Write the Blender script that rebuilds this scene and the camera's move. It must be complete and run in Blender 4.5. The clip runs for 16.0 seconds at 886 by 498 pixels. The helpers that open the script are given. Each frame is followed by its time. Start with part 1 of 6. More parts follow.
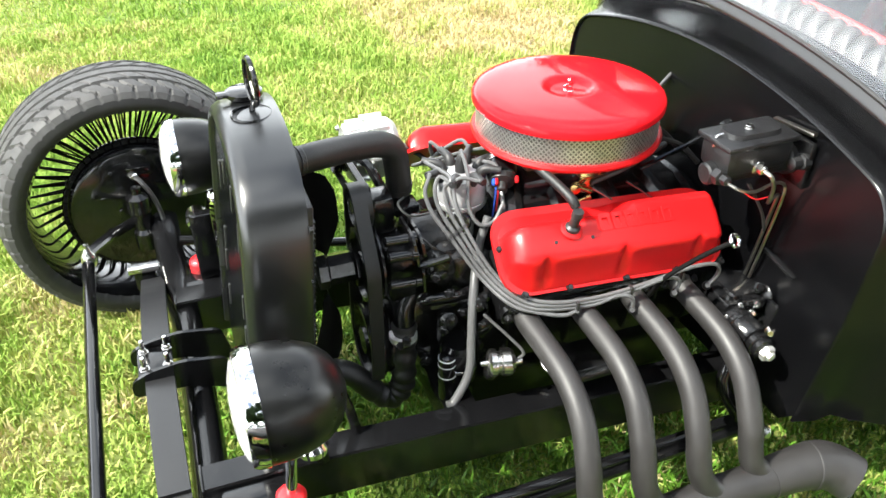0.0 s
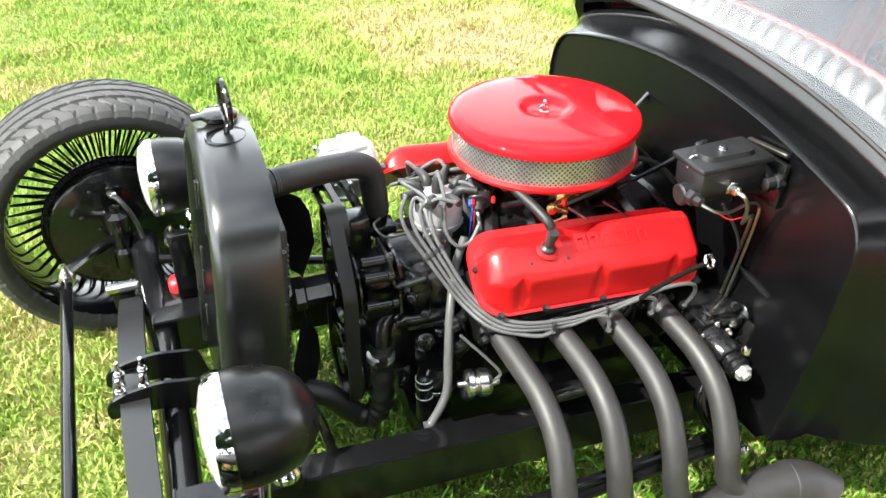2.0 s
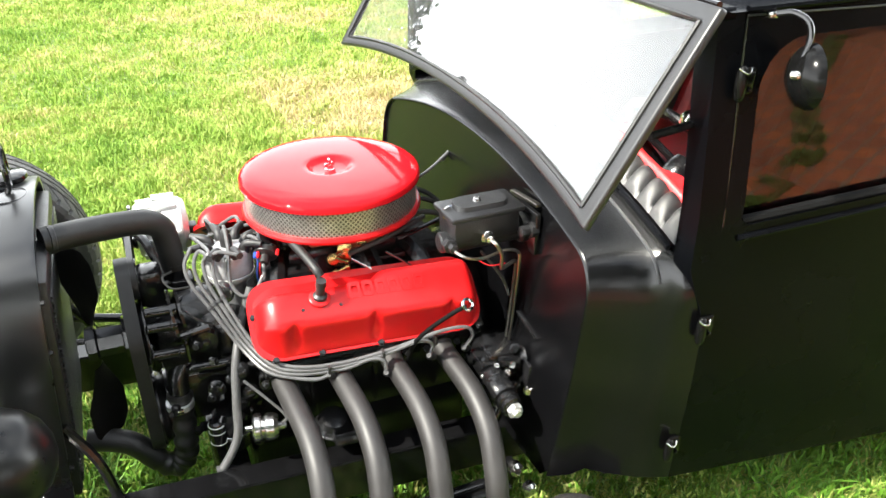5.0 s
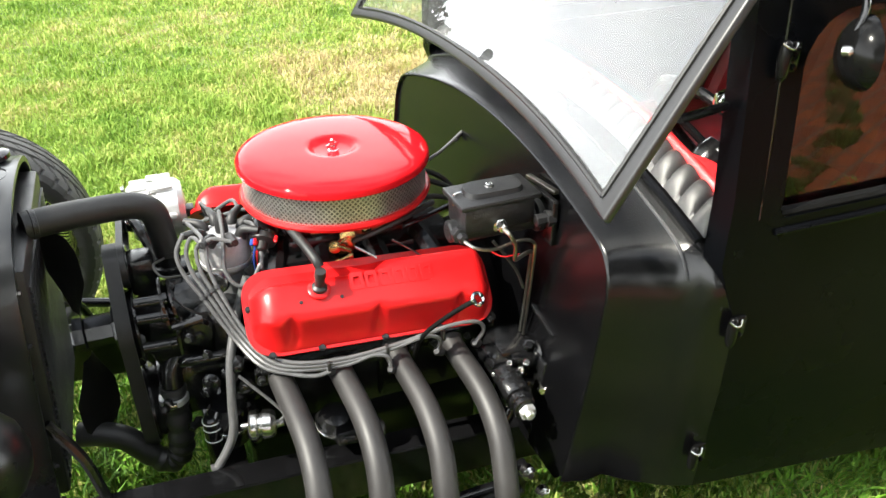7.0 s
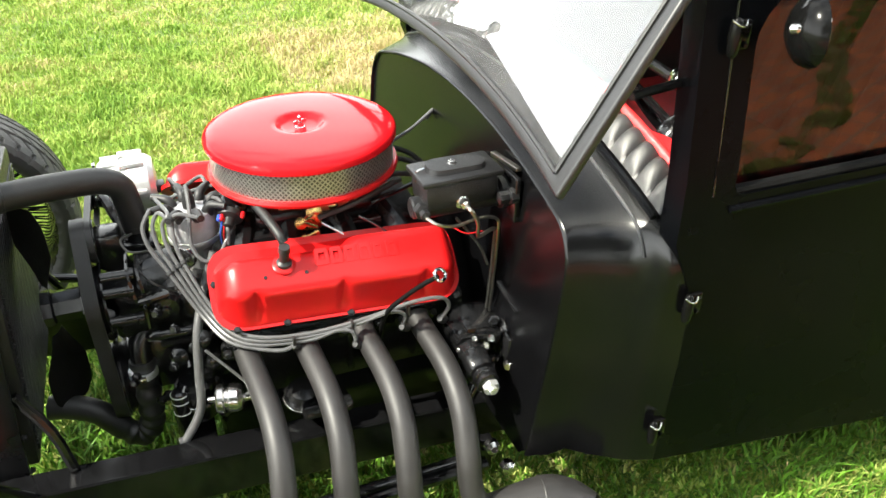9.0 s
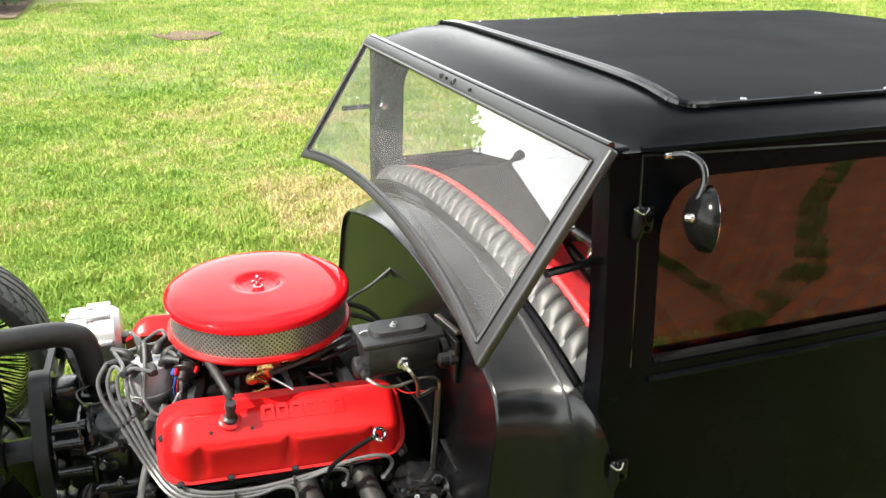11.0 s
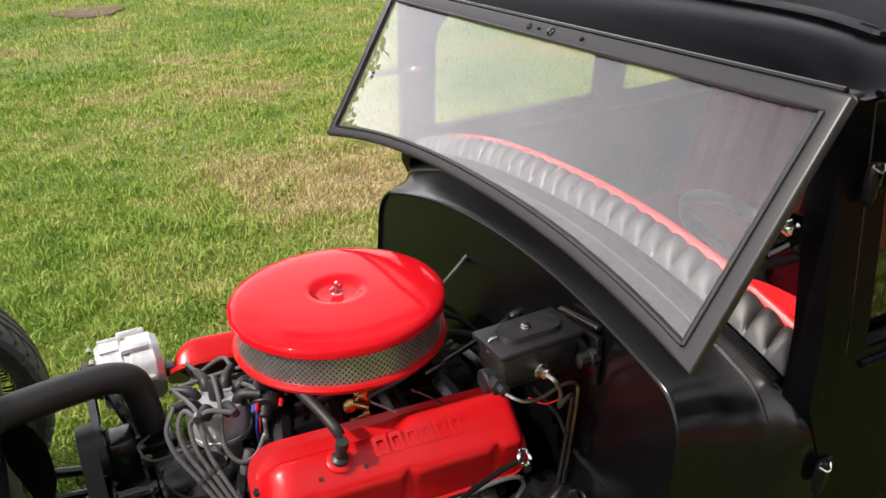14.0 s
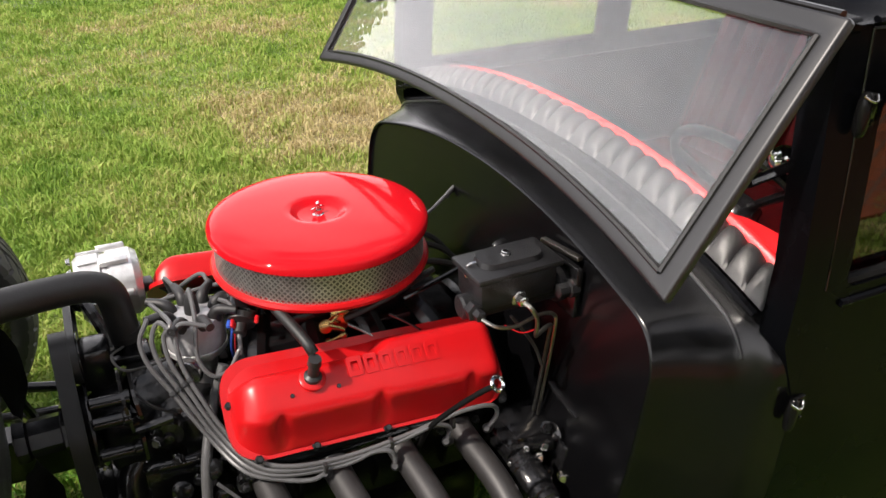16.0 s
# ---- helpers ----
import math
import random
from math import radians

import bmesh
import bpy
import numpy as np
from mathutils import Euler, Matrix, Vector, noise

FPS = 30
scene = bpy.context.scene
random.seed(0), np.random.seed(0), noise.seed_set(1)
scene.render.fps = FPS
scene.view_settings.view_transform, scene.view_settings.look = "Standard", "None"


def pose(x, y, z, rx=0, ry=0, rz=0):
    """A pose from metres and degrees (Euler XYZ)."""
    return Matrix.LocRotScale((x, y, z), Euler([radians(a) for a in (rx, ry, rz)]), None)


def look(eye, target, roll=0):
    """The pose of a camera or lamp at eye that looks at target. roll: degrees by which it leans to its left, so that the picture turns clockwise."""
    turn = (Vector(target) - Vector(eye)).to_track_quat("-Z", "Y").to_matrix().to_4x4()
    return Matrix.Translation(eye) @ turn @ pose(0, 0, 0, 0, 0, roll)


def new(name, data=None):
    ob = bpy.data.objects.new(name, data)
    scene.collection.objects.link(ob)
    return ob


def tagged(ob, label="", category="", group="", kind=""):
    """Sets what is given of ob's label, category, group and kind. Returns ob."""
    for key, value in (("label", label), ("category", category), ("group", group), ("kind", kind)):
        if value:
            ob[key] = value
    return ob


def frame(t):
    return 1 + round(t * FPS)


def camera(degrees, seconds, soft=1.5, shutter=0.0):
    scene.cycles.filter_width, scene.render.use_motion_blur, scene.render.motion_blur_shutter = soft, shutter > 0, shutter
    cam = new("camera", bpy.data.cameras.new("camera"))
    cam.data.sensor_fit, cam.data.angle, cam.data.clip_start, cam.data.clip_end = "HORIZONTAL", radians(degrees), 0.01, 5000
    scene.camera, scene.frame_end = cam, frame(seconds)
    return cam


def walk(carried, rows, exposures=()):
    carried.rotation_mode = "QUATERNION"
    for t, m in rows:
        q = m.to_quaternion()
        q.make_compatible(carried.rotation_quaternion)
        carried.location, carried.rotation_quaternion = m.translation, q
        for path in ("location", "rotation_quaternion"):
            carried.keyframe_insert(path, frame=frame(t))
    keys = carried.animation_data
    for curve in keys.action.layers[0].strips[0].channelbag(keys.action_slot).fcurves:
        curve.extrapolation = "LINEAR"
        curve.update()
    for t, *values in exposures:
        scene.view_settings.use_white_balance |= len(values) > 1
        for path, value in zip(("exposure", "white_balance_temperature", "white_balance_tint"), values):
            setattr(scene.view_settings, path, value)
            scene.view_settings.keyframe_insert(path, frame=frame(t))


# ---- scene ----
cam = camera(57.6, 16.0)
METRES, EYE, TILT, LEAN, TURN = 1.6, 1.449, -34.5, 0.0, -20.0
START_X, START_Y = -0.725, -1.284
# exposure in stops and white balance along the way
EXPOSURES = [(0.0, 1.36, 6300, 6), (1.5, 1.44, 6300, 6), (3.0, 1.42, 6300, 6), (4.0, 1.44, 6350, 6), (5.0, 1.43, 6450, 7), (7.4, 1.12, 6500, 6), (8.0, 1.23, 6550, 4), (10.5, 1.09, 6600, 6),
             (12.0, 0.60, 6600, 10), (13.0, 0.15, 6620, 14), (14.5, -0.03, 6650, 17), (16.0, 0.08, 6650, 15)]
ROWS = [
    (0.0, 0.0, 0.0, 0.0, 0.0, 0.0, -0.0),
    (0.5, 0.0027, 0.0007, 0.0096, 0.17, 0.28, 0.36),
    (1.0, 0.005, 0.0014, 0.0112, -0.15, 0.2, 0.46),
    (1.5, 0.012, -0.0004, 0.0129, -0.82, 1.37, 0.5),
    (2.0, 0.0179, 0.0001, 0.0122, -0.59, 0.73, 0.17),
    (2.5, 0.0339, -0.0097, 0.0063, -0.63, 1.1, -0.7),
    (3.0, 0.0494, -0.0295, -0.0091, -0.83, 0.99, -0.85),
    (3.5, 0.1285, -0.0725, -0.0331, -1.5, 2.29, -0.35),
    (4.0, 0.2311, -0.1222, -0.0647, 1.52, 4.37, -1.4),
    (4.5, 0.2728, -0.1331, -0.0467, 1.73, 5.48, 0.71),
    (5.0, 0.2598, -0.0662, -0.0132, -1.87, 5.32, 1.44),
    (7.5, 0.285, 0.0069, 0.0067, -0.19, 2.76, 0.5),
    (8.0, 0.294, 0.0033, 0.0003, -0.67, 1.81, 1.11),
    (10.5, 0.3721, -0.0369, 0.0204, 0.45, 8.36, -0.68),
    (11.0, 0.3933, -0.0553, 0.0269, 0.04, 11.89, -0.77),
    (11.5, 0.4058, -0.0495, 0.0374, 1.52, 11.31, -1.17),
    (12.0, 0.4027, -0.045, 0.0399, 1.95, 13.84, -2.04),
    (12.5, 0.3503, -0.0151, 0.049, 1.64, 11.58, -3.61),
    (13.0, 0.2821, 0.0416, 0.0647, 0.56, 7.84, -1.73),
    (13.5, 0.2163, 0.0884, 0.0799, -2.97, 7.12, 6.75),
    (14.0, 0.1832, 0.099, 0.0914, -4.84, 9.05, 5.43),
    (14.5, 0.1695, 0.1077, 0.0891, -4.42, 8.1, 4.4),
    (15.0, 0.1774, 0.1097, 0.0921, -5.16, 8.26, 4.95),
    (15.5, 0.1875, 0.1043, 0.0845, -5.73, 8.01, 4.92),
    (16.0, 0.2022, 0.1135, 0.0618, -5.08, 5.77, 2.79),
]
walk(cam, [(t, pose(START_X, START_Y, EYE, TILT, LEAN, TURN) @ pose(METRES * x, METRES * y, METRES * z, 90 + pitch, roll, yaw)) for t, x, y, z, yaw, pitch, roll in ROWS],
     exposures=EXPOSURES)

# ---- world and sun ----
SUN_AZ, SUN_EL = 186.0, 50.0     # degrees from +x towards +y, and above the ground


def make_world():
    w = bpy.data.worlds.new("sky")
    scene.world = w
    w.use_nodes = True
    nt = w.node_tree
    nt.nodes.clear()
    out = nt.nodes.new("ShaderNodeOutputWorld")
    bg = nt.nodes.new("ShaderNodeBackground")
    sky = nt.nodes.new("ShaderNodeTexSky")
    sky.sky_type = "NISHITA"
    sky.sun_disc = False
    sky.sun_elevation = radians(SUN_EL)
    sky.sun_rotation = radians(90 - SUN_AZ)
    sky.air_density, sky.dust_density = 1.2, 1.5
    tc = nt.nodes.new("ShaderNodeTexCoord")
    mp = nt.nodes.new("ShaderNodeMapping")
    mp.inputs["Scale"].default_value = (1.0, 1.0, 2.2)
    n = nt.nodes.new("ShaderNodeTexNoise")
    n.inputs["Scale"].default_value = 2.1
    n.inputs["Detail"].default_value = 7
    n.inputs["Roughness"].default_value = 0.58
    ramp = nt.nodes.new("ShaderNodeValToRGB")
    ramp.color_ramp.elements[0].position = 0.41
    ramp.color_ramp.elements[1].position = 0.57
    mix = nt.nodes.new("ShaderNodeMix")
    mix.data_type = "RGBA"
    mix.inputs[7].default_value = (17.5, 17.7, 18.1, 1)
    L = nt.links.new
    L(tc.outputs["Generated"], mp.inputs["Vector"])
    L(mp.outputs["Vector"], n.inputs["Vector"])
    L(n.outputs["Fac"], ramp.inputs["Fac"])
    # white haze towards the horizon, all round
    sep = nt.nodes.new("ShaderNodeSeparateXYZ")
    L(tc.outputs["Generated"], sep.inputs["Vector"])
    hz = nt.nodes.new("ShaderNodeMapRange")
    hz.inputs["From Min"].default_value, hz.inputs["From Max"].default_value = 0.61, 0.21
    L(sep.outputs["Z"], hz.inputs["Value"])
    haze = nt.nodes.new("ShaderNodeMix")
    haze.data_type = "RGBA"
    haze.inputs[7].default_value = (38.0, 38.3, 39.0, 1)
    L(hz.outputs[0], haze.inputs[0])
    L(ramp.outputs["Color"], mix.inputs[0])
    L(sky.outputs["Color"], mix.inputs[6])
    L(mix.outputs[2], haze.inputs[6])
    L(haze.outputs[2], bg.inputs["Color"])
    bg.inputs["Strength"].default_value = 0.085
    L(bg.outputs["Background"], out.inputs["Surface"])


make_world()
sun_data = bpy.data.lights.new("sun", "SUN")
sun_data.energy, sun_data.angle, sun_data.color = 4.8, radians(0.6), (1.0, 0.94, 0.84)
sun = new("sun", sun_data)
a, e = radians(SUN_AZ), radians(SUN_EL)
sun.matrix_world = look((6 * math.cos(a) * math.cos(e), 6 * math.sin(a) * math.cos(e), 6 * math.sin(e)), (0, 0, 0))


# ---- materials ----
def material(name, colour, rough=0.5, metal=0.0, vary=0.0, scale=40.0, bump=0.0, bump_scale=200.0, coat=0.0, second=None,
             rough_vary=0.0, spec=0.5, island=0.0):
    """A surface with colour and gloss that vary at two scales, and fine relief."""
    m = bpy.data.materials.new(name)
    m.use_nodes = True
    nt = m.node_tree
    b = nt.nodes["Principled BSDF"]
    L = nt.links.new
    b.inputs["Roughness"].default_value = rough
    b.inputs["Metallic"].default_value = metal
    b.inputs["Specular IOR Level"].default_value = spec
    b.inputs["Coat Weight"].default_value = coat
    b.inputs["Coat Roughness"].default_value = 0.04
    b.inputs["Base Color"].default_value = (*colour, 1)
    tc = nt.nodes.new("ShaderNodeTexCoord")
    if vary or second:
        n1 = nt.nodes.new("ShaderNodeTexNoise")
        n1.inputs["Scale"].default_value = scale
        n1.inputs["Detail"].default_value = 5
        L(tc.outputs["Object"], n1.inputs["Vector"])
        n2 = nt.nodes.new("ShaderNodeTexNoise")
        n2.inputs["Scale"].default_value = scale * 0.13
        n2.inputs["Detail"].default_value = 3
        L(tc.outputs["Object"], n2.inputs["Vector"])
        add = nt.nodes.new("ShaderNodeMath")
        add.operation = "ADD"
        L(n1.outputs["Fac"], add.inputs[0])
        L(n2.outputs["Fac"], add.inputs[1])
        r = nt.nodes.new("ShaderNodeMapRange")
        r.inputs["From Min"].default_value, r.inputs["From Max"].default_value = 0.7, 1.3
        L(add.outputs[0], r.inputs["Value"])
        mix = nt.nodes.new("ShaderNodeMix")
        mix.data_type = "RGBA"
        c2 = second if second else tuple(min(1, c * (1 + vary)) for c in colour)
        c1 = colour if second else tuple(c * (1 - vary) for c in colour)
        mix.inputs[6].default_value = (*c1, 1)
        mix.inputs[7].default_value = (*c2, 1)
        L(r.outputs[0], mix.inputs[0])
        last = mix.outputs[2]
        if island:
            g = nt.nodes.new("ShaderNodeNewGeometry")
            hs = nt.nodes.new("ShaderNodeHueSaturation")
            mr = nt.nodes.new("ShaderNodeMapRange")
            mr.inputs["To Min"].default_value, mr.inputs["To Max"].default_value = 1 - island, 1 + island
            L(g.outputs["Random Per Island"], mr.inputs["Value"])
            L(mr.outputs[0], hs.inputs["Value"])
            L(last, hs.inputs["Color"])
            last = hs.outputs["Color"]
        L(last, b.inputs["Base Color"])
        if rough_vary:
            rr = nt.nodes.new("ShaderNodeMapRange")
            rr.inputs["To Min"].default_value, rr.inputs["To Max"].default_value = rough - rough_vary, rough + rough_vary
            L(r.outputs[0], rr.inputs["Value"])
            L(rr.outputs[0], b.inputs["Roughness"])
    if bump:
        n3 = nt.nodes.new("ShaderNodeTexNoise")
        n3.inputs["Scale"].default_value = bump_scale
        n3.inputs["Detail"].default_value = 4
        L(tc.outputs["Object"], n3.inputs["Vector"])
        bp = nt.nodes.new("ShaderNodeBump")
        bp.inputs["Strength"].default_value = bump
        bp.inputs["Distance"].default_value = 0.002
        L(n3.outputs["Fac"], bp.inputs["Height"])
        L(bp.outputs["Normal"], b.inputs["Normal"])
    return m


SATIN = material("satin_black_paint", (0.0018, 0.0020, 0.0026), 0.26, vary=0.25, scale=9, bump=0.02, bump_scale=30, rough_vary=0.03, spec=0.048)
SHEEN = material("satin_sheen_black", (0.009, 0.009, 0.010), 0.42, vary=0.25, scale=9, bump=0.04, bump_scale=60, rough_vary=0.04, spec=0.70)
COWLMAT = material("cowl_satin_black", (0.0022, 0.0022, 0.0026), 0.22, vary=0.25, scale=9, bump=0.02, bump_scale=30, rough_vary=0.03, spec=0.33)
FIREMAT = material("firewall_gloss_black", (0.0024, 0.0024, 0.0028), 0.24, vary=0.25, scale=9, bump=0.02, bump_scale=30, rough_vary=0.03, spec=0.24)
SHELL = material("shell_black_enamel", (0.004, 0.0042, 0.0048), 0.30, vary=0.25, scale=9, bump=0.04, bump_scale=60, rough_vary=0.04, spec=0.75)
GLOSS = material("gloss_black_paint", (0.005, 0.005, 0.0055), 0.14, vary=0.3, scale=30, bump=0.06, bump_scale=90, rough_vary=0.05)
ENGINE = material("engine_black_paint", (0.007, 0.007, 0.0076), 0.19, vary=0.4, scale=40, bump=0.25, bump_scale=180, rough_vary=0.08, spec=0.5)
CAST = material("rough_black_casting", (0.010, 0.010, 0.011), 0.40, vary=0.4, scale=60, bump=0.5, bump_scale=350, rough_vary=0.08)
HEADER = material("grey_heat_paint", (0.022, 0.0206, 0.0203), 0.50, vary=0.25, scale=25, bump=0.12, bump_scale=500, rough_vary=0.06)
RUBBER = material("tyre_rubber", (0.036, 0.035, 0.034), 0.60, vary=0.3, scale=30, bump=0.25, bump_scale=300)
HOSE = material("hose_rubber", (0.011, 0.011, 0.011), 0.5, vary=0.3, scale=50, bump=0.15, bump_scale=400)
SIDEWALL = material("tyre_sidewall", (0.014, 0.014, 0.014), 0.55, vary=0.3, scale=30, bump=0.15, bump_scale=300)
MIRROR = material("mirror_back_enamel", (0.004, 0.004, 0.004), 0.16, vary=0.3, scale=30, rough_vary=0.04, spec=0.14)
BOWL = material("bowl_black_enamel", (0.006, 0.006, 0.006), 0.31, vary=0.3, scale=30, rough_vary=0.04, spec=0.35)
WIRE = material("lead_rubber", (0.095, 0.095, 0.097), 0.34, vary=0.2, scale=60)
WIREB = material("black_cable", (0.02, 0.02, 0.02), 0.4, vary=0.2, scale=60)
SEAL = material("window_rubber", (0.004, 0.004, 0.004), 0.7, vary=0.3, scale=60, spec=0.1)
BOOT = material("boot_rubber", (0.018, 0.018, 0.019), 0.5, vary=0.3, scale=90, bump=0.2)
RED = material("red_enamel", (0.54, 0.008, 0.010), 0.31, vary=0.08, scale=14, spec=0.34, rough_vary=0.03, bump=0.02, bump_scale=30)
REDLID = material("red_lid_enamel", (0.52, 0.007, 0.012), 0.07, vary=0.05, scale=8, spec=0.11, rough_vary=0.02)
CHROME = material("chrome", (0.75, 0.75, 0.76), 0.06, 1.0, vary=0.1, scale=50)
STEEL = material("zinc_steel", (0.62, 0.61, 0.60), 0.25, 1.0, vary=0.25, scale=120, bump=0.1)
PIPE = material("brake_line_steel", (0.35, 0.33, 0.29), 0.3, 1.0, vary=0.3, scale=120)
ALLOY = material("cast_aluminium", (0.78, 0.78, 0.77), 0.38, 0.75, vary=0.15, scale=80, bump=0.35, bump_scale=260)
BRASS = material("brass", (0.50, 0.32, 0.13), 0.24, 1.0, vary=0.25, scale=100)
CARB = material("carburettor_zinc", (0.34, 0.20, 0.10), 0.38, 0.7, vary=0.5, scale=60, bump=0.3)
PAPER = material("filter_paper", (0.17, 0.165, 0.15), 0.8, vary=0.3, scale=90)
MESH = material("filter_mesh_steel", (0.60, 0.59, 0.56), 0.33, 0.9, vary=0.25, scale=120)
REDPLAST = material("red_shock_paint", (0.65, 0.015, 0.02), 0.3, vary=0.2, scale=60, coat=0.3)
VINYL = material("black_vinyl", (0.022, 0.022, 0.023), 0.40, vary=0.25, scale=60, bump=0.35, bump_scale=600)
ROOFV = material("roof_vinyl", (0.0042, 0.0050, 0.0066), 0.62, vary=0.4, scale=5, bump=0.35, bump_scale=700, rough_vary=0.10, spec=0.07)
REDSEAT = material("red_seat_vinyl", (0.22, 0.005, 0.008), 0.5, vary=0.25, scale=20, bump=0.2, bump_scale=300)
REDV = material("red_vinyl", (0.55, 0.012, 0.015), 0.42, vary=0.2, scale=20, bump=0.2, bump_scale=300)
DARKIN = material("dark_trim", (0.02, 0.02, 0.021), 0.6, vary=0.3, scale=15, bump=0.2)
BLUE = material("blue_plastic", (0.03, 0.10, 0.5), 0.4, vary=0.2, scale=90)
LENSMAT = material("reflector", (0.95, 0.95, 0.91), 0.30, 0.0, vary=0.05, scale=60)
WHITE = material("white_paint", (0.78, 0.77, 0.74), 0.5, vary=0.1, scale=12, bump=0.1)
GREYPLAST = material("clear_grey_cap", (0.30, 0.30, 0.31), 0.12, vary=0.25, scale=50, coat=0.5)
CONCRETE = material("concrete", (0.30, 0.285, 0.26), 0.85, vary=0.25, scale=6, bump=0.4, bump_scale=60)
TIMBER = material("weathered_timber", (0.24, 0.20, 0.16), 0.85, vary=0.4, scale=9, bump=0.5, bump_scale=60)
BARK = material("bark", (0.16, 0.13, 0.10), 0.9, vary=0.4, scale=14, bump=0.8, bump_scale=50)
LEAF = material("leaf", (0.045, 0.085, 0.020), 0.45, vary=0.4, scale=2.5, island=0.35)
LEAFD = material("dark_leaf", (0.022, 0.05, 0.014), 0.45, vary=0.4, scale=2.5, island=0.35)
DIRT = material("garden_soil", (0.10, 0.065, 0.045), 0.95, vary=0.5, scale=6, bump=0.9, bump_scale=30)


def glass_material(name, tint, rough=0.0, ior=1.5):
    m = bpy.data.materials.new(name)
    m.use_nodes = True
    b = m.node_tree.nodes["Principled BSDF"]
    b.inputs["Base Color"].default_value = (*tint, 1)
    b.inputs["Transmission Weight"].default_value = 1.0
    b.inputs["Roughness"].default_value = rough
    b.inputs["IOR"].default_value = ior
    return m


GLASS = glass_material("clear_glass", (0.96, 0.98, 0.97))


def milky(m, amount):
    """A pale veil mixed into a pane, for mirrored haze and a fluted lens."""
    nt = m.node_tree
    b = nt.nodes["Principled BSDF"]
    out = nt.nodes["Material Output"]
    d = nt.nodes.new("ShaderNodeBsdfDiffuse")
    d.inputs["Color"].default_value = (0.75, 0.76, 0.78, 1)
    tr = nt.nodes.new("ShaderNodeBsdfTranslucent")
    tr.inputs["Color"].default_value = (0.7, 0.7, 0.72, 1)
    add = nt.nodes.new("ShaderNodeMixShader")
    nt.links.new(d.outputs[0], add.inputs[1])
    nt.links.new(tr.outputs[0], add.inputs[2])
    mix = nt.nodes.new("ShaderNodeMixShader")
    tc = nt.nodes.new("ShaderNodeTexCoord")
    n = nt.nodes.new("ShaderNodeTexNoise")
    n.inputs["Scale"].default_value = 4.0
    n.inputs["Detail"].default_value = 4
    mr = nt.nodes.new("ShaderNodeMapRange")
    mr.inputs["From Min"].default_value, mr.inputs["From Max"].default_value = 0.3, 0.7
    mr.inputs["To Min"].default_value, mr.inputs["To Max"].default_value = amount * 0.6, amount * 1.4
    nt.links.new(tc.outputs["Object"], n.inputs["Vector"])
    nt.links.new(n.outputs["Fac"], mr.inputs["Value"])
    nt.links.new(mr.outputs[0], mix.inputs[0])
    nt.links.new(b.outputs[0], mix.inputs[1])
    nt.links.new(add.outputs[0], mix.inputs[2])
    nt.links.new(mix.outputs[0], out.inputs["Surface"])
    return m


# pale veil in this glass imitates bright sky mirrored on the windscreen
SCREEN = milky(glass_material("veiled_windscreen_glass", (0.93, 0.94, 0.94), 0.0, 1.6), 0.042)
TINTED = glass_material("smoked_glass", (0.09, 0.09, 0.09), 0.0, 1.5)
# here the veil whitens the lens like sunlit fluted glass
LAMPGLASS = milky(glass_material("lamp_glass", (0.98, 0.98, 0.97), 0.08), 0.14)


# ---- mesh helpers ----
def finish(bm, name, mat, smooth=True, angle=35):
    me = bpy.data.meshes.new(name)
    bmesh.ops.recalc_face_normals(bm, faces=bm.faces)
    if smooth:
        lim = radians(angle)
        for f in bm.faces:
            f.smooth = True
        for ed in bm.edges:
            if len(ed.link_faces) != 2 or ed.calc_face_angle(0.0) > lim:
                ed.smooth = False
    bm.to_mesh(me)
    bm.free()
    me.materials.append(mat)
    return me


def part(name, bm, mat, parent=None, label="", smooth=True, angle=35):
    """Links a bmesh as one mesh object, under a thing or a part."""
    ob = new(name, finish(bm, name, mat, smooth, angle))
    if parent is not None:
        ob.parent = parent
    return tagged(ob, label)


def add_grid(bm, rows, closed_u=False, closed_v=False):
    """Faces over rows of points (all rows as long)."""
    vs = [[bm.verts.new(p) for p in r] for r in rows]
    nu, nv = len(vs), len(vs[0])
    for i in range(nu if closed_u else nu - 1):
        for j in range(nv if closed_v else nv - 1):
            q = (vs[i][j], vs[(i + 1) % nu][j], vs[(i + 1) % nu][(j + 1) % nv], vs[i][(j + 1) % nv])
            bm.faces.new(q)
    return vs


def grid(rows, closed_u=False, closed_v=False):
    bm = bmesh.new()
    add_grid(bm, rows, closed_u, closed_v)
    return bm


def basis(axis):
    z = Vector(axis).normalized()
    x = z.orthogonal().normalized()
    return x, z.cross(x), z


def smooth_path(pts, n=6):
    """A Catmull-Rom line through the points."""
    p = [Vector(q) for q in pts]
    if len(p) < 3 or n == 1:
        return p
    ext = [2 * p[0] - p[1]] + p + [2 * p[-1] - p[-2]]
    out = []
    for i in range(1, len(ext) - 2):
        a0, a1, a2, a3 = ext[i - 1:i + 3]
        for k in range(n):
            t = k / n
            out.append(0.5 * ((2 * a1) + (a2 - a0) * t + (2 * a0 - 5 * a1 + 4 * a2 - a3) * t * t + (3 * a1 - a0 - 3 * a2 + a3) * t ** 3))
    return out + [p[-1]]


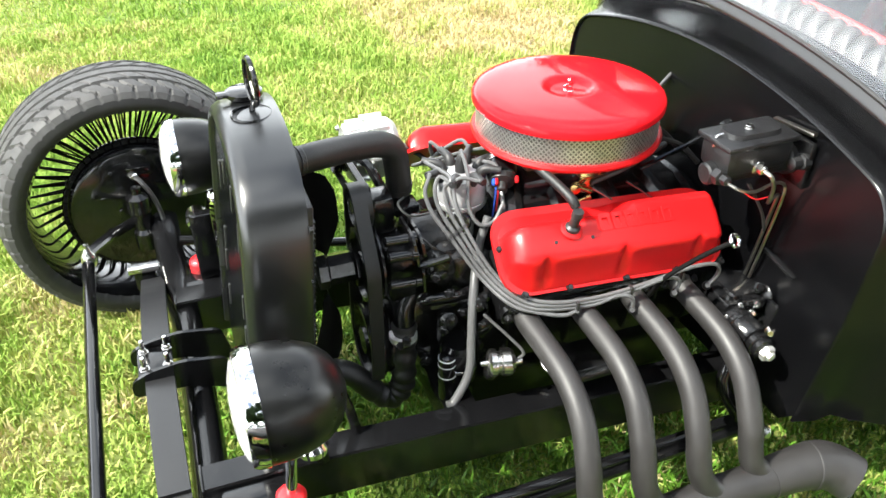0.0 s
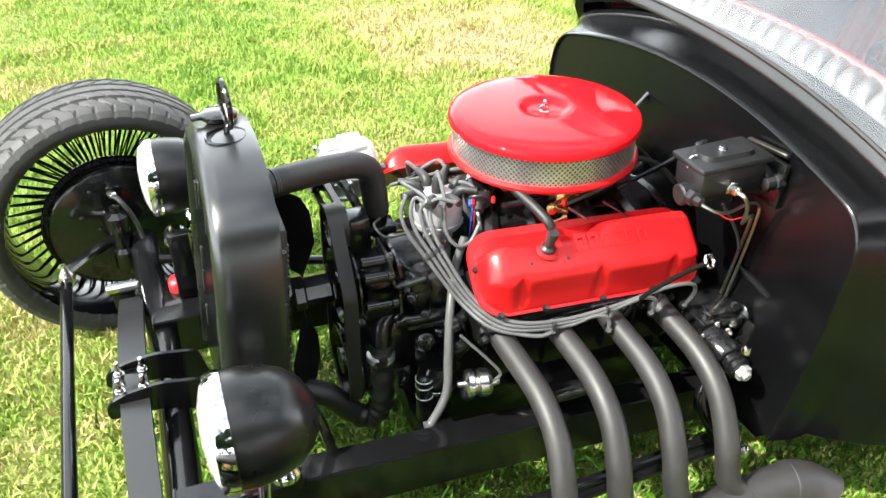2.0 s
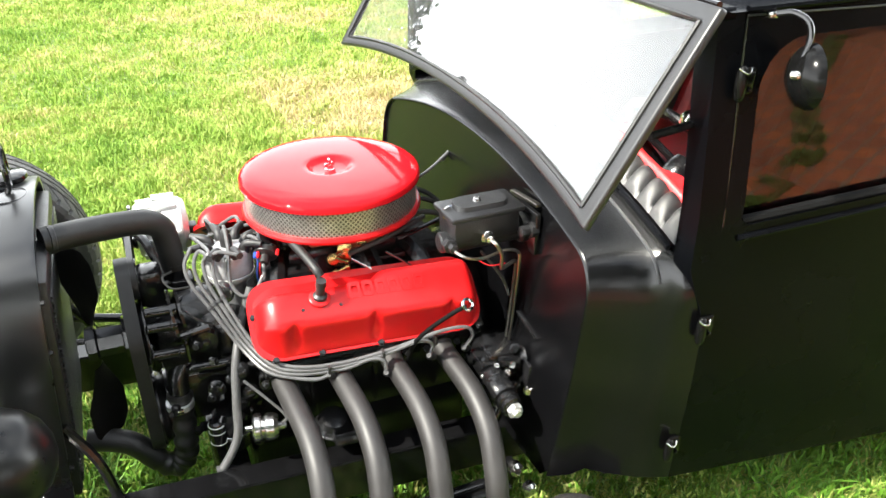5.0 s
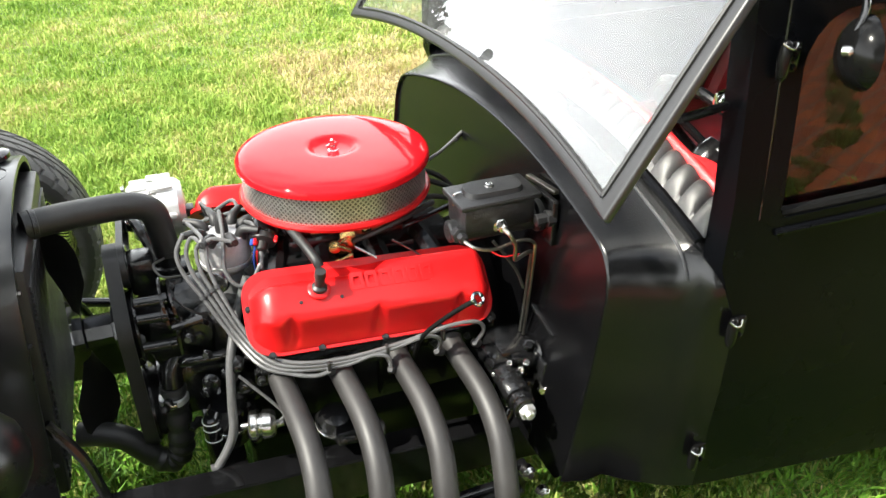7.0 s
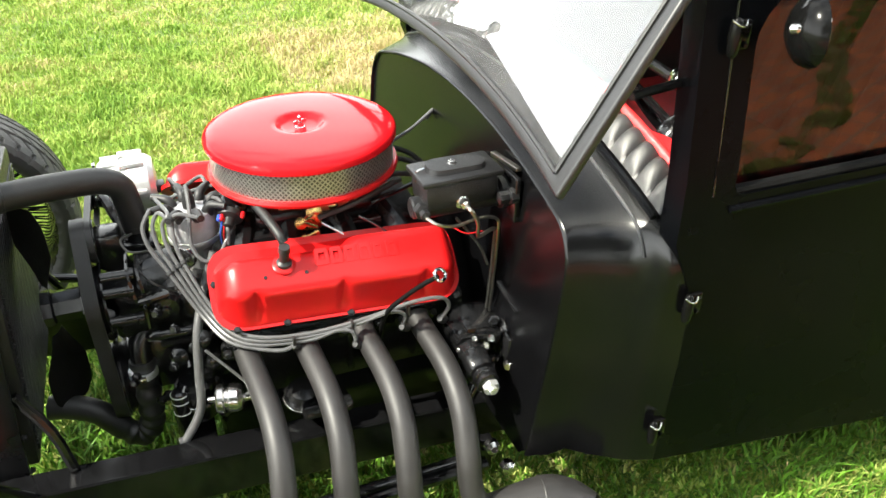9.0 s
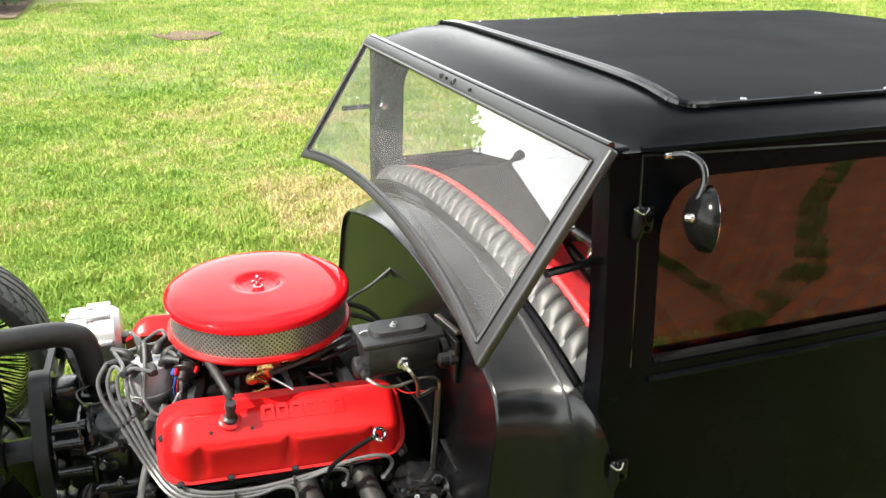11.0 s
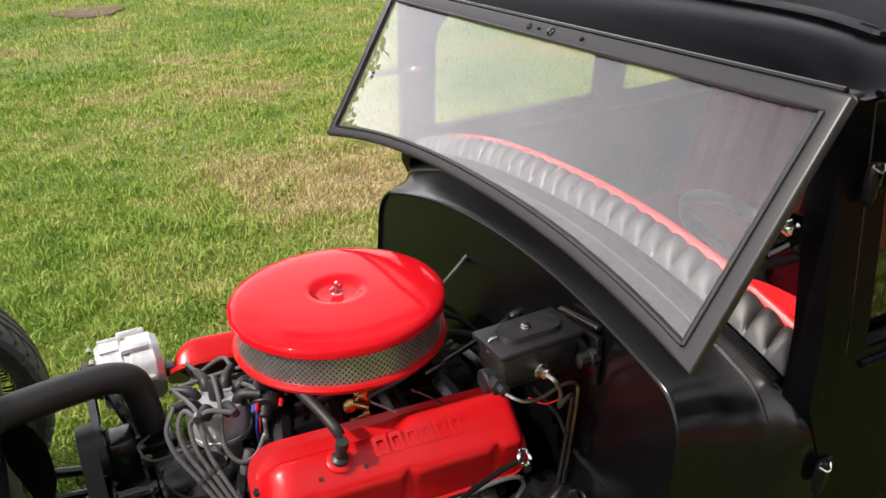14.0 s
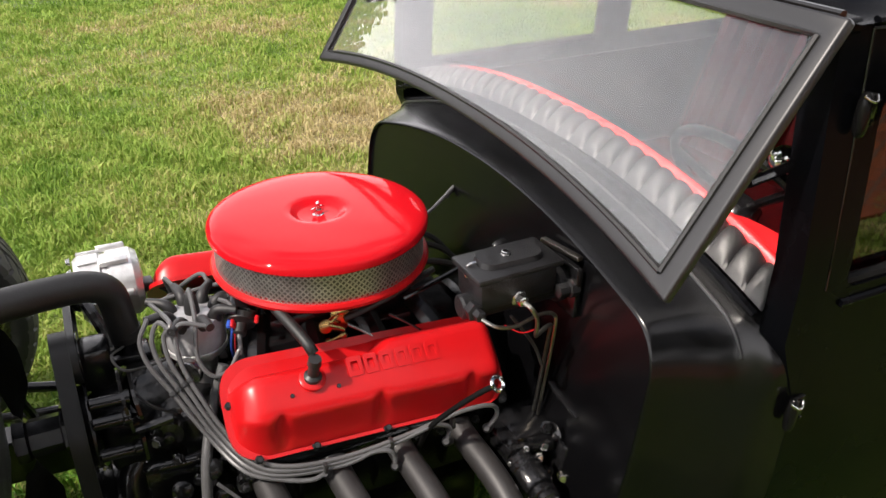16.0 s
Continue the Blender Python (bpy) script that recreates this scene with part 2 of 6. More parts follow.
def add_tube(bm, pts, r, n=12, steps=6, cap=True, radii=None):
    path = smooth_path(pts, steps)
    rings = []
    x = None
    m = len(path)
    for i, p in enumerate(path):
        d = (path[min(i + 1, m - 1)] - path[max(i - 1, 0)]).normalized()
        if x is None:
            x = d.orthogonal().normalized()
        x = (x - d * x.dot(d)).normalized()
        y = d.cross(x)
        if callable(r):
            rr = r(i / (m - 1))
        else:
            rr = r
        rings.append([p + rr * (math.cos(2 * math.pi * k / n) * x + math.sin(2 * math.pi * k / n) * y) for k in range(n)])
    vs = add_grid(bm, rings, closed_v=True)
    if cap:
        bm.faces.new(vs[0][::-1])
        bm.faces.new(vs[-1])


def tube(pts, r, n=12, steps=6, cap=True):
    bm = bmesh.new()
    add_tube(bm, pts, r, n, steps, cap)
    return bm


def add_lathe(bm, centre, axis, profile, n=32, closed=False):
    """profile: (radius, height along the axis) pairs."""
    c = Vector(centre)
    x, y, z = basis(axis)
    rings = []
    for r, h in profile:
        rings.append([c + z * h + max(r, 1e-4) * (math.cos(2 * math.pi * k / n) * x + math.sin(2 * math.pi * k / n) * y) for k in range(n)])
    vs = add_grid(bm, rings, closed_u=closed, closed_v=True)
    if not closed:
        bm.faces.new(vs[0][::-1])
        bm.faces.new(vs[-1])


def lathe(centre, axis, profile, n=32, closed=False):
    bm = bmesh.new()
    add_lathe(bm, centre, axis, profile, n, closed)
    return bm


def add_box(bm, centre, size, bevel=0.003, rot=None, taper=1.0):
    """A bevelled box; taper shrinks its top."""
    sx, sy, sz = (s / 2 for s in size)
    made = bmesh.ops.create_cube(bm, size=1.0)["verts"]
    for v in made:
        k = taper if v.co.z > 0 else 1.0
        v.co = Vector((v.co.x * 2 * sx * k, v.co.y * 2 * sy * k, v.co.z * 2 * sz))
    if bevel:
        es = list({ed for v in made for ed in v.link_edges})
        res = bmesh.ops.bevel(bm, geom=es, offset=min(bevel, 0.45 * min(size)), segments=2, affect="EDGES", profile=0.5)
        made = list({v for f in res["faces"] for v in f.verts} | {v for v in made if v.is_valid})
    m = Matrix.Translation(centre)
    if rot is not None:
        m = m @ (rot if isinstance(rot, Matrix) else Euler([radians(q) for q in rot]).to_matrix().to_4x4())
    bmesh.ops.transform(bm, matrix=m, verts=made)


def box(centre, size, bevel=0.003, rot=None, taper=1.0):
    bm = bmesh.new()
    add_box(bm, centre, size, bevel, rot, taper)
    return bm


def add_bolt(bm, p, axis, r=0.006, h=0.006, n=6):
    add_lathe(bm, p, axis, [(r * 1.35, 0), (r * 1.35, h * 0.25), (r, h * 0.3), (r, h), (r * 0.8, h * 1.15)], n)


def rounded(pts, r, n=5):
    """A closed outline in 2D with its corners rounded."""
    out = []
    m = len(pts)
    for i in range(m):
        p, a0, b0 = Vector(pts[i]), Vector(pts[i - 1]), Vector(pts[(i + 1) % m])
        da, db = (a0 - p), (b0 - p)
        k = min(r, 0.48 * da.length, 0.48 * db.length)
        s, t = p + da.normalized() * k, p + db.normalized() * k
        for j in range(n + 1):
            u = j / n
            out.append(s * (1 - u) ** 2 + p * 2 * u * (1 - u) + t * u * u)
    return out


def add_plate(bm, outline, to3d, thick, hole=None):
    """A plate from a 2D outline (with a hole of as many points, or none), by to3d(u, v, w), w from 0 to thick."""
    lo = [bm.verts.new(to3d(u, v, 0)) for u, v in outline]
    hi = [bm.verts.new(to3d(u, v, thick)) for u, v in outline]
    m = len(outline)
    for i in range(m):
        bm.faces.new((lo[i], lo[(i + 1) % m], hi[(i + 1) % m], hi[i]))
    if hole is None:
        bm.faces.new(lo[::-1])
        bm.faces.new(hi)
        return
    hl = [bm.verts.new(to3d(u, v, 0)) for u, v in hole]
    hh = [bm.verts.new(to3d(u, v, thick)) for u, v in hole]
    for i in range(m):
        j = (i + 1) % m
        bm.faces.new((hl[i], hh[i], hh[j], hl[j]))
        bm.faces.new((lo[i], hl[i], hl[j], lo[j]))
        bm.faces.new((hi[i], hi[j], hh[j], hh[i]))


def plate(outline, to3d, thick, hole=None):
    bm = bmesh.new()
    add_plate(bm, outline, to3d, thick, hole)
    return bm


# ---- the car ----
car = tagged(new("hot_rod"), "satin black chopped hot rod with exposed red-topped engine on grass", "car")


def arch(x, hw, top, shoulder, bottom, n=2.6, m=20):
    """A rounded outline at x, from one foot over the top to the other."""
    pts = [(x, -hw, bottom), (x, -hw, (bottom + shoulder) / 2), (x, -hw, shoulder - 0.03)]
    for k in range(m * 2 + 1):
        a0 = math.pi * k / (2 * m)
        c, s = math.cos(a0), math.sin(a0)
        pts.append((x, -hw * math.copysign(abs(c) ** (2 / n), c), shoulder + (top - shoulder) * abs(s) ** (2 / n)))
    pts = pts + [(x, hw, shoulder - 0.03), (x, hw, (bottom + shoulder) / 2), (x, hw, bottom)]
    return [(p[0], p[1] * (1 - 0.107 * max(0.0, 0.55 - p[2])), p[2]) for p in pts]


# the body stands a little askew on its chassis
SKEW = Matrix.Rotation(radians(2.0), 4, "Z")


def set_askew(first):
    """Turns the parts that were built since the list first was taken."""
    for ob in list(bpy.data.objects):
        if ob.parent is car and ob.name not in first:
            ob.matrix_basis = SKEW


before_body = {ob.name for ob in bpy.data.objects}

# cowl, firewall, body sides
COWL_X, COWL_HW = 0.306, 0.513


def cowl_arch(x, hw, top, corner, bottom, rake=0.10, sag=0.34, m=16):
    """The cowl's outline at x: a flat-crowned top with rounded shoulders, from one foot to the other."""
    k = hw - corner
    zk = top - sag * k * k
    slope = 2 * sag * k
    half = [(0.0, top)]
    for i in range(1, m + 1):
        y = k * i / m
        half.append((y, top - sag * y * y))
    drop = corner * 1.10
    p0, p1, p2 = (k, zk), (hw - 0.10 * corner, zk - slope * 0.9 * corner), (hw, zk - slope * corner - drop)
    for i in range(1, 10):
        u = i / 9
        half.append(tuple(p0[j] * (1 - u) ** 2 + p1[j] * 2 * u * (1 - u) + p2[j] * u * u for j in (0, 1)))
    zs = p2[1]
    for i in range(1, 11):
        z = zs + (bottom - zs) * i / 10
        half.append((hw - 0.0667 * max(0.0, 0.55 - z), z))
    pts = [(-y, z) for y, z in half[:0:-1]] + half
    return [(x + rake * (z - 0.70), y, z) for y, z in pts]


rows = [cowl_arch(COWL_X + 0.026, COWL_HW - 0.010, 0.853, 0.060, 0.290), cowl_arch(COWL_X + 0.004, COWL_HW - 0.007, 0.8555, 0.060, 0.290),
        cowl_arch(COWL_X, COWL_HW - 0.004, 0.8585, 0.060, 0.290), cowl_arch(COWL_X + 0.0015, COWL_HW - 0.001, 0.862, 0.060, 0.290),
        cowl_arch(COWL_X + 0.006, COWL_HW + 0.001, 0.864, 0.060, 0.290), cowl_arch(COWL_X + 0.016, COWL_HW + 0.004, 0.867, 0.060, 0.290),
        cowl_arch(0.345, 0.528, 0.873, 0.062, 0.292, 0.09), cowl_arch(0.372, 0.545, 0.881, 0.066, 0.295, 0.07), cowl_arch(0.396, 0.563, 0.889, 0.070, 0.298, 0.05),
        cowl_arch(0.414, 0.581, 0.896, 0.070, 0.300, 0.03), cowl_arch(0.426, 0.599, 0.902, 0.066, 0.301, 0.015), cowl_arch(0.436, 0.6145, 0.908, 0.056, 0.302, 0.0),
        cowl_arch(0.446, 0.6190, 0.914, 0.045, 0.302, 0.0), cowl_arch(0.4804, 0.6215, 0.918, 0.040, 0.300, 0.0)]


def dash_z(y):
    """The height of the dash top across the car."""
    q = min(1.0, abs(y) / 0.59)
    return 0.942 - 0.099 * q ** 2.3


rows = [[(x, y, min(z, dash_z(y) - 0.034) if x > 0.415 else z) for x, y, z in r] for r in rows]


def flank(x):
    """Half width of the cowl low down, where it sweeps into the door without a crease."""
    u = min(1.0, max(0.0, (x - 0.345) / (0.4804 - 0.345)))
    return 0.528 * (1 - u) ** 2 + 0.606 * 2 * u * (1 - u) + 0.6215 * u * u


for r in rows[6:]:
    for i, (x, y, z) in enumerate(r):
        k = min(1.0, max(0.0, (0.79 - z) / 0.15))
        k = k * k * (3 - 2 * k)
        low = flank(x) - 0.0667 * max(0.0, 0.55 - z)
        if k > 0:
            r[i] = (x, math.copysign(abs(y) + k * (min(abs(y), low) - abs(y)), y), z)
part("cowl", grid(rows), COWLMAT, car, "satin black rounded cowl", angle=50)
part("cowl_bead", tube([(p[0], p[1], p[2] + 0.0005) for p in cowl_arch(0.4145, 0.5815, 0.8962, 0.070, 0.327, 0.03)[13:-13]], 0.0032, 8, 1), SHEEN, car)
fw = [Vector((p[1], p[2])) for p in cowl_arch(0, COWL_HW - 0.006, 0.8545, 0.060, 0.300)][::-1] + [Vector(p) for p in ((-0.46, 0.265), (0.46, 0.265))]
part("firewall", plate(fw, lambda u, v, w: (COWL_X + 0.008 + 0.10 * (v - 0.70) + w, u, v), 0.01), FIREMAT, car, "flat satin black firewall", smooth=False)

for s in (-1, 1):
    # A-pillar and the door side, with two window openings
    bm = bmesh.new()

    def side3(u, v, w, s=s):
        tuck = 0.02 * max(0.0, (0.55 - v)) / 0.3
        flare = 0.03 * max(0.0, (v - 0.9)) / 0.33
        return (u, s * (0.622 + 0.035 * (u - 0.48) - tuck - flare - w), v)

    def bot(u):
        return max(0.15, 0.300 - 0.165 * (u - 0.48))

    def strip(us, vs0, vs1, thick=0.03):
        """A panel between two height functions over the lengths us."""
        nz = 8
        outer = [[side3(u, vs0(u) + (vs1(u) - vs0(u)) * k / nz, 0) for k in range(nz + 1)] for u in us]
        inner = [[side3(u, vs0(u) + (vs1(u) - vs0(u)) * k / nz, thick) for k in range(nz + 1)] for u in us]
        a0, b0 = add_grid(bm, outer), add_grid(bm, inner)
        m = len(us)
        for i in range(m - 1):
            bm.faces.new((a0[i][0], a0[i + 1][0], b0[i + 1][0], b0[i][0]))
            bm.faces.new((a0[i][-1], b0[i][-1], b0[i + 1][-1], a0[i + 1][-1]))
        for k in range(nz):
            bm.faces.new((a0[0][k], b0[0][k], b0[0][k + 1], a0[0][k + 1]))
            bm.faces.new((a0[-1][k], a0[-1][k + 1], b0[-1][k + 1], b0[-1][k]))

    # pillars and rails beside the openings, butted end to end
    def frange(p, q, n):
        return [p + (q - p) * k / n for k in range(n + 1)]
    strip(frange(0.432, 0.4804, 6), lambda u: 0.800 - 2.4 * (u - 0.432), lambda u: 1.2205, 0.045)
    part("front_pillar", bm, SATIN, car, "satin black windscreen pillar")
    bm = bmesh.new()
    strip(frange(0.4808, 1.86, 24), bot, lambda u: 0.868)
    strip(frange(0.4808, 0.522, 3), lambda u: 0.868, lambda u: 1.214)
    strip(frange(1.06, 1.16, 3), lambda u: 0.868, lambda u: 1.173)
    strip(frange(1.62, 1.86, 6), lambda u: 0.868, lambda u: 1.214)
    strip(frange(0.522, 1.86, 12), lambda u: 1.173, lambda u: 1.214)
    part("door", bm, SATIN, car, "satin black door and side with smoked window" if s < 0 else "satin black far side")
    # corner fillets of the window openings
    for u0, u1 in ((0.522, 1.06), (1.16, 1.62)):
        for cu, cv, du, dv in ((u0, 1.173, 1, -1), (u1, 1.173, -1, -1), (u0, 0.868, 1, 1), (u1, 0.868, -1, 1)):
            r = 0.085 if dv < 0 and cu < 0.6 else 0.045 if dv < 0 else 0.02
            arc = [(cu, cv)] + [(cu + du * r * (1 - math.cos(q)), cv + dv * r * (1 - math.sin(q))) for q in [math.pi / 2 * (1 - k / 5) for k in range(6)]]
            part("window_corner", plate([Vector(p) for p in arc], lambda u, v, w: side3(u, v, 0.001 + w), 0.028), SATIN, car, smooth=False)
    # belt moulding and drip rail
    bm = bmesh.new()
    add_tube(bm, [side3(0.545, 0.846, 0.002), side3(0.56, 0.846, -0.001), side3(1.1, 0.846, -0.001), side3(1.85, 0.846, -0.001)], 0.006, 8, 4)
    part("belt_moulding", bm, SATIN, car)
    bm = bmesh.new()
    add_tube(bm, [side3(0.48, 1.222, -0.004), side3(1.1, 1.222, -0.004), side3(1.85, 1.222, -0.004)], 0.006, 8, 4)
    part("drip_rail", bm, SATIN, car)
    part("door_edge", tube([side3(0.4835, 0.875, 0.0), side3(0.4835, 1.10, 0.0), side3(0.4835, 1.213, 0.0)], 0.0018, 8, 2), GLOSS, car)
    part("door_edge", tube([side3(0.4835, 1.213, 0.0), side3(0.80, 1.2035, 0.0), side3(1.10, 1.195, 0.0)], 0.0018, 8, 2), SHEEN, car)
    # rubber sill under the glass
    part("window_sill", tube([side3(0.530, 0.872, 0.012), side3(0.80, 0.872, 0.012), side3(1.055, 0.872, 0.012)], 0.009, 8, 2), SEAL, car)
    for u0, u1 in ((0.515, 1.07), (1.15, 1.63)):
        bm = bmesh.new()
        add_box(bm, ((u0 + u1) / 2, s * (0.586 + 0.035 * ((u0 + u1) / 2 - 0.48)), 1.03), (u1 - u0, 0.004, 0.345), 0, rot=(s * 3.5, 0, s * 2.0))
        part("side_window", bm, TINTED if s < 0 else GLASS, car, "smoked side window glass" if s < 0 else "clear side window glass", smooth=False).visible_shadow = False

# roof: front header, crown and a vinyl insert with its trim
HDR_X = 0.445


def roof_z(u, y):
    k = min(1.0, abs(y) / 0.60)
    edge = 1 - k ** 7
    front = min(1.0, max(0.0, (u - HDR_X) / 0.16))
    return 1.222 + 0.054 * edge * (0.04 + 0.96 * (1 - (1 - front) ** 3.2)) + 0.003 * (1 - k * k) * front - 0.03 * max(0, u - 1.3) ** 2


us = [HDR_X + 0.01 * k for k in range(18)] + [0.65 + 0.1 * k for k in range(13)]
ys = [-0.604 + 0.604 * (1 - math.cos(math.pi * k / 36)) for k in range(37)]


def spread(u):
    """How much wider the cabin is at u than at its front."""
    return 1 + 0.058 * max(0.0, u - 0.48)


outer = [[(u, y * spread(u), roof_z(u, y)) for y in ys] for u in us]
bm = grid(outer)
add_grid(bm, [[(u, y * 0.985 * spread(u), roof_z(u, y) - 0.02) for y in ys] for u in us])
header = part("roof", bm, SATIN, car, "satin black roof with vinyl insert", angle=60)
part("roof_lip", plate(rounded([Vector(p) for p in ((-0.594, 1.205), (0.594, 1.205), (0.594, 1.227), (-0.594, 1.227))], 0.008, 4),
                       lambda u, v, w: (HDR_X - 0.004 + w, u, v), 0.02), SATIN, car)
ins_us = [0.60 + 0.08 * k for k in range(16)]
ins_ys = [-0.52 + 1.04 * k / 24 for k in range(25)]
part("roof_insert", grid([[(u, y * spread(u), roof_z(u, y) + 0.004 + 0.0015 * noise.noise((u * 6, y * 6, 0))) for y in ins_ys] for u in ins_us]), ROOFV, header, "black vinyl roof insert", angle=60)
for off in (0.0, 0.014):
    part("trim_bead", tube([(0.592 + off, -0.50 + 1.0 * k / 16, roof_z(0.6, -0.50 + k / 16) + 0.005) for k in range(17)], 0.006, 8, 2), GLOSS, header)
for s in (-1, 1):
    part("trim_end", tube([(x, s * y, roof_z(x, y) + 0.005) for x, y in ((0.592, 0.48), (0.598, 0.505), (0.615, 0.520), (0.64, 0.524), (0.66, 0.523))], 0.008, 8), GLOSS, header)
for s in (-1, 1):
    part("side_bead", tube([(0.62 + 0.1 * k, s * 0.522 * spread(0.62 + 0.1 * k), roof_z(0.62 + 0.1 * k, 0.522) + 0.005) for k in range(12)], 0.005, 8, 2), GLOSS, header)
    for k in range(7):
        bm = bmesh.new()
        add_lathe(bm, (0.72 + 0.15 * k, s * 0.512 * spread(0.72 + 0.15 * k), roof_z(0.72 + 0.15 * k, 0.512) + 0.004), (0, 0, 1), [(0.006, 0), (0.006, 0.002), (0.003, 0.004)], 10)
        part("stud", bm, STEEL, header)

# back of the cabin, floor and inner faces
part("rear_panel", plate([Vector((p[1], p[2])) for p in arch(0, 0.64, 1.22, 1.0, 0.13)], lambda u, v, w: (1.82 + w, u, v), 0.03), SATIN, car, smooth=False)
part("cabin_floor", box((1.10, 0, 0.29), (1.44, 1.06, 0.02), 0.002), DARKIN, car)
# seat bench in red
bm = bmesh.new()
add_box(bm, (1.05, 0, 0.50), (0.5, 1.08, 0.16), 0.04)
seat = part("seat", bm, REDSEAT, car, "red pleated vinyl bench seat")
for k in range(13):
    bm = bmesh.new()
    add_tube(bm, [(1.40, -0.552 + k * 0.092, 0.50), (1.54, -0.552 + k * 0.092, 0.90)], 0.048, 10, 1)
    part("backrest_pleat", bm, REDSEAT, seat)
for s in (-1, 1):
    part("door_card", box((1.05, s * 0.578, 0.62), (1.1, 0.012, 0.44), 0.006), REDV if s < 0 else DARKIN, car, "red vinyl door card" if s < 0 else "")

# dash: pleated pad, red strip, panel


bm = bmesh.new()
ny, na = 360, 10
rows = []
for i in range(ny + 1):
    y = -0.568 + 1.153 * i / ny
    ph = (i / ny * 30) % 1.0
    puff = (math.sin(math.pi * ph)) ** 0.36
    row = []
    for j in range(na + 1):
        q = j / na
        x = 0.430 + 0.056 * q
        h = 0.021 * math.sin(math.pi * q) ** 0.5 * puff
        skew = 0.012 * (q - 0.5)
        row.append((x, y + skew, dash_z(y) - 0.022 + 0.026 * q + h))
    rows.append(row)
dash = part("dash_pad", grid(rows), VINYL, car, "pleated black vinyl dash pad", angle=80)
bm = bmesh.new()
rows = []
for i in range(61):
    y = -0.585 + 1.17 * i / 60
    z = dash_z(y)
    rows.append([(0.484, y, z + 0.000), (0.487, y, z + 0.010), (0.494, y, z + 0.0135), (0.502, y, z + 0.009), (0.506, y, z - 0.01)])
part("red_strip", grid(rows), REDV, dash, "red vinyl edge strip", angle=60)
rows = []
for i in range(13):
    y = -0.583 + 0.16 * i / 12
    z = dash_z(y)
    wd = 0.075 * (1 - i / 12) ** 0.7
    rows.append([(0.504, y, z + 0.004), (0.506 + wd * 0.4, y, z + 0.004), (0.515 + wd, y, z - 0.002), (0.517 + wd, y, z - 0.03)])
part("red_corner", grid(rows), REDV, dash, "red vinyl dash corner", angle=60)
rows = []
for i in range(61):
    y = -0.58 + 1.16 * i / 60
    z = dash_z(y)
    rows.append([(0.505, y, z - 0.006), (0.525, y, z - 0.05), (0.535, y, z - 0.16), (0.50, y, z - 0.2)])
part("dash_panel", grid(rows), REDV, dash, "red dash panel")
part("cowl_rail", tube([(0.420, -0.572 + 1.144 * i / 30, dash_z(-0.572 + 1.144 * i / 30) - 0.024) for i in range(31)], 0.006, 8, 1), SATIN, dash)

# steering wheel and column
wc = Vector((0.66, -0.33, 0.845))
wx, wy, wz = basis((0.80, 0.0, 0.6))
ring = [wc + 0.165 * (math.cos(2 * math.pi * k / 48) * wx + math.sin(2 * math.pi * k / 48) * wy) for k in range(49)]
bm = bmesh.new()
add_tube(bm, ring, 0.010, 10, 1, cap=False)
swheel = part("steering_wheel", bm, GLOSS, car, "black three-spoke steering wheel with chrome knob")
for k in range(3):
    a0 = math.pi / 2 + k * 2 * math.pi / 3
    part("spoke", tube([wc - wz * 0.02, wc + 0.16 * (math.cos(a0) * wx + math.sin(a0) * wy)], 0.008, 8, 1), GLOSS, swheel)
part("boss", lathe(wc, wz, [(0.03, -0.05), (0.035, -0.03), (0.03, -0.005), (0.012, 0.0)], 20), GLOSS, swheel)
part("column", tube([wc - wz * 0.03, wc - wz * 0.36], 0.022, 14, 1), GLOSS, swheel)
part("indicator_arm", tube([(0.56, -0.44, 0.985), (0.52, -0.485, 1.01), (0.47, -0.523, 1.028)], 0.009, 10), WIREB, swheel)
part("chrome_knob", lathe((0.478, -0.513, 1.024), (-0.5, -0.8, 0.25), [(0.008, -0.004), (0.017, 0.0), (0.019, 0.009), (0.015, 0.02), (0.005, 0.024)], 18), CHROME, swheel)

# ---- windscreen, hinged at the top and pushed out ----
WS_O, WS_T = Vector((0.240, 0, 0.905)), Vector((0.438, 0, 1.224))
wsv = (WS_T - WS_O).normalized()
wsn = Vector((-wsv.z, 0, wsv.x))
WS_L = (WS_T - WS_O).length


def ws3(u, v, w):
    p = WS_O + wsv * v + wsn * w
    return (p.x - 0.012 * u * (1 - v / WS_L), u, p.z + 0.010 * u * (1 - v / WS_L))


def ws_low(u):
    return -0.006 + 0.070 * (1 - (abs(u) / 0.60) ** 2.2)


def ws_half(v):
    return 0.584 + 0.020 * v / WS_L


N = 24
outline, hole = [], []
for k in range(N + 1):
    u = -ws_half(0) + 2 * ws_half(0) * k / N
    outline.append(Vector((u, ws_low(u))))
    uh = u * 0.953
    hole.append(Vector((uh, ws_low(uh) + 0.023)))
for k in range(N + 1):
    u = ws_half(WS_L) - 2 * ws_half(WS_L) * k / N
    outline.append(Vector((u, WS_L)))
    hole.append(Vector((u * 0.955, WS_L - 0.028)))
bm = plate(outline, ws3, 0.016, hole)
bmesh.ops.recalc_face_normals(bm, faces=bm.faces)
sharp = [ed for ed in bm.edges if len(ed.link_faces) == 2 and ed.calc_face_angle(0.0) > 1.0]
bmesh.ops.bevel(bm, geom=sharp, offset=0.005, segments=3, affect="EDGES", profile=0.5)
screen = part("windscreen", bm, SHEEN, car, "tilted-out windscreen in a satin black frame", angle=40)
bm = bmesh.new()
rows = []
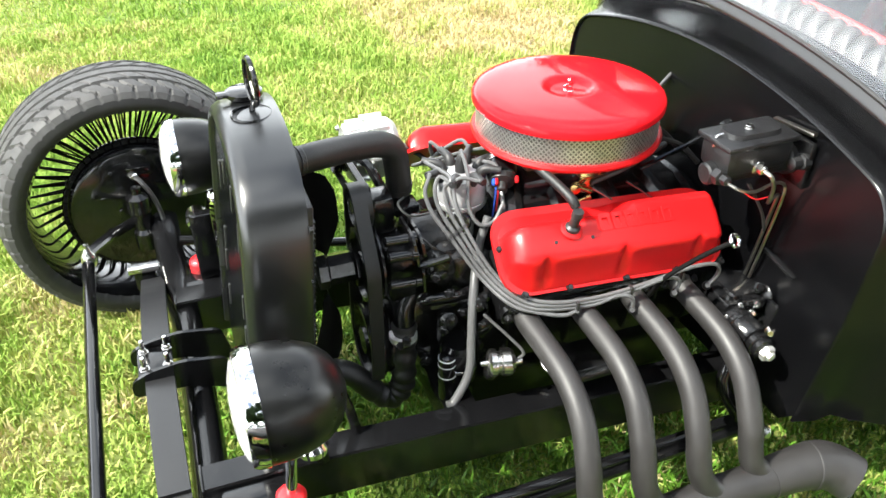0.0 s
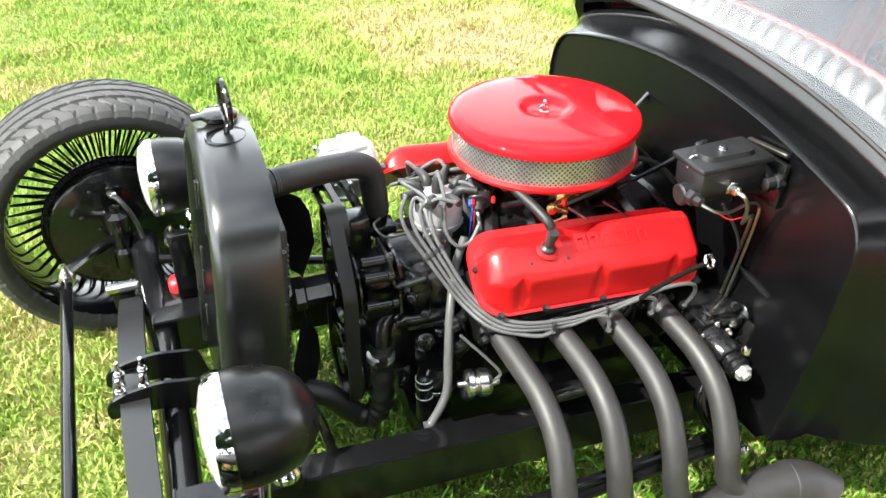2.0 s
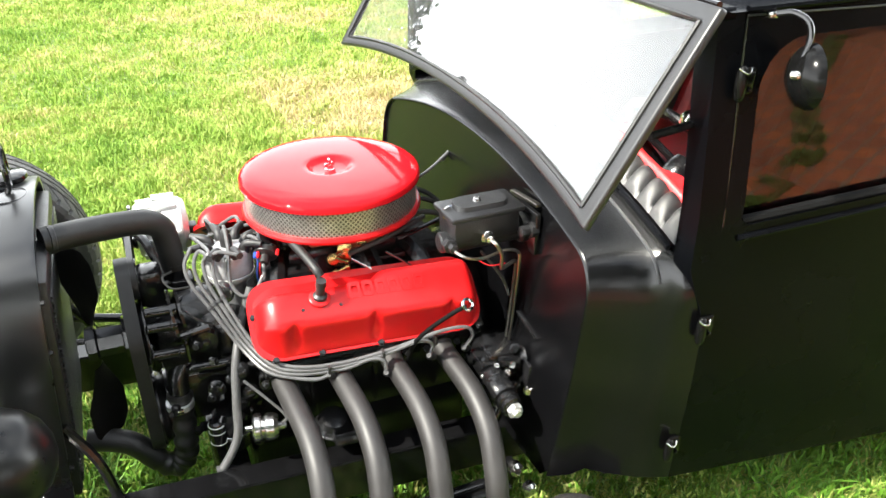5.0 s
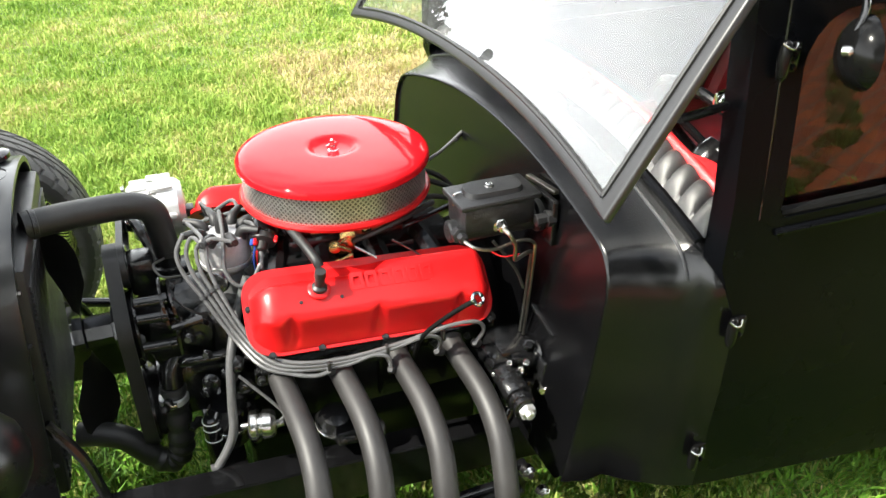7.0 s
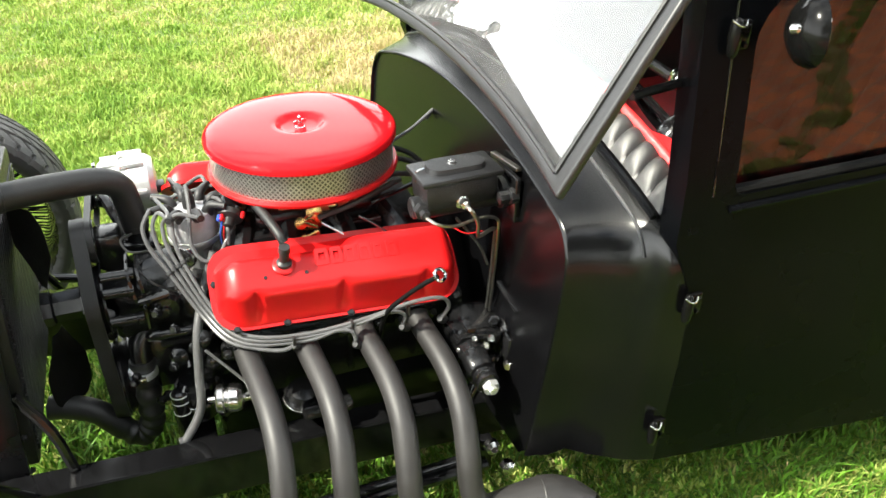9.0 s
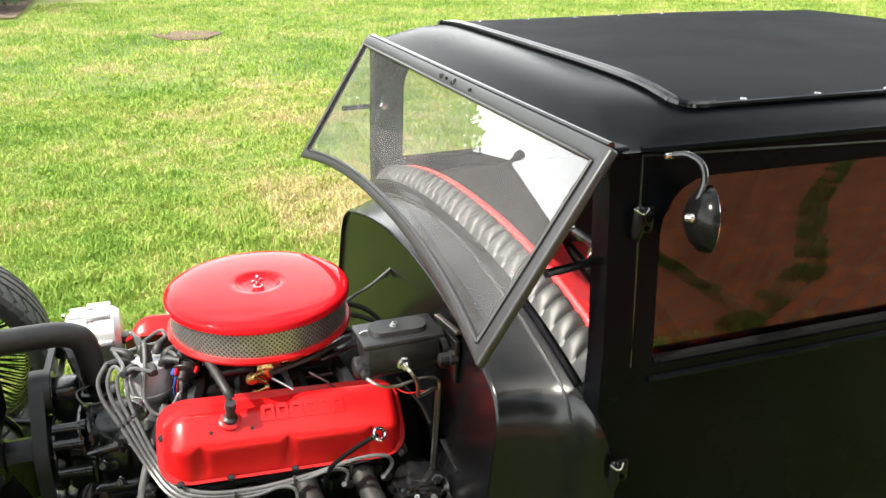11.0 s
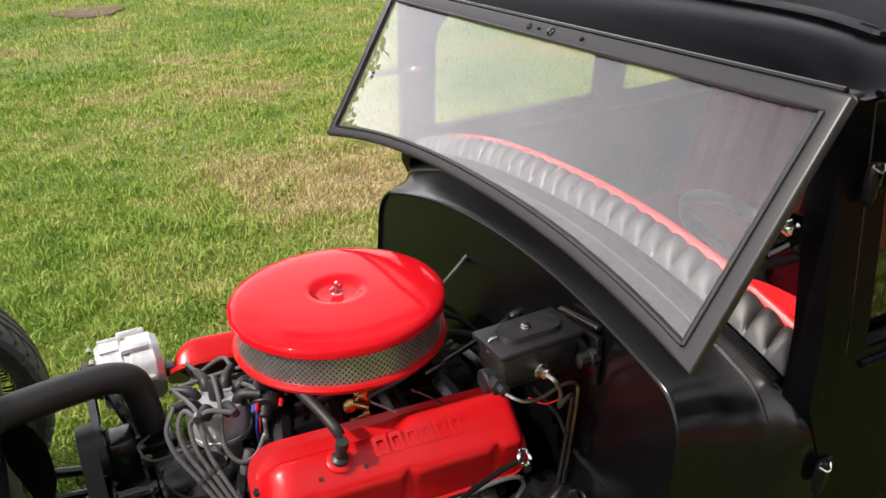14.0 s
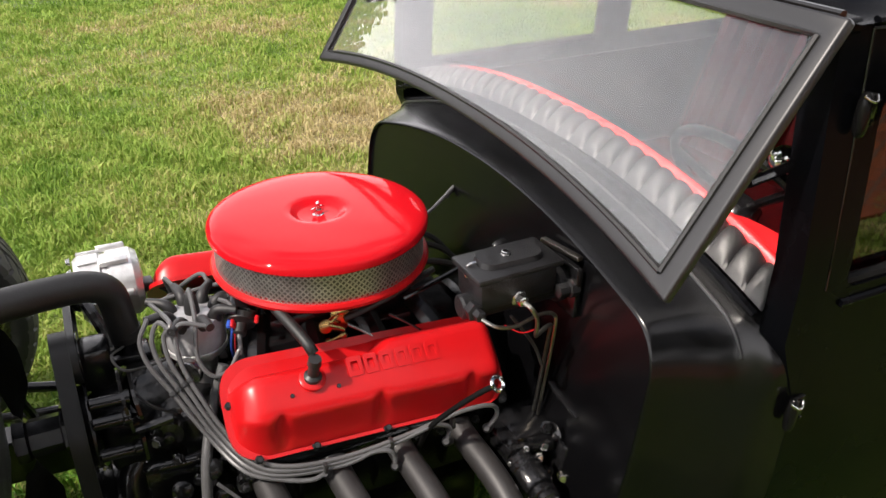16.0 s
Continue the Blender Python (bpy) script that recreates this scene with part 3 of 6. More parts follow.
for i in range(41):
    u = (-1 + 2 * i / 40)
    front_, back_ = [], []
    for j in range(17):
        q = j / 16
        uu = u * 0.958 * ws_half(WS_L * q)
        v = ws_low(uu) + 0.020 + (WS_L - 0.024 - ws_low(uu) - 0.020) * q
        sag = 0.070 * (v - 0.21) ** 2
        front_.append(ws3(uu, v, 0.011 + sag))
        back_.append(ws3(uu, v, 0.006 + sag))
    rows.append(front_ + back_[::-1])
vs = add_grid(bm, rows, closed_v=True)
bm.faces.new(vs[0][::-1])
bm.faces.new(vs[-1])
pane = part("windscreen_glass", bm, SCREEN, screen, "clear windscreen glass", angle=40)
pane.visible_shadow = False
bm = bmesh.new()
hl = [ws3(p.x, p.y, 0.017) for p in hole]
add_tube(bm, hl + [hl[0]], 0.004, 6, 1, cap=False)
part("glass_seal", bm, WIREB, screen)
part("hinge_rod", tube([(WS_T.x - 0.004, -0.586, WS_T.z + 0.006), (WS_T.x - 0.004, 0.586, WS_T.z + 0.006)], 0.006, 10, 1), GLOSS, screen)
for u, r in ((-0.03, 0.008), (0.035, 0.006), (-0.115, 0.004), (0.005, 0.003)):
    bm = bmesh.new()
    add_lathe(bm, ws3(u, WS_L - 0.013, 0.016), wsn, [(r, 0), (r, 0.002), (r * 0.6, 0.004)], 12)
    part("screw", bm, GLOSS, screen)
for s in (-1, 1):
    part("stay_arm", tube([(0.345, s * 0.578, 1.040), (0.40, s * 0.572, 1.042), (0.448, s * 0.564, 1.043)], 0.007, 8), GLOSS, screen)
    part("stay_knob", lathe((0.457, s * 0.566, 1.043), (0, s, 0), [(0.008, -0.012), (0.012, -0.008), (0.013, 0), (0.012, 0.006), (0.006, 0.008)], 14), CHROME, screen)

# door furniture: hinges and the mirror
for z, y, hx in ((1.116, -0.606, -0.010), (0.677, -0.624, -0.016), (0.394, -0.612, -0.030)):
    bm = bmesh.new()
    y -= 0.008
    add_lathe(bm, (0.484 + hx, y, z - 0.030), (0, 0, 1), [(0.003, 0.002), (0.0065, 0.005), (0.0085, 0.012), (0.0095, 0.030), (0.0085, 0.048), (0.0065, 0.055), (0.003, 0.058)], 16)
    add_box(bm, (0.503 + hx, y + 0.009, z), (0.026, 0.010, 0.042), 0.004)
    add_bolt(bm, (0.505 + hx, y + 0.003, z + 0.013), (0, -1, 0), 0.004, 0.004)
    add_bolt(bm, (0.505 + hx, y + 0.003, z - 0.013), (0, -1, 0), 0.004, 0.004)
    part("hinge", bm, MIRROR, car, "black barrel hinge with a bright pin")
    part("hinge_pin", tube([(0.472 + hx, y - 0.004, z + 0.026), (0.480 + hx, y - 0.011, z + 0.020), (0.490 + hx, y - 0.010, z + 0.019), (0.497 + hx, y - 0.004, z + 0.024)], 0.0016, 8), STEEL, car)
mir = part("door_mirror", lathe((0.550, -0.662, 1.130), (0.92, -0.39, 0.0), [(0.004, -0.026), (0.018, -0.024), (0.033, -0.017), (0.044, -0.007), (0.049, 0.003), (0.050, 0.009), (0.044, 0.010)], 32), MIRROR, car, "round black mirror on a black swan-neck arm")
part("mirror_glass", lathe((0.5592, -0.6659, 1.130), (0.92, -0.39, 0.0), [(0.044, 0), (0.044, 0.002)], 32), CHROME, mir)
part("mirror_arm", tube([(0.526, -0.608, 1.214), (0.536, -0.630, 1.219), (0.544, -0.652, 1.210), (0.545, -0.661, 1.188), (0.536, -0.662, 1.160), (0.527, -0.660, 1.137)], 0.0052, 10), GLOSS, mir)
part("mirror_clamp", box((0.522, -0.605, 1.213), (0.020, 0.012, 0.010), 0.003), STEEL, mir)
part("mirror_joint", lathe((0.522, -0.664, 1.137), (0.3, -1, 0.2), [(0.004, -0.004), (0.008, 0.0), (0.008, 0.010), (0.004, 0.014)], 12), STEEL, mir)

set_askew(before_body)

# ---- chassis ----
for s in (-1, 1):
    bm = bmesh.new()
    rail_pts = [(-0.80, 0.332), (-0.62, 0.333), (-0.1, 0.303), (0.5, 0.262), (1.7, 0.20)]
    for (xa, za), (xb, zb) in zip(rail_pts, rail_pts[1:]):
        rows = []
        for x, z in ((xa, za), (xb, zb)):
            rows.append([(x, s * 0.300, z), (x, s * 0.303, z - 0.004), (x, s * 0.303, z - 0.098), (x, s * 0.300, z - 0.102), (x, s * 0.246, z - 0.102), (x, s * 0.243, z - 0.098), (x, s * 0.243, z - 0.004), (x, s * 0.246, z)])
        add_grid(bm, rows, closed_v=True)
    bmesh.ops.remove_doubles(bm, verts=bm.verts, dist=0.0004)
    rail = part("chassis_rail", bm, GLOSS, car, "gloss black chassis rail")
    bm = bmesh.new()
    add_box(bm, (-0.802, s * 0.273, 0.281), (0.006, 0.064, 0.106), 0.002)
    part("end_cap", bm, GLOSS, rail)
part("crossmember", box((-0.30, 0, 0.25), (0.07, 0.49, 0.07), 0.008), GLOSS, car)

# front axle tube, cross spring, brackets
axle = part("front_axle", tube([(-0.80, -0.62, 0.33), (-0.80, -0.50, 0.30), (-0.79, -0.30, 0.285), (-0.785, 0, 0.285), (-0.79, 0.30, 0.285), (-0.80, 0.50, 0.30), (-0.80, 0.62, 0.33)], 0.034, 18), GLOSS, car, "gloss black tubular front axle")
bm = bmesh.new()
for lo, hi, up in ((-0.46, 0.46, 0.0), (-0.29, 0.42, 0.010)):
    nseg = 20
    rows = []
    for k in range(nseg + 1):
        y = lo + (hi - lo) * k / nseg
        z = 0.352 - 0.085 * (y / 0.44) ** 2 + up
        rows.append([(-0.848 - 0.027, y, z), (-0.848 + 0.027, y, z), (-0.848 + 0.027, y, z + 0.008), (-0.848 - 0.027, y, z + 0.008)])
    vs = add_grid(bm, rows, closed_v=True)
    bm.faces.new(vs[0][::-1])
    bm.faces.new(vs[-1])
part("leaf_spring", bm, SHEEN, axle, "black transverse leaf spring", smooth=False)
for y in (-0.035, 0.055):
    ol = [Vector((-0.90, 0.335)), Vector((-0.90, 0.372)), Vector((-0.86, 0.390)), Vector((-0.80, 0.398)), Vector((-0.72, 0.385)), Vector((-0.70, 0.30)), Vector((-0.80, 0.335))]
    part("spring_bracket", plate(rounded(ol, 0.015, 4), lambda u, v, w, y=y: (u, y + w, v), 0.008), GLOSS, axle, smooth=False)
part("clamp_plate", box((-0.852, 0.010, 0.376), (0.066, 0.082, 0.008), 0.002), GLOSS, axle)
for x in (-0.872, -0.828):
    for y in (-0.012, 0.040):
        bm = bmesh.new()
        add_bolt(bm, (x, y, 0.380), (0, 0, 1), 0.008, 0.008)
        add_lathe(bm, (x, y, 0.386), (0, 0, 1), [(0.005, 0), (0.005, 0.022), (0.004, 0.024)], 10)
        part("u_bolt", bm, STEEL, axle, "zinc-plated U-bolt end")
part("tie_rod", tube([(-0.985, 0.47, 0.330), (-0.975, 0.0, 0.335), (-0.965, -0.5, 0.33)], 0.014, 14, 4), GLOSS, axle)
for s in (-1, 1):
    part("rod_end", lathe((-0.982, s * 0.49, 0.335), (0, 0, 1), [(0.012, -0.02), (0.018, -0.012), (0.020, 0.0), (0.016, 0.016), (0.007, 0.03), (0.007, 0.04)], 14), STEEL, axle)
    part("steering_arm", tube([(-0.98, s * 0.49, 0.35), (-0.93, s * 0.56, 0.345), (-0.87, s * 0.62, 0.34)], 0.013, 10), GLOSS, axle)
    part("kingpin", lathe((-0.85, s * 0.60, 0.27), (0, 0, 1), [(0.016, 0), (0.028, 0.004), (0.028, 0.05), (0.02, 0.06), (0.02, 0.10), (0.028, 0.11), (0.028, 0.15), (0.012, 0.16), (0.012, 0.175)], 18), GLOSS, axle)
    part("spring_shackle", box((-0.865, s * 0.445, 0.285), (0.05, 0.018, 0.07), 0.006), GLOSS, axle)
    part("shackle_bolt", lathe((-0.90, s * 0.445, 0.31), (1, 0, 0), [(0.012, 0), (0.012, 0.07), (0.007, 0.075)], 10), STEEL, axle)
    # radius rods
    part("radius_rod", tube([(-0.77, s * 0.50, 0.335), (-0.4, s * 0.45, 0.275), (0.0, s * 0.41, 0.235), (0.26, s * 0.385, 0.215)], 0.012, 12, 4), GLOSS, axle)
    part("radius_rod", tube([(-0.79, s * 0.50, 0.235), (-0.4, s * 0.455, 0.215), (0.0, s * 0.41, 0.205), (0.22, s * 0.388, 0.20)], 0.012, 12, 4), GLOSS, axle)
    # damper: chrome rod, red body
    dx, dz = (0.017, 0.016) if s < 0 else (-0.052, 0.020)
    sh = part("damper", lathe((-0.690 + dx, s * 0.372, 0.225 + dz), (0.10, -s * 0.02, 1), [(0.020, 0), (0.024, 0.01), (0.024, 0.085), (0.026, 0.088), (0.026, 0.104), (0.022, 0.110), (0.014, 0.114)], 20), REDPLAST, car, "red damper with a chrome rod")
    part("damper_rod", lathe((-0.6785 + dx, s * 0.370, 0.335 + dz), (0.10, -s * 0.02, 1), [(0.010, 0), (0.010, 0.10)], 14), CHROME if s < 0 else GLOSS, sh)
    part("damper_eye", lathe((-0.667 + dx, s * 0.352, 0.448 + dz), (0, s, 0), [(0.014, 0), (0.026, 0.003), (0.026, 0.030), (0.014, 0.034)], 20), CHROME, sh)
    if s > 0:
        part("damper_bracket", box((-0.714, 0.335, 0.415), (0.048, 0.03, 0.17), 0.006), GLOSS, car)
    part("damper_bracket", box((-0.71, s * 0.335, 0.315), (0.13, 0.06, 0.022), 0.006), GLOSS, car)


# ---- wheels ----
def wheel(cx, cy, cz, s, toe, R_=0.338):
    W = 0.245
    turn = Matrix.Translation((cx, cy, cz)) @ Matrix.Rotation(radians(toe), 4, "Z")

    def at(r, ang, y):
        return turn @ Vector((r * math.cos(ang), s * y, r * math.sin(ang)))

    prof = []
    nw = 44
    for k in range(nw + 1):
        q = -1 + 2 * k / nw
        prof.append((q * W * 0.40, R_ - 0.012 * abs(q) ** 3.0))
    side = [(-W * 0.45, R_ - 0.020), (-W * 0.485, R_ - 0.034), (-W * 0.5, R_ - 0.048), (-W * 0.5, R_ - 0.056), (-W * 0.47, R_ - 0.066), (-W * 0.44, R_ - 0.072)]
    full = side[::-1] + prof + [(-p, r) for p, r in side]
    rows = []
    nu = 480
    for i in range(nu):
        ang = 2 * math.pi * i / nu
        row = []
        for y, r in full:
            if abs(y) <= W * 0.40 + 1e-6:
                q = y / (W * 0.40)
                d = 0
                for g in (-0.60, -0.22, 0.22, 0.60):
                    if abs(q - g) < 0.048:
                        d = 0.010
                lane = (ang * 48 / (2 * math.pi) + 2.2 * abs(q) ** 1.2) % 1.0
                if lane < 0.15 and abs(q) > 0.63:
                    d = max(d, 0.0075)
                elif lane < 0.10 and 0.25 < abs(q) < 0.57:
                    d = max(d, 0.0050)
                r -= d
            elif abs(y) < W * 0.49:
                lane = (ang * 48 / (2 * math.pi) + 2.2) % 1.0
                if lane < 0.13:
                    r -= 0.003
            row.append(at(r, ang, y))
        rows.append(row)
    ns_ = len(side)
    tyre = part("wheel", grid([r[ns_ - 2:-(ns_ - 2)] for r in rows], closed_u=True), RUBBER, car, "wide black tyre on a wire-spoked wheel", angle=25)
    for cut in (slice(0, ns_ - 1), slice(-(ns_ - 1), None)):
        part("sidewall", grid([r[cut] for r in rows], closed_u=True), SIDEWALL, tyre, angle=50)
    bm = bmesh.new()
    prof = [(R_ - 0.072, -W * 0.44), (R_ - 0.062, -W * 0.45), (R_ - 0.066, -W * 0.38), (R_ - 0.078, -W * 0.3), (R_ - 0.082, 0), (R_ - 0.078, W * 0.3), (R_ - 0.062, W * 0.45), (R_ - 0.072, W * 0.44), (R_ - 0.082, W * 0.3), (R_ - 0.088, 0), (R_ - 0.084, -W * 0.3)]
    rows = [[at(r, 2 * math.pi * i / 96, y) for r, y in prof] for i in range(96)]
    add_grid(bm, rows, closed_u=True, closed_v=True)
    part("rim", bm, GLOSS, tyre)
    ns = 160
    for i in range(ns):
        a0 = 2 * math.pi * i / ns
        da = 0.03 if i % 2 else -0.03
        y1 = 0.07 if i % 4 < 2 else 0.045
        bm = bmesh.new()
        add_tube(bm, [at(R_ - 0.080, a0, 0.01 + 0.02 * (i % 3 - 1)), at(0.075, a0 + da * 1.6, y1)], 0.0026, 5, 1, cap=False)
        part("spoke", bm, SEAL, tyre)
    axis = turn.to_3x3() @ Vector((0, s, 0))
    c = turn.translation
    part("hub", lathe(c, axis, [(0.03, -0.09), (0.075, -0.08), (0.08, 0.03), (0.09, 0.06), (0.06, 0.10), (0.05, 0.12), (0.01, 0.125)], 32), GLOSS, tyre)
    part("brake_drum", lathe(c, axis, [(0.05, -0.105), (0.163, -0.103), (0.171, -0.098), (0.174, -0.085), (0.168, -0.08), (0.168, -0.02), (0.158, -0.012), (0.03, -0.01)], 56), GLOSS, tyre, "gloss black brake backing plate and drum")
    bm = bmesh.new()
    for k in range(56):
        a0 = 2 * math.pi * k / 56
        p = at(0.181, a0, -0.075)
        add_box(bm, p, (0.010, 0.012, 0.016), 0.002, rot=(turn.to_3x3() @ Matrix.Rotation(-a0 * s * s, 3, "Y")).to_4x4())
    part("brake_ring", bm, SEAL, tyre)
    part("drum_edge", lathe(c, axis, [(0.166, -0.076), (0.187, -0.074), (0.189, -0.070), (0.187, -0.066), (0.166, -0.064)], 56), GLOSS, tyre)
    for r, a0 in ((0.10, 0.4), (0.10, 1.5), (0.10, 2.6), (0.10, 3.6), (0.10, 5.0), (0.13, 2.0), (0.13, 0.9), (0.05, 1.0), (0.05, 3.0), (0.05, 5.0)):
        bm = bmesh.new()
        add_bolt(bm, at(r, a0, -0.103), -axis, 0.006, 0.006)
        part("bolt", bm, GLOSS, tyre)
    part("wheel_cylinder", box(at(0.115, 1.45, -0.108), (0.06, 0.02, 0.025), 0.006), GLOSS, tyre)


wheel(-0.866, 0.800, 0.331, 1, 8, 0.346)
wheel(-0.770, -0.778, 0.338, -1, 8)
for s in (-1, 1):
    hs = part("brake_hose", tube([(-0.86, s * 0.655, 0.455), (-0.835, s * 0.62, 0.45), (-0.81, s * 0.60, 0.40), (-0.80, s * 0.58, 0.34), (-0.81, s * 0.55, 0.30)], 0.006, 8), WIREB, car)
    part("hose_fitting", lathe((-0.857, s * 0.655, 0.455), (0.5, -s * 0.8, 0), [(0.008, 0), (0.010, 0.003), (0.010, 0.02), (0.006, 0.024)], 10), STEEL, hs)
    part("stub_axle", tube([(-0.85, s * 0.60, 0.335), (-0.86, s * 0.70, 0.332)], 0.026, 14, 1), GLOSS, axle)

# ---- radiator shell ----
SX0, SX1, RAKE = -0.668, -0.562, 0.082


def shell_outline(g=0.0):
    pts = [(-0.236 + g, 0.28), (-0.239 + g, 0.50), (-0.237 + g, 0.62), (-0.231 + g, 0.70 - g * 0.1), (-0.220 + g * 0.9, 0.757 - g * 0.3), (-0.196 + g * 0.7, 0.804 - g * 0.7), (-0.15 + g * 0.4, 0.836 - g), (-0.085, 0.854 - g), (-0.03, 0.860 - g)]
    pts += [(-y, z) for y, z in pts[::-1]]
    return [Vector(p) for p in smooth_path([Vector((y, z, 0)) for y, z in pts], 3)]


def shell_ring(x, g):
    return [(x + RAKE * (p[1] - 0.75), p[0], p[1]) for p in shell_outline(g)]


rows = [shell_ring(SX0 + 0.03, 0.028), shell_ring(SX0 + 0.004, 0.024), shell_ring(SX0, 0.018), shell_ring(SX0 + 0.004, 0.008), shell_ring(SX0 + 0.016, 0.001), shell_ring(SX0 + 0.03, 0.0), shell_ring(SX1 - 0.01, -0.004), shell_ring(SX1, -0.002), shell_ring(SX1, 0.008), shell_ring(SX1 - 0.02, 0.012)]
shell = part("radiator_shell", grid(rows), SHELL, car, "satin black radiator shell", angle=60)
ol = [Vector((p[0], p[1])) for p in shell_outline(0.026)]
part("grille_panel", plate(ol, lambda u, v, w: (SX0 + 0.010 + RAKE * (v - 0.75) + w, u, v), 0.004), SATIN, shell, smooth=False)
for k, (y, z, h) in enumerate(((-0.12, 0.70, 0.06), (-0.05, 0.74, 0.05), (0.05, 0.74, 0.05), (0.12, 0.70, 0.06), (-0.12, 0.56, 0.05), (-0.13, 0.50, 0.05), (0.12, 0.56, 0.05), (0.13, 0.5, 0.05), (-0.12, 0.42, 0.05), (0.12, 0.42, 0.05))):
    part("grille_slot", box((SX0 + 0.009 + RAKE * (z - 0.75), y, z), (0.004, 0.010, h), 0.001, rot=(0, 4.7, 0)), WIREB, shell)
part("shell_badge", lathe((-0.600, 0.012, 0.8600), (0, 0, 1), [(0.036, -0.006), (0.036, 0.0008), (0.034, 0.0022), (0.032, 0.0010), (0.010, 0.0006)], 32), SATIN, shell)
part("badge_rim", tube([(-0.600 + 0.034 * math.cos(2 * math.pi * k / 40), 0.012 + 0.034 * math.sin(2 * math.pi * k / 40), 0.8622) for k in range(41)], 0.0024, 8, 1), GLOSS, shell)
oc = Vector((-0.592, 0.03, 0.912))
od = Vector((0.084, -1, 0)).normalized()
bm = bmesh.new()
add_tube(bm, [oc + 0.040 * (math.cos(2 * math.pi * k / 32) * od + math.sin(2 * math.pi * k / 32) * Vector((0, 0, 1))) for k in range(33)], 0.005, 8, 1, cap=False)
add_tube(bm, [oc + Vector((0, 0, 0.038)), oc], 0.004, 8, 1)
add_tube(bm, [oc, oc + 0.037 * (od * 0.8 - Vector((0, 0, 0.6)))], 0.004, 8, 1)
add_tube(bm, [oc, oc + 0.037 * (-od * 0.8 - Vector((0, 0, 0.6)))], 0.004, 8, 1)
add_tube(bm, [oc - Vector((0, 0, 0.036)), Vector((-0.598, 0.02, 0.862))], 0.005, 8, 1)
part("shell_ornament", bm, GLOSS, shell, "black ring ornament on a stem")
rc = part("radiator_cap", lathe((-0.600, 0.098, 0.853), (0, 0, 1), [(0.022, -0.006), (0.026, 0.002), (0.030, 0.008), (0.033, 0.009), (0.033, 0.017), (0.026, 0.020)], 24), GLOSS, shell, "black radiator cap")
part("cap_tab", box((-0.612, 0.098, 0.866), (0.075, 0.024, 0.007), 0.003), GLOSS, rc)
bm = bmesh.new()
add_box(bm, (-0.590, 0, 0.55), (0.05, 0.40, 0.48), 0.008, rot=(0, 4.7, 0))
radiator = part("radiator", bm, CAST, car, "black finned radiator core")
for k in range(40):
    bm = bmesh.new()
    add_box(bm, (-0.563 + RAKE * (0.0105 * k - 0.21), 0, 0.34 + 0.0105 * k), (0.004, 0.38, 0.004), 0)
    part("fin", bm, CAST, radiator, smooth=False)
for z in (0.32, 0.40, 0.66, 0.76):
    bm = bmesh.new()
    add_bolt(bm, (SX1 + RAKE * (z - 0.75), -0.222, z), (1, 0, 0), 0.005, 0.006)
    part("shell_bolt", bm, CAST, shell)
for s in (-1, 1):
    part("radiator_stay", tube([(-0.582, s * 0.225, 0.50), (-0.54, s * 0.24, 0.42), (-0.52, s * 0.255, 0.33)], 0.010, 8, 3), GLOSS, shell)

# headlamps
for s, y, x, z in ((-1, -0.424, -0.694, 0.616), (1, 0.455, -0.734, 0.580)):
    hl = part("headlamp", lathe((x, y, z), (1, 0, 0), [(0.086, 0.0), (0.0875, 0.012), (0.087, 0.03), (0.082, 0.062), (0.071, 0.090), (0.052, 0.112), (0.028, 0.125), (0.004, 0.130)], 48), BOWL, car, "black bowl headlamp with chrome rim")
    part("headlamp_rim", lathe((x, y, z), (1, 0, 0), [(0.080, -0.022), (0.085, -0.021), (0.0885, -0.014), (0.0895, -0.004), (0.0895, 0.003), (0.086, 0.005), (0.080, -0.016)], 48, closed=True), CHROME, hl)
    part("headlamp_lens", lathe((x, y, z), (1, 0, 0), [(0.082, -0.018), (0.070, -0.027), (0.047, -0.034), (0.02, -0.037), (0.003, -0.0375), (0.003, -0.034), (0.047, -0.030), (0.080, -0.014)], 48), LAMPGLASS, hl).visible_shadow = False
    part("reflector", lathe((x, y, z), (1, 0, 0), [(0.080, -0.014), (0.066, 0.006), (0.04, 0.020), (0.01, 0.026), (0.005, 0.030), (0.04, 0.026), (0.070, 0.010), (0.084, -0.010)], 40), LENSMAT, hl)
    part("headlamp_stalk", tube([(x + 0.07, y, z - 0.085), (x + 0.075, y * 0.97, z - 0.13), (x + 0.09, y * 0.86, z - 0.20), (x + 0.10, s * 0.30, 0.33)], 0.012, 12), GLOSS, hl)
    part("lamp_nut", lathe((x + 0.07, y, z - 0.112), (0, 0, 1), [(0.012, -0.008), (0.024, -0.006), (0.026, 0.006), (0.02, 0.018), (0.012, 0.022)], 18), CHROME, hl)

# ---- engine ----
block = part("engine_block", box((0.02, 0, 0.40), (0.50, 0.30, 0.22), 0.02), ENGINE, car, "black painted V8 engine block")
for s in (-1, 1):
    part("cylinder_head", box((0.015, s * 0.165, 0.52), (0.47, 0.13, 0.12), 0.012, rot=(s * -42, 0, 0)), ENGINE, block)
part("valley_cover", box((0.02, 0, 0.60), (0.40, 0.20, 0.10), 0.02), ENGINE, block)
part("oil_pan", box((0.0, 0, 0.25), (0.50, 0.30, 0.16), 0.02), ENGINE, block)
part("gearbox", box((0.55, 0, 0.34), (0.60, 0.26, 0.24), 0.04), ENGINE, block)
for k in range(7):
    part("block_rib", box((-0.18 + 0.07 * k, -0.152, 0.38), (0.014, 0.014, 0.12), 0.004), ENGINE, block)
manifold = part("intake_manifold", box((0.0, 0, 0.655), (0.24, 0.15, 0.05), 0.012), ENGINE, car, "black intake manifold")
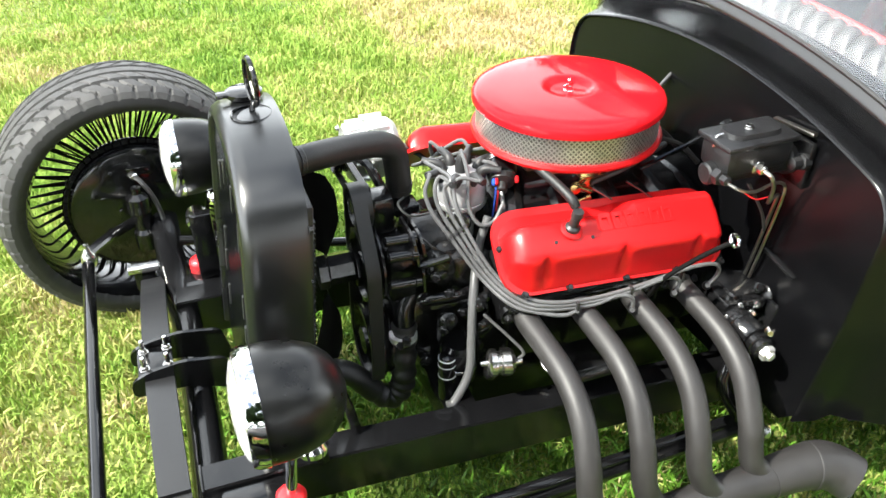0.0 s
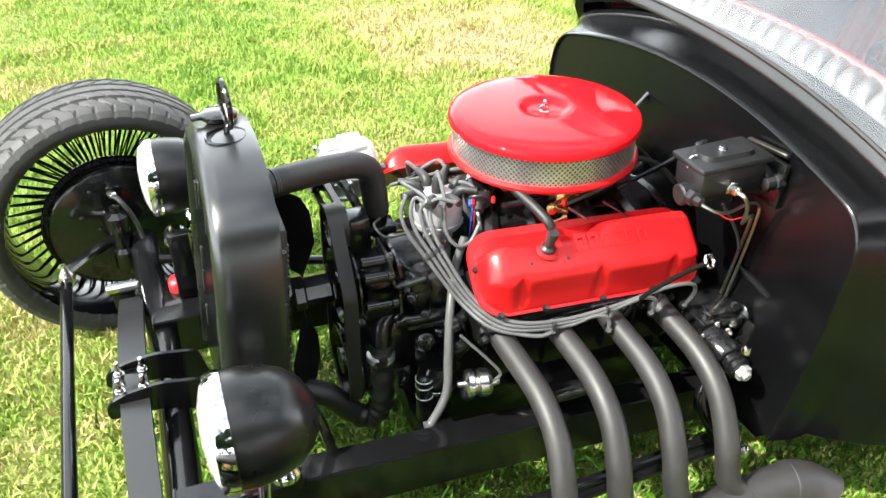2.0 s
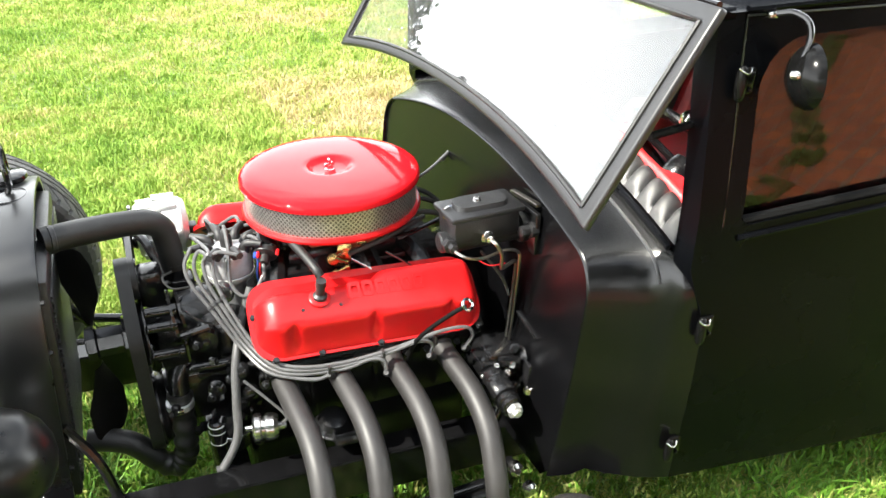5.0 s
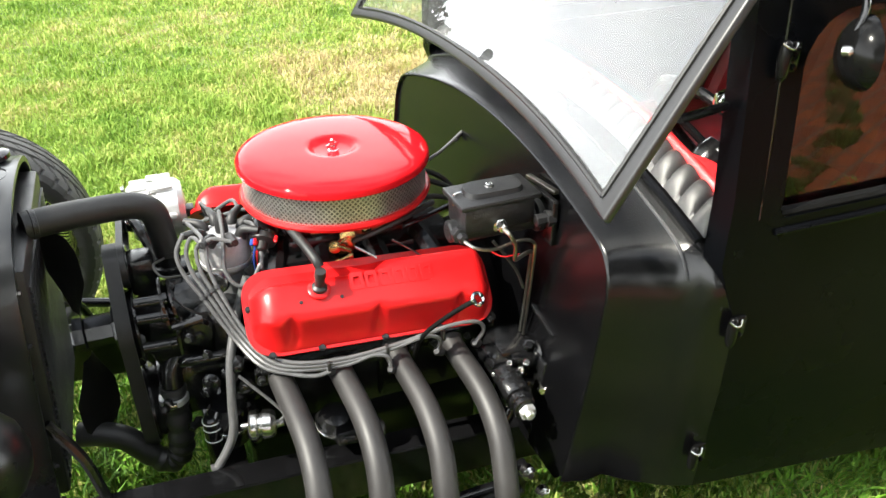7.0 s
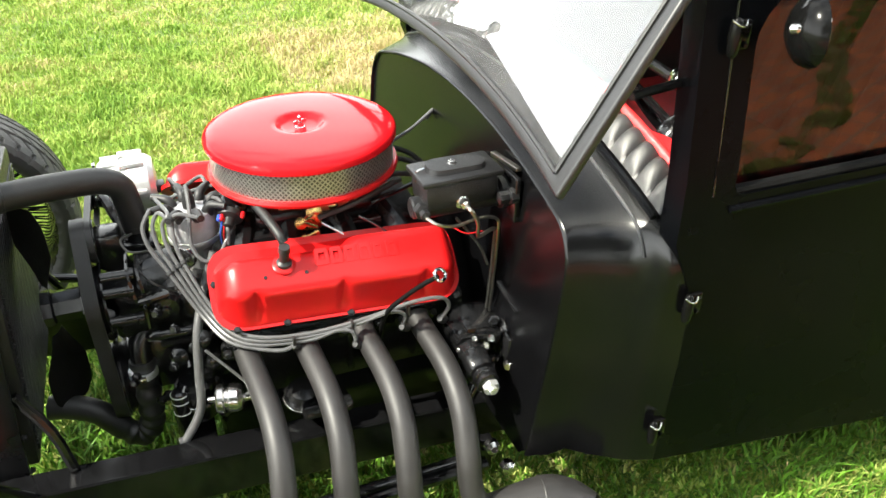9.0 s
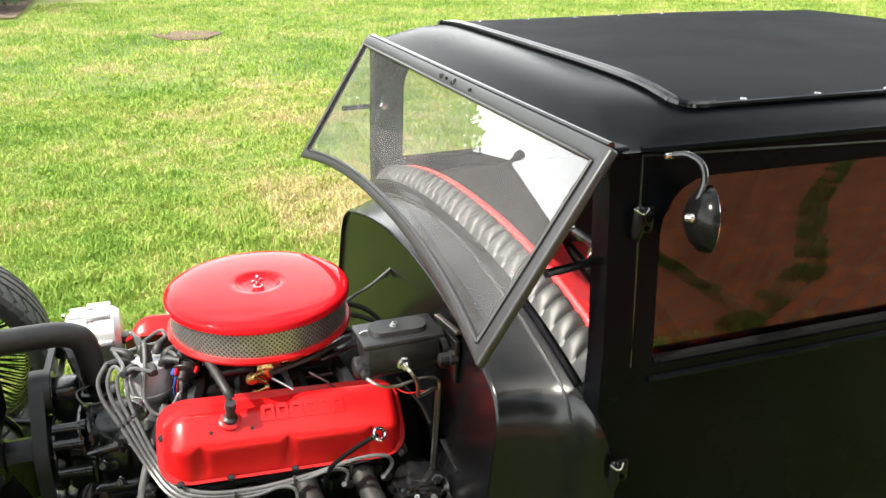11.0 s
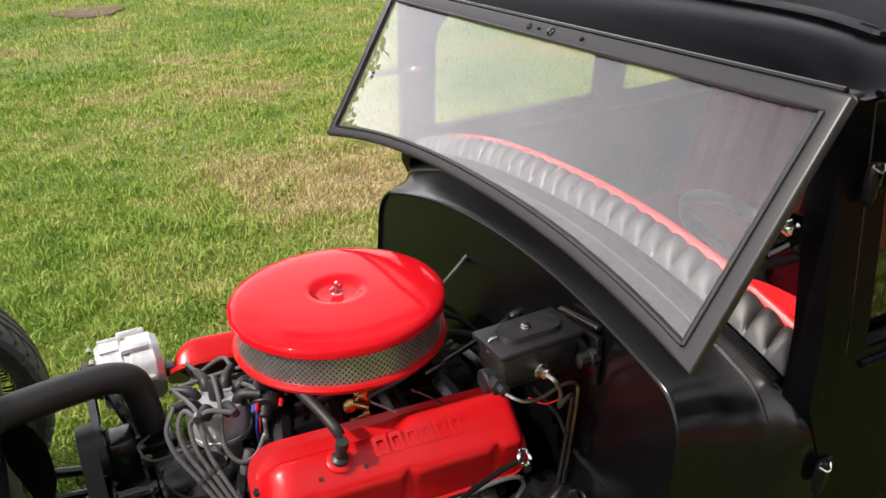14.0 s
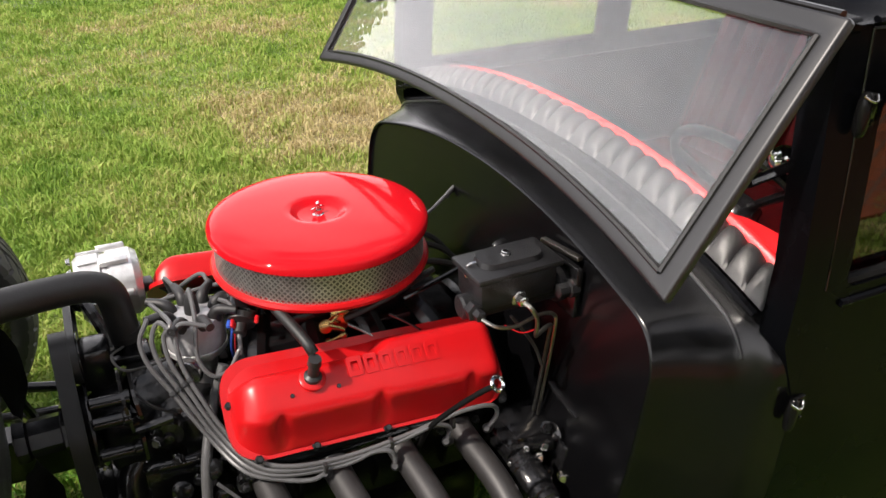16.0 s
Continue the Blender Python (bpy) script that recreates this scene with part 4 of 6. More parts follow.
for k in range(4):
    for s in (-1, 1):
        part("runner", tube([(-0.13 + 0.087 * k, s * 0.03, 0.655), (-0.15 + 0.10 * k, s * 0.09, 0.635), (-0.165 + 0.112 * k, s * 0.14, 0.60)], 0.024, 10, 4), ENGINE, manifold)
bm = bmesh.new()
add_box(bm, (0.0, 0, 0.690), (0.14, 0.13, 0.028), 0.006)
add_box(bm, (0.0, 0, 0.715), (0.12, 0.12, 0.03), 0.01)
add_lathe(bm, (0.0, 0, 0.725), (0, 0, 1), [(0.062, 0), (0.065, 0.006), (0.062, 0.02)], 28)
add_box(bm, (-0.075, 0, 0.70), (0.05, 0.08, 0.045), 0.008)
add_box(bm, (0.075, 0, 0.70), (0.05, 0.08, 0.045), 0.008)
carb = part("carburettor", bm, CARB, car, "brown-grey carburettor with brass linkage")
for i, (p, q) in enumerate((((-0.02, -0.075, 0.735), (-0.03, -0.105, 0.715)), ((-0.03, -0.105, 0.715), (0.0, -0.115, 0.70)), ((0.0, -0.115, 0.70), (-0.035, -0.13, 0.685)), ((-0.035, -0.13, 0.685), (-0.01, -0.14, 0.675)))):
    part("linkage", tube([p, q], 0.005, 8, 1), BRASS, carb, "brass choke linkage")
for p, r in (((-0.02, -0.108, 0.722), 0.019), ((-0.012, -0.118, 0.694), 0.016), ((-0.04, -0.128, 0.682), 0.012), ((0.045, -0.095, 0.715), 0.014), ((0.005, -0.100, 0.735), 0.013)):
    part("cam_plate", lathe(p, (0.1, -1, 0.25), [(r * 0.7, 0), (r, 0.002), (r, 0.006), (r * 0.4, 0.008)], 14), BRASS, carb)
lever = rounded([Vector(p) for p in ((-0.018, -0.020), (0.014, -0.024), (0.020, 0.010), (0.004, 0.022), (-0.016, 0.014))], 0.007, 4)
part("throttle_lever", plate(lever, lambda u, v, w: (-0.015 + u, -0.120 - 0.2 * v - w, 0.678 + v), 0.003), BRASS, carb, smooth=False)
part("float_bowl", box((0.035, -0.080, 0.700), (0.10, 0.040, 0.042), 0.008), CARB, carb)
part("pump_arm", tube([(-0.055, -0.100, 0.712), (-0.02, -0.112, 0.706), (0.015, -0.110, 0.704), (0.04, -0.105, 0.708)], 0.0045, 8, 3), STEEL, carb)
bm = bmesh.new()
add_bolt(bm, (0.030, -0.103, 0.694), (0, -1, 0.3), 0.008, 0.008)
add_bolt(bm, (0.066, -0.102, 0.702), (0, -1, 0.3), 0.006, 0.006)
part("bowl_screw", bm, BRASS, carb)
part("idle_screw", lathe((-0.040, -0.128, 0.647), (1, -0.1, 0.35), [(0.003, 0), (0.007, 0.002), (0.007, 0.010), (0.0035, 0.012), (0.0035, 0.026), (0.0065, 0.028), (0.0065, 0.036), (0.002, 0.038)], 10), BRASS, carb)
part("linkage_spring", tube([(-0.012, -0.124, 0.664), (-0.026, -0.126, 0.672), (-0.028, -0.126, 0.684), (-0.012, -0.126, 0.690)], 0.0022, 6, 4), STEEL, carb)
for x in (0.0, 0.075):
    part("return_rod", tube([(x, -0.125, 0.672), (x + 0.03, -0.135, 0.652), (x + 0.05, -0.145, 0.636)], 0.0025, 6, 3), STEEL, carb)
part("throttle_rod", tube([(-0.005, -0.125, 0.685), (0.07, -0.12, 0.70), (0.17, -0.10, 0.725)], 0.006, 8), WIREB, carb)

# air cleaner
AZ = 0.823
prof = [(0.004, AZ - 0.001), (0.032, AZ - 0.001), (0.038, AZ), (0.045, AZ + 0.006), (0.050, AZ + 0.0078), (0.060, AZ + 0.0078), (0.10, AZ + 0.0071), (0.14, AZ + 0.0058), (0.165, AZ + 0.0042), (0.177, AZ + 0.0020), (0.184, AZ - 0.0015), (0.187, AZ - 0.006), (0.187, AZ - 0.016), (0.185, AZ - 0.018), (0.183, AZ - 0.014), (0.17, AZ - 0.008), (0.004, AZ - 0.010)]
air = part("air_cleaner", lathe((0, 0, 0), (0, 0, 1), prof, 96), REDLID, car, "round red air cleaner with wire mesh filter")
part("filter_element", lathe((0, 0, 0), (0, 0, 1), [(0.172, AZ - 0.013), (0.172, AZ - 0.072), (0.12, AZ - 0.072), (0.12, AZ - 0.013)], 64), PAPER, air, "beige pleated paper filter")
bm = bmesh.new()
nd, nr, z0, z1 = 116, 6, AZ - 0.073, AZ - 0.013
hh = (z1 - z0) / (nr * 2)


def strand(p, q, r=0.0011):
    d = (q - p)
    out = Vector((p.x + q.x, p.y + q.y, 0)).normalized()
    sd = d.normalized().cross(out) * r
    o = out * 0.0011
    vs = [bm.verts.new(v) for v in (p - sd, p + sd, q + sd, q - sd, p - sd + o, p + sd + o, q + sd + o, q - sd + o)]
    for f in ((4, 5, 6, 7), (0, 4, 7, 3), (1, 2, 6, 5)):
        bm.faces.new([vs[k] for k in f])


def mp(i, j):
    a0 = 2 * math.pi * (i / 2) / nd
    return Vector((0.1775 * math.cos(a0), 0.1775 * math.sin(a0), z0 + hh * j))


for j in range(nr * 2):
    for i in range(nd * 2):
        if (i + j) % 2 == 0:
            strand(mp(i, j), mp(i + 1, j + 1))
        else:
            strand(mp(i + 1, j), mp(i, j + 1))
part("filter_mesh", bm, MESH, air, "bright expanded steel mesh", smooth=False)
part("air_cleaner_base", lathe((0, 0, 0), (0, 0, 1), [(0.066, AZ - 0.082), (0.15, AZ - 0.086), (0.178, AZ - 0.084), (0.186, AZ - 0.082), (0.188, AZ - 0.076), (0.185, AZ - 0.071), (0.17, AZ - 0.072), (0.066, AZ - 0.076)], 96), RED, air)
part("stud", lathe((0, 0, AZ - 0.003), (0, 0, 1), [(0.0035, 0), (0.0035, 0.022), (0.002, 0.024)], 10), STEEL, air)
bm = bmesh.new()
add_lathe(bm, (0, 0, AZ - 0.003), (0, 0, 1), [(0.010, 0), (0.010, 0.002), (0.007, 0.003), (0.006, 0.010)], 12)
add_box(bm, (0.008, 0.003, AZ + 0.008), (0.009, 0.0025, 0.009), 0.001, rot=(0, 20, 15))
add_box(bm, (-0.008, -0.003, AZ + 0.008), (0.009, 0.0025, 0.009), 0.001, rot=(0, -20, 15))
part("wing_nut", bm, CHROME, air)


# valve covers
def cover(s):
    o = Vector((0, s * 0.265, 0.530 if s < 0 else 0.540))
    va = Vector((0, -s * 0.745, 0.667))     # from the outer edge towards the inner
    wa = Vector((0, s * 0.667, 0.745))      # out of the cover
    X0, X1 = -0.228, 0.250

    def p3(x, v, w):
        return Vector((x - (0.055 if s > 0 else 0.0), 0, 0)) + o + va * v + wa * w

    def profile(x):
        lump = 0.0
        for c in (-0.152, 0.008, 0.170):
            lump += math.exp(-((x - c - 0.0) / 0.008) ** 2)
        step = 0.5 + 0.5 * math.tanh((x - 0.028) / 0.012)
        rear = min(1.0, max(0.0, (x - X0 - 0.010) / 0.050))
        back = min(1.0, max(0.0, (X1 - 0.010 - x) / 0.034))
        k = math.sqrt(max(0.0, 1 - (1 - rear) ** 2)) * math.sqrt(max(0.0, 1 - (1 - back) ** 2))
        h = 0.056 * k
        d = 0.010 * lump * k
        vi = 0.122 + 0.020 * step
        vo = 0.058 - 0.002 * step
        lat = 1 - 0.42 * ((1 - rear) ** 2 + (1 - back) ** 2)
        return [(0.090 + (v - 0.090) * lat, w) for v, w in [(0.010, 0.001), (0.012, 0.001), (0.0145, 0.004 * k + 0.001), (0.018 + d * 0.5, h * 0.12 + 0.001), (0.030 + d, h * 0.40), (0.048 + d, h * 0.78), (vo - 0.006 + d, h * 0.92), (vo + 0.002 + d * 0.5, h * 0.985), (vo + 0.012, h * 1.0),
                (0.5 * (vo + vi), h * 1.03), (vi - 0.014, h * 1.0), (vi - 0.004, h * 0.97), (vi + 0.003, h * 0.88), (vi + 0.008, h * 0.6), (vi + 0.012, h * 0.1 + 0.001), (0.160, 0.001)]]
    xs = sorted(set([X0 + 0.010 + 0.003 * k for k in range(16)] + [X0 + 0.06 + (X1 - X0 - 0.10) * k / 60 for k in range(61)] + [X1 - 0.040 + 0.003 * k for k in range(11)]))
    rows = [[p3(x, v, w) for v, w in profile(x)] for x in xs]
    vc = part("valve_cover", grid(rows), RED, car, "red enamelled pressed steel valve cover with raised lettering", angle=55)
    ol = rounded([Vector(p) for p in ((X0, 0.007), (X1, 0.007), (X1, 0.170), (X0, 0.170))], 0.060, 8)
    part("cover_flange", plate(ol, lambda u, v, w: p3(u, v, w - 0.006), 0.008), RED, vc, smooth=False)
    for x in (-0.19, -0.10, 0.02, 0.13, 0.235):
        bm = bmesh.new()
        add_bolt(bm, p3(x, 0.010, 0.002), wa, 0.0055, 0.007)
        part("cover_bolt", bm, ENGINE, vc)
    bm = bmesh.new()
    add_bolt(bm, p3(X0 + 0.010, 0.10, 0.002), wa, 0.0055, 0.007)
    part("cover_bolt", bm, ENGINE, vc)
    return vc, p3


nearc, p3 = cover(-1)
farc, q3 = cover(1)
# the engine sits nose-up in its mounts
for ob in (nearc, farc):
    ob.matrix_basis = Matrix.Translation((0, 0.003, 0.608)) @ Matrix.Rotation(radians(4.0), 4, "Y") @ Matrix.Translation((0, 0, -0.600))
# raised maker's plate: six plain raised bars
for k in range(6):
    x = -0.026 + 0.0270 * k
    w = 0.0215 if k else 0.0245
    bm = bmesh.new()
    ol = rounded([Vector(p) for p in ((x - w / 2, 0.094), (x + w / 2, 0.094), (x + w / 2, 0.126), (x - w / 2, 0.126))], 0.004, 3)
    hole = rounded([Vector(p) for p in ((x - w / 4, 0.102), (x + w / 4, 0.102), (x + w / 4, 0.118), (x - w / 4, 0.118))], 0.002, 3)
    add_plate(bm, ol, lambda u, v, w_: p3(u, v, 0.0565 + w_), 0.0026, hole)
    part("raised_bar", bm, RED, nearc, smooth=False)
bpos = p3(-0.096, 0.104, 0.056)
br = part("breather", lathe(bpos, (0, -0.45, 0.9), [(0.020, 0), (0.021, 0.003), (0.016, 0.006)], 24), RED, nearc, "black breather elbow on a rubber grommet")
part("grommet", lathe(bpos + Vector((0, -0.002, 0.004)), (0, -0.25, 0.97), [(0.014, 0), (0.014, 0.006), (0.009, 0.010), (0.009, 0.03), (0.011, 0.032), (0.010, 0.044)], 18), WIREB, br)
part("breather_hose", tube([(-0.094, -0.224, 0.688), (-0.10, -0.215, 0.700), (-0.112, -0.18, 0.712), (-0.13, -0.11, 0.725), (-0.12, -0.05, 0.738), (-0.10, -0.03, 0.745)], 0.009, 12), HOSE, br)
bm = bmesh.new()
add_lathe(bm, p3(-0.132, 0.085, 0.0565), (0, -0.667, 0.745), [(0.004, 0), (0.003, 0.003)], 8)
part("rivet", bm, ENGINE, nearc)
bm = bmesh.new()
add_lathe(bm, p3(-0.058, 0.085, 0.0565), (0, -0.667, 0.745), [(0.004, 0), (0.003, 0.003)], 8)
part("rivet", bm, ENGINE, nearc)

# exhaust headers: four pipes into a collector
ports = [(-0.183, -0.238, 0.502), (-0.077, -0.245, 0.508), (0.037, -0.245, 0.502), (0.151, -0.240, 0.494)]
COL = [(-0.16, -0.540, 0.222), (0.0, -0.543, 0.230), (0.12, -0.546, 0.234), (0.215, -0.549, 0.236)]
# run of one pipe from its port: along the engine, and height; the sweep outwards is common
SWEEP = ((-0.262, 0.0, -0.008), (-0.374, 0.013, -0.033), (-0.450, 0.014, -0.073), (-0.503, 0.006, -0.136), (-0.522, 0.003, -0.180), (-0.534, 0.008, -0.218))
headers = None
for k, (x, y, z) in enumerate(ports):
    pts = [(x, y, z)] + [(x + dx, yy + (0.012 if k == 0 and dz > -0.02 else 0.0), z + dz) for yy, dx, dz in SWEEP]
    pts += [(x + 0.030, -0.543, 0.252), (x + 0.062, -0.546, 0.238), (x + 0.11, -0.547, 0.235)]
    if headers is None:
        headers = part("exhaust_header", tube(COL, lambda t: 0.025 + 0.013 * t, 24, 5), HEADER, car, "dark grey four-pipe exhaust header")
    part("primary_pipe", tube(pts, 0.0226, 20, 6), HEADER, headers)
    ol = rounded([Vector(p) for p in ((x - 0.045, -0.022), (x + 0.045, -0.022), (x + 0.045, 0.022), (x - 0.045, 0.022))], 0.018, 4)
    part("port_flange", plate(ol, lambda u, v, w, y=y, z=z: (u, y + 0.012 - 0.25 * v - w * 0.95, z + v - w * 0.3), 0.010), ENGINE, headers, smooth=False)
    for dx in (-0.034, 0.034):
        bm = bmesh.new()
        add_bolt(bm, (x + dx, y - 0.002, z), (0, -1, -0.1), 0.006, 0.008)
        part("flange_bolt", bm, CAST, headers)
part("collector_cone", tube([(0.19, -0.549, 0.235), (0.235, -0.549, 0.237), (0.265, -0.550, 0.237), (0.295, -0.552, 0.236)], lambda t: 0.038 + 0.0075 * t, 28, 5), HEADER, headers)
tip = [(0.286, -0.551, 0.236), (0.314, -0.556, 0.233), (0.341, -0.570, 0.223), (0.364, -0.594, 0.210)]
cut = Vector((0.38, -0.92, 0.10)).normalized()


def tip_rings(r):
    """Rings along the turned-out tip; the last one lies in the slanted cut."""
    path = smooth_path([Vector(p) for p in tip], 6)
    rings = []
    for k, c in enumerate(path):
        a0 = (path[min(k + 1, len(path) - 1)] - path[max(k - 1, 0)]).normalized()
        u = a0.cross(Vector((0, 0, 1))).normalized()
        v = u.cross(a0)
        ring = []
        for m_ in range(32):
            o = r * (math.cos(2 * math.pi * m_ / 32) * u + math.sin(2 * math.pi * m_ / 32) * v)
            if k == len(path) - 1:
                o = o - a0 * (o.dot(cut) / a0.dot(cut))
            ring.append(c + o)
        rings.append(ring)
    return rings


rows = tip_rings(0.0462) + tip_rings(0.0435)[::-1]
part("exhaust_tip", grid(rows, closed_v=True), HEADER, headers, angle=50)
bm = bmesh.new()
c0, c1 = Vector(tip[0]), Vector(tip[1])
add_lathe(bm, c0, c1 - c0, [(0.0452, -0.002), (0.0466, 0.0), (0.0466, 0.0012), (0.0452, 0.003)], 32)
part("weld_bead", bm, HEADER, headers)

# distributor with leads
D = Vector((-0.232, -0.030, 0))
dist = part("distributor", lathe(D, (0, 0, 1), [(0.025, 0.56), (0.03, 0.62), (0.046, 0.634), (0.050, 0.640), (0.050, 0.648), (0.046, 0.650)], 32), ALLOY, car, "distributor with a clear grey cap and eight leads")
part("distributor_cap", lathe(D, (0, 0, 1), [(0.048, 0.648), (0.050, 0.655), (0.048, 0.690), (0.044, 0.700), (0.02, 0.704), (0.003, 0.704)], 32), GREYPLAST, dist)
towers = []
for k in range(8):
    a0 = 2 * math.pi * k / 8 + 0.2
    t = D + Vector((0.037 * math.cos(a0), 0.037 * math.sin(a0), 0.695))
    towers.append(t)
    rd = Vector((math.cos(a0), math.sin(a0), 0))
    part("lead_boot", tube([t - rd * 0.002 - Vector((0, 0, 0.006)), t + rd * 0.002 + Vector((0, 0, 0.010)), t + rd * 0.012 + Vector((0, 0, 0.019)), t + rd * 0.040 + Vector((0, 0, 0.020))],
                           lambda q: 0.0125 - 0.0055 * q, 12, 4), BOOT, dist)


def boot_end(t):
    return t + (t - D - Vector((0, 0, 0.695))).normalized() * 0.037 + Vector((0, 0, 0.020))


centre_t = D + Vector((0, 0, 0.70))
part("lead_boot", lathe(centre_t, (0, 0, 1), [(0.0125, -0.002), (0.012, 0.016), (0.010, 0.028), (0.0085, 0.038), (0.006, 0.041)], 14), BOOT, dist)
part("vacuum_can", lathe(D + Vector((-0.02, -0.05, 0.632)), (-0.5, -0.8, 0), [(0.01, 0), (0.022, 0.004), (0.024, 0.012), (0.022, 0.02), (0.008, 0.024)], 18), STEEL, dist)
LW = 0.0039
ends = [(-0.10, -0.285, 0.520), (0.012, -0.292, 0.520), (0.105, -0.292, 0.512), (0.185, -0.285, 0.505)]
near_t = sorted(towers, key=lambda t: t.x + 0.6 * t.y)[:4]
for k in range(4):
    t = near_t[k]
    q = k / 3
    pts = [boot_end(t)]
    for p, r in (((-0.306, -0.060, 0.722), (-0.256, -0.090, 0.724)), ((-0.321, -0.078, 0.700), (-0.268, -0.088, 0.706)), ((-0.315, -0.100, 0.668), (-0.270, -0.105, 0.675)),
                 ((-0.290, -0.128, 0.626), (-0.262, -0.128, 0.644)), ((-0.250, -0.185, 0.562), (-0.229, -0.187, 0.574)), ((-0.214, -0.245, 0.534), (-0.196, -0.245, 0.552)),
                 ((-0.165, -0.272, 0.522), (-0.150, -0.272, 0.543))):
        pts.append(Vector(p).lerp(Vector(r), q))
    if k == 0:
        pts += [Vector((-0.125, -0.286, 0.517)), Vector(ends[0])]
    elif k == 1:
        pts += [Vector((-0.07, -0.286, 0.526)), Vector((-0.02, -0.288, 0.535)), Vector((0.008, -0.294, 0.528)), Vector(ends[1]) + Vector((0, -0.005, -0.02))]
    elif k == 2:
        pts += [Vector((-0.07, -0.284, 0.532)), Vector((0.02, -0.286, 0.538)), Vector((0.08, -0.290, 0.552)), Vector((0.11, -0.292, 0.540)), Vector(ends[2])]
    else:
        pts += [Vector((-0.07, -0.282, 0.538)), Vector((0.03, -0.284, 0.544)), Vector((0.13, -0.288, 0.562)), Vector((0.185, -0.292, 0.560)), Vector((0.200, -0.290, 0.535)), Vector(ends[3])]
    part("spark_plug_lead", tube(pts, LW, 8, 6), WIRE, dist, "grey spark plug lead")
    part("plug_boot", lathe(pts[-1], (0.4, 0.5, -0.5), [(0.005, -0.006), (0.0085, 0.0), (0.0085, 0.03), (0.006, 0.034)], 12), BOOT, dist)
for k, t in enumerate([q for q in towers if q not in near_t]):
    s0 = boot_end(t)
    pts = [s0, s0 + Vector((-0.012, 0.03, 0.004)), Vector((-0.28 + 0.02 * k, 0.10, 0.66)), Vector((-0.23 + 0.02 * k, 0.20, 0.60)), Vector((-0.15 + 0.10 * k, 0.29, 0.53))]
    part("spark_plug_lead", tube(pts, LW, 8, 6), WIRE, dist, "grey spark plug lead")
for k in range(4):
    bm = bmesh.new()
    add_lathe(bm, Vector((-0.290, -0.128, 0.626)).lerp(Vector((-0.262, -0.128, 0.644)), k / 3), (0.35, -0.6, -0.6), [(0.0065, -0.003), (0.0065, 0.003)], 10)
    part("lead_clip", bm, WIREB, dist)
for k in range(3):
    bm = bmesh.new()
    add_box(bm, (-0.10 + 0.11 * k, -0.284, 0.530 + 0.006 * k), (0.006, 0.014, 0.022), 0.002)
    part("lead_clip", bm, WIREB, dist)

# ignition coil
cb = Vector((-0.160, -0.060, 0.690))
ca = Vector((0.28, 0.62, 0.35)).normalized()
coil = part("ignition_coil", lathe(cb, ca, [(0.026, 0.0), (0.029, 0.004), (0.029, 0.09), (0.024, 0.096)], 24), GLOSS, car, "black ignition coil with red and blue wires")
part("coil_head", lathe(cb, -ca, [(0.027, 0.0), (0.024, 0.010), (0.012, 0.014), (0.011, 0.03), (0.008, 0.032)], 20), WIREB, coil)
part("coil_band", lathe(cb + ca * 0.03, ca, [(0.0285, 0), (0.0305, 0.001), (0.0305, 0.012), (0.0285, 0.013)], 24), STEEL, coil)
part("coil_lead", tube([cb - ca * 0.03, cb - ca * 0.045 + Vector((0.0, -0.012, -0.015)), (-0.178, -0.108, 0.662), (-0.199, -0.118, 0.636), (-0.226, -0.118, 0.633), (-0.242, -0.100, 0.662), (-0.234, -0.070, 0.715), centre_t + Vector((0, 0, 0.045)), centre_t + Vector((0, 0, 0.03))], LW, 8, 8), WIRE, coil)
for m, dx in ((BLUE, -0.018), (REDPLAST, -0.014)):
    part("terminal", lathe(cb + Vector((dx * 1.2, -0.012, 0.008)), -ca, [(0.003, 0), (0.004, 0.002), (0.004, 0.012), (0.002, 0.014)], 10), m, coil)
    part("small_wire", tube([cb + Vector((dx, -0.016, 0.004)), cb + Vector((dx * 1.5, -0.03, -0.03)), cb + Vector((dx * 1.2, -0.012, -0.075))], 0.0018, 6), m, coil)
part("terminal", lathe(cb + Vector((0.022, -0.02, 0.01)), -ca, [(0.003, 0), (0.004, 0.002), (0.004, 0.012), (0.002, 0.014)], 10), REDPLAST, coil)

# front of the engine: timing cover, water pump, pulleys, belt, fan
bm = bmesh.new()
add_box(bm, (-0.255, -0.01, 0.44), (0.07, 0.24, 0.28), 0.02)
add_box(bm, (-0.285, -0.03, 0.53), (0.06, 0.17, 0.12), 0.02)
add_lathe(bm, (-0.42, -0.03, 0.55), (1, 0, 0), [(0.03, 0), (0.045, 0.02), (0.05, 0.06), (0.07, 0.075), (0.07, 0.14)], 24)
front = part("timing_cover", bm, ENGINE, block, "black timing cover and water pump")
part("pump_housing", box((-0.350, -0.025, 0.525), (0.11, 0.15, 0.13), 0.03), ENGINE, front)
part("pump_foot", box((-0.345, -0.03, 0.40), (0.10, 0.14, 0.14), 0.03), ENGINE, front)
part("idler_bracket", box((-0.39, -0.005, 0.635), (0.05, 0.06, 0.08), 0.012), ENGINE, front)
for y, z, h in ((-0.110, 0.631, 0.060), (-0.130, 0.609, 0.056), (-0.130, 0.546, 0.062), (0.03, 0.61, 0.09)):
    part("stand_off", lathe((-0.412, y, z), (1, 0, -0.04), [(0.007, 0), (0.0105, 0.003), (0.0105, h - 0.012), (0.013, h - 0.010), (0.013, h)], 12), GLOSS, front)
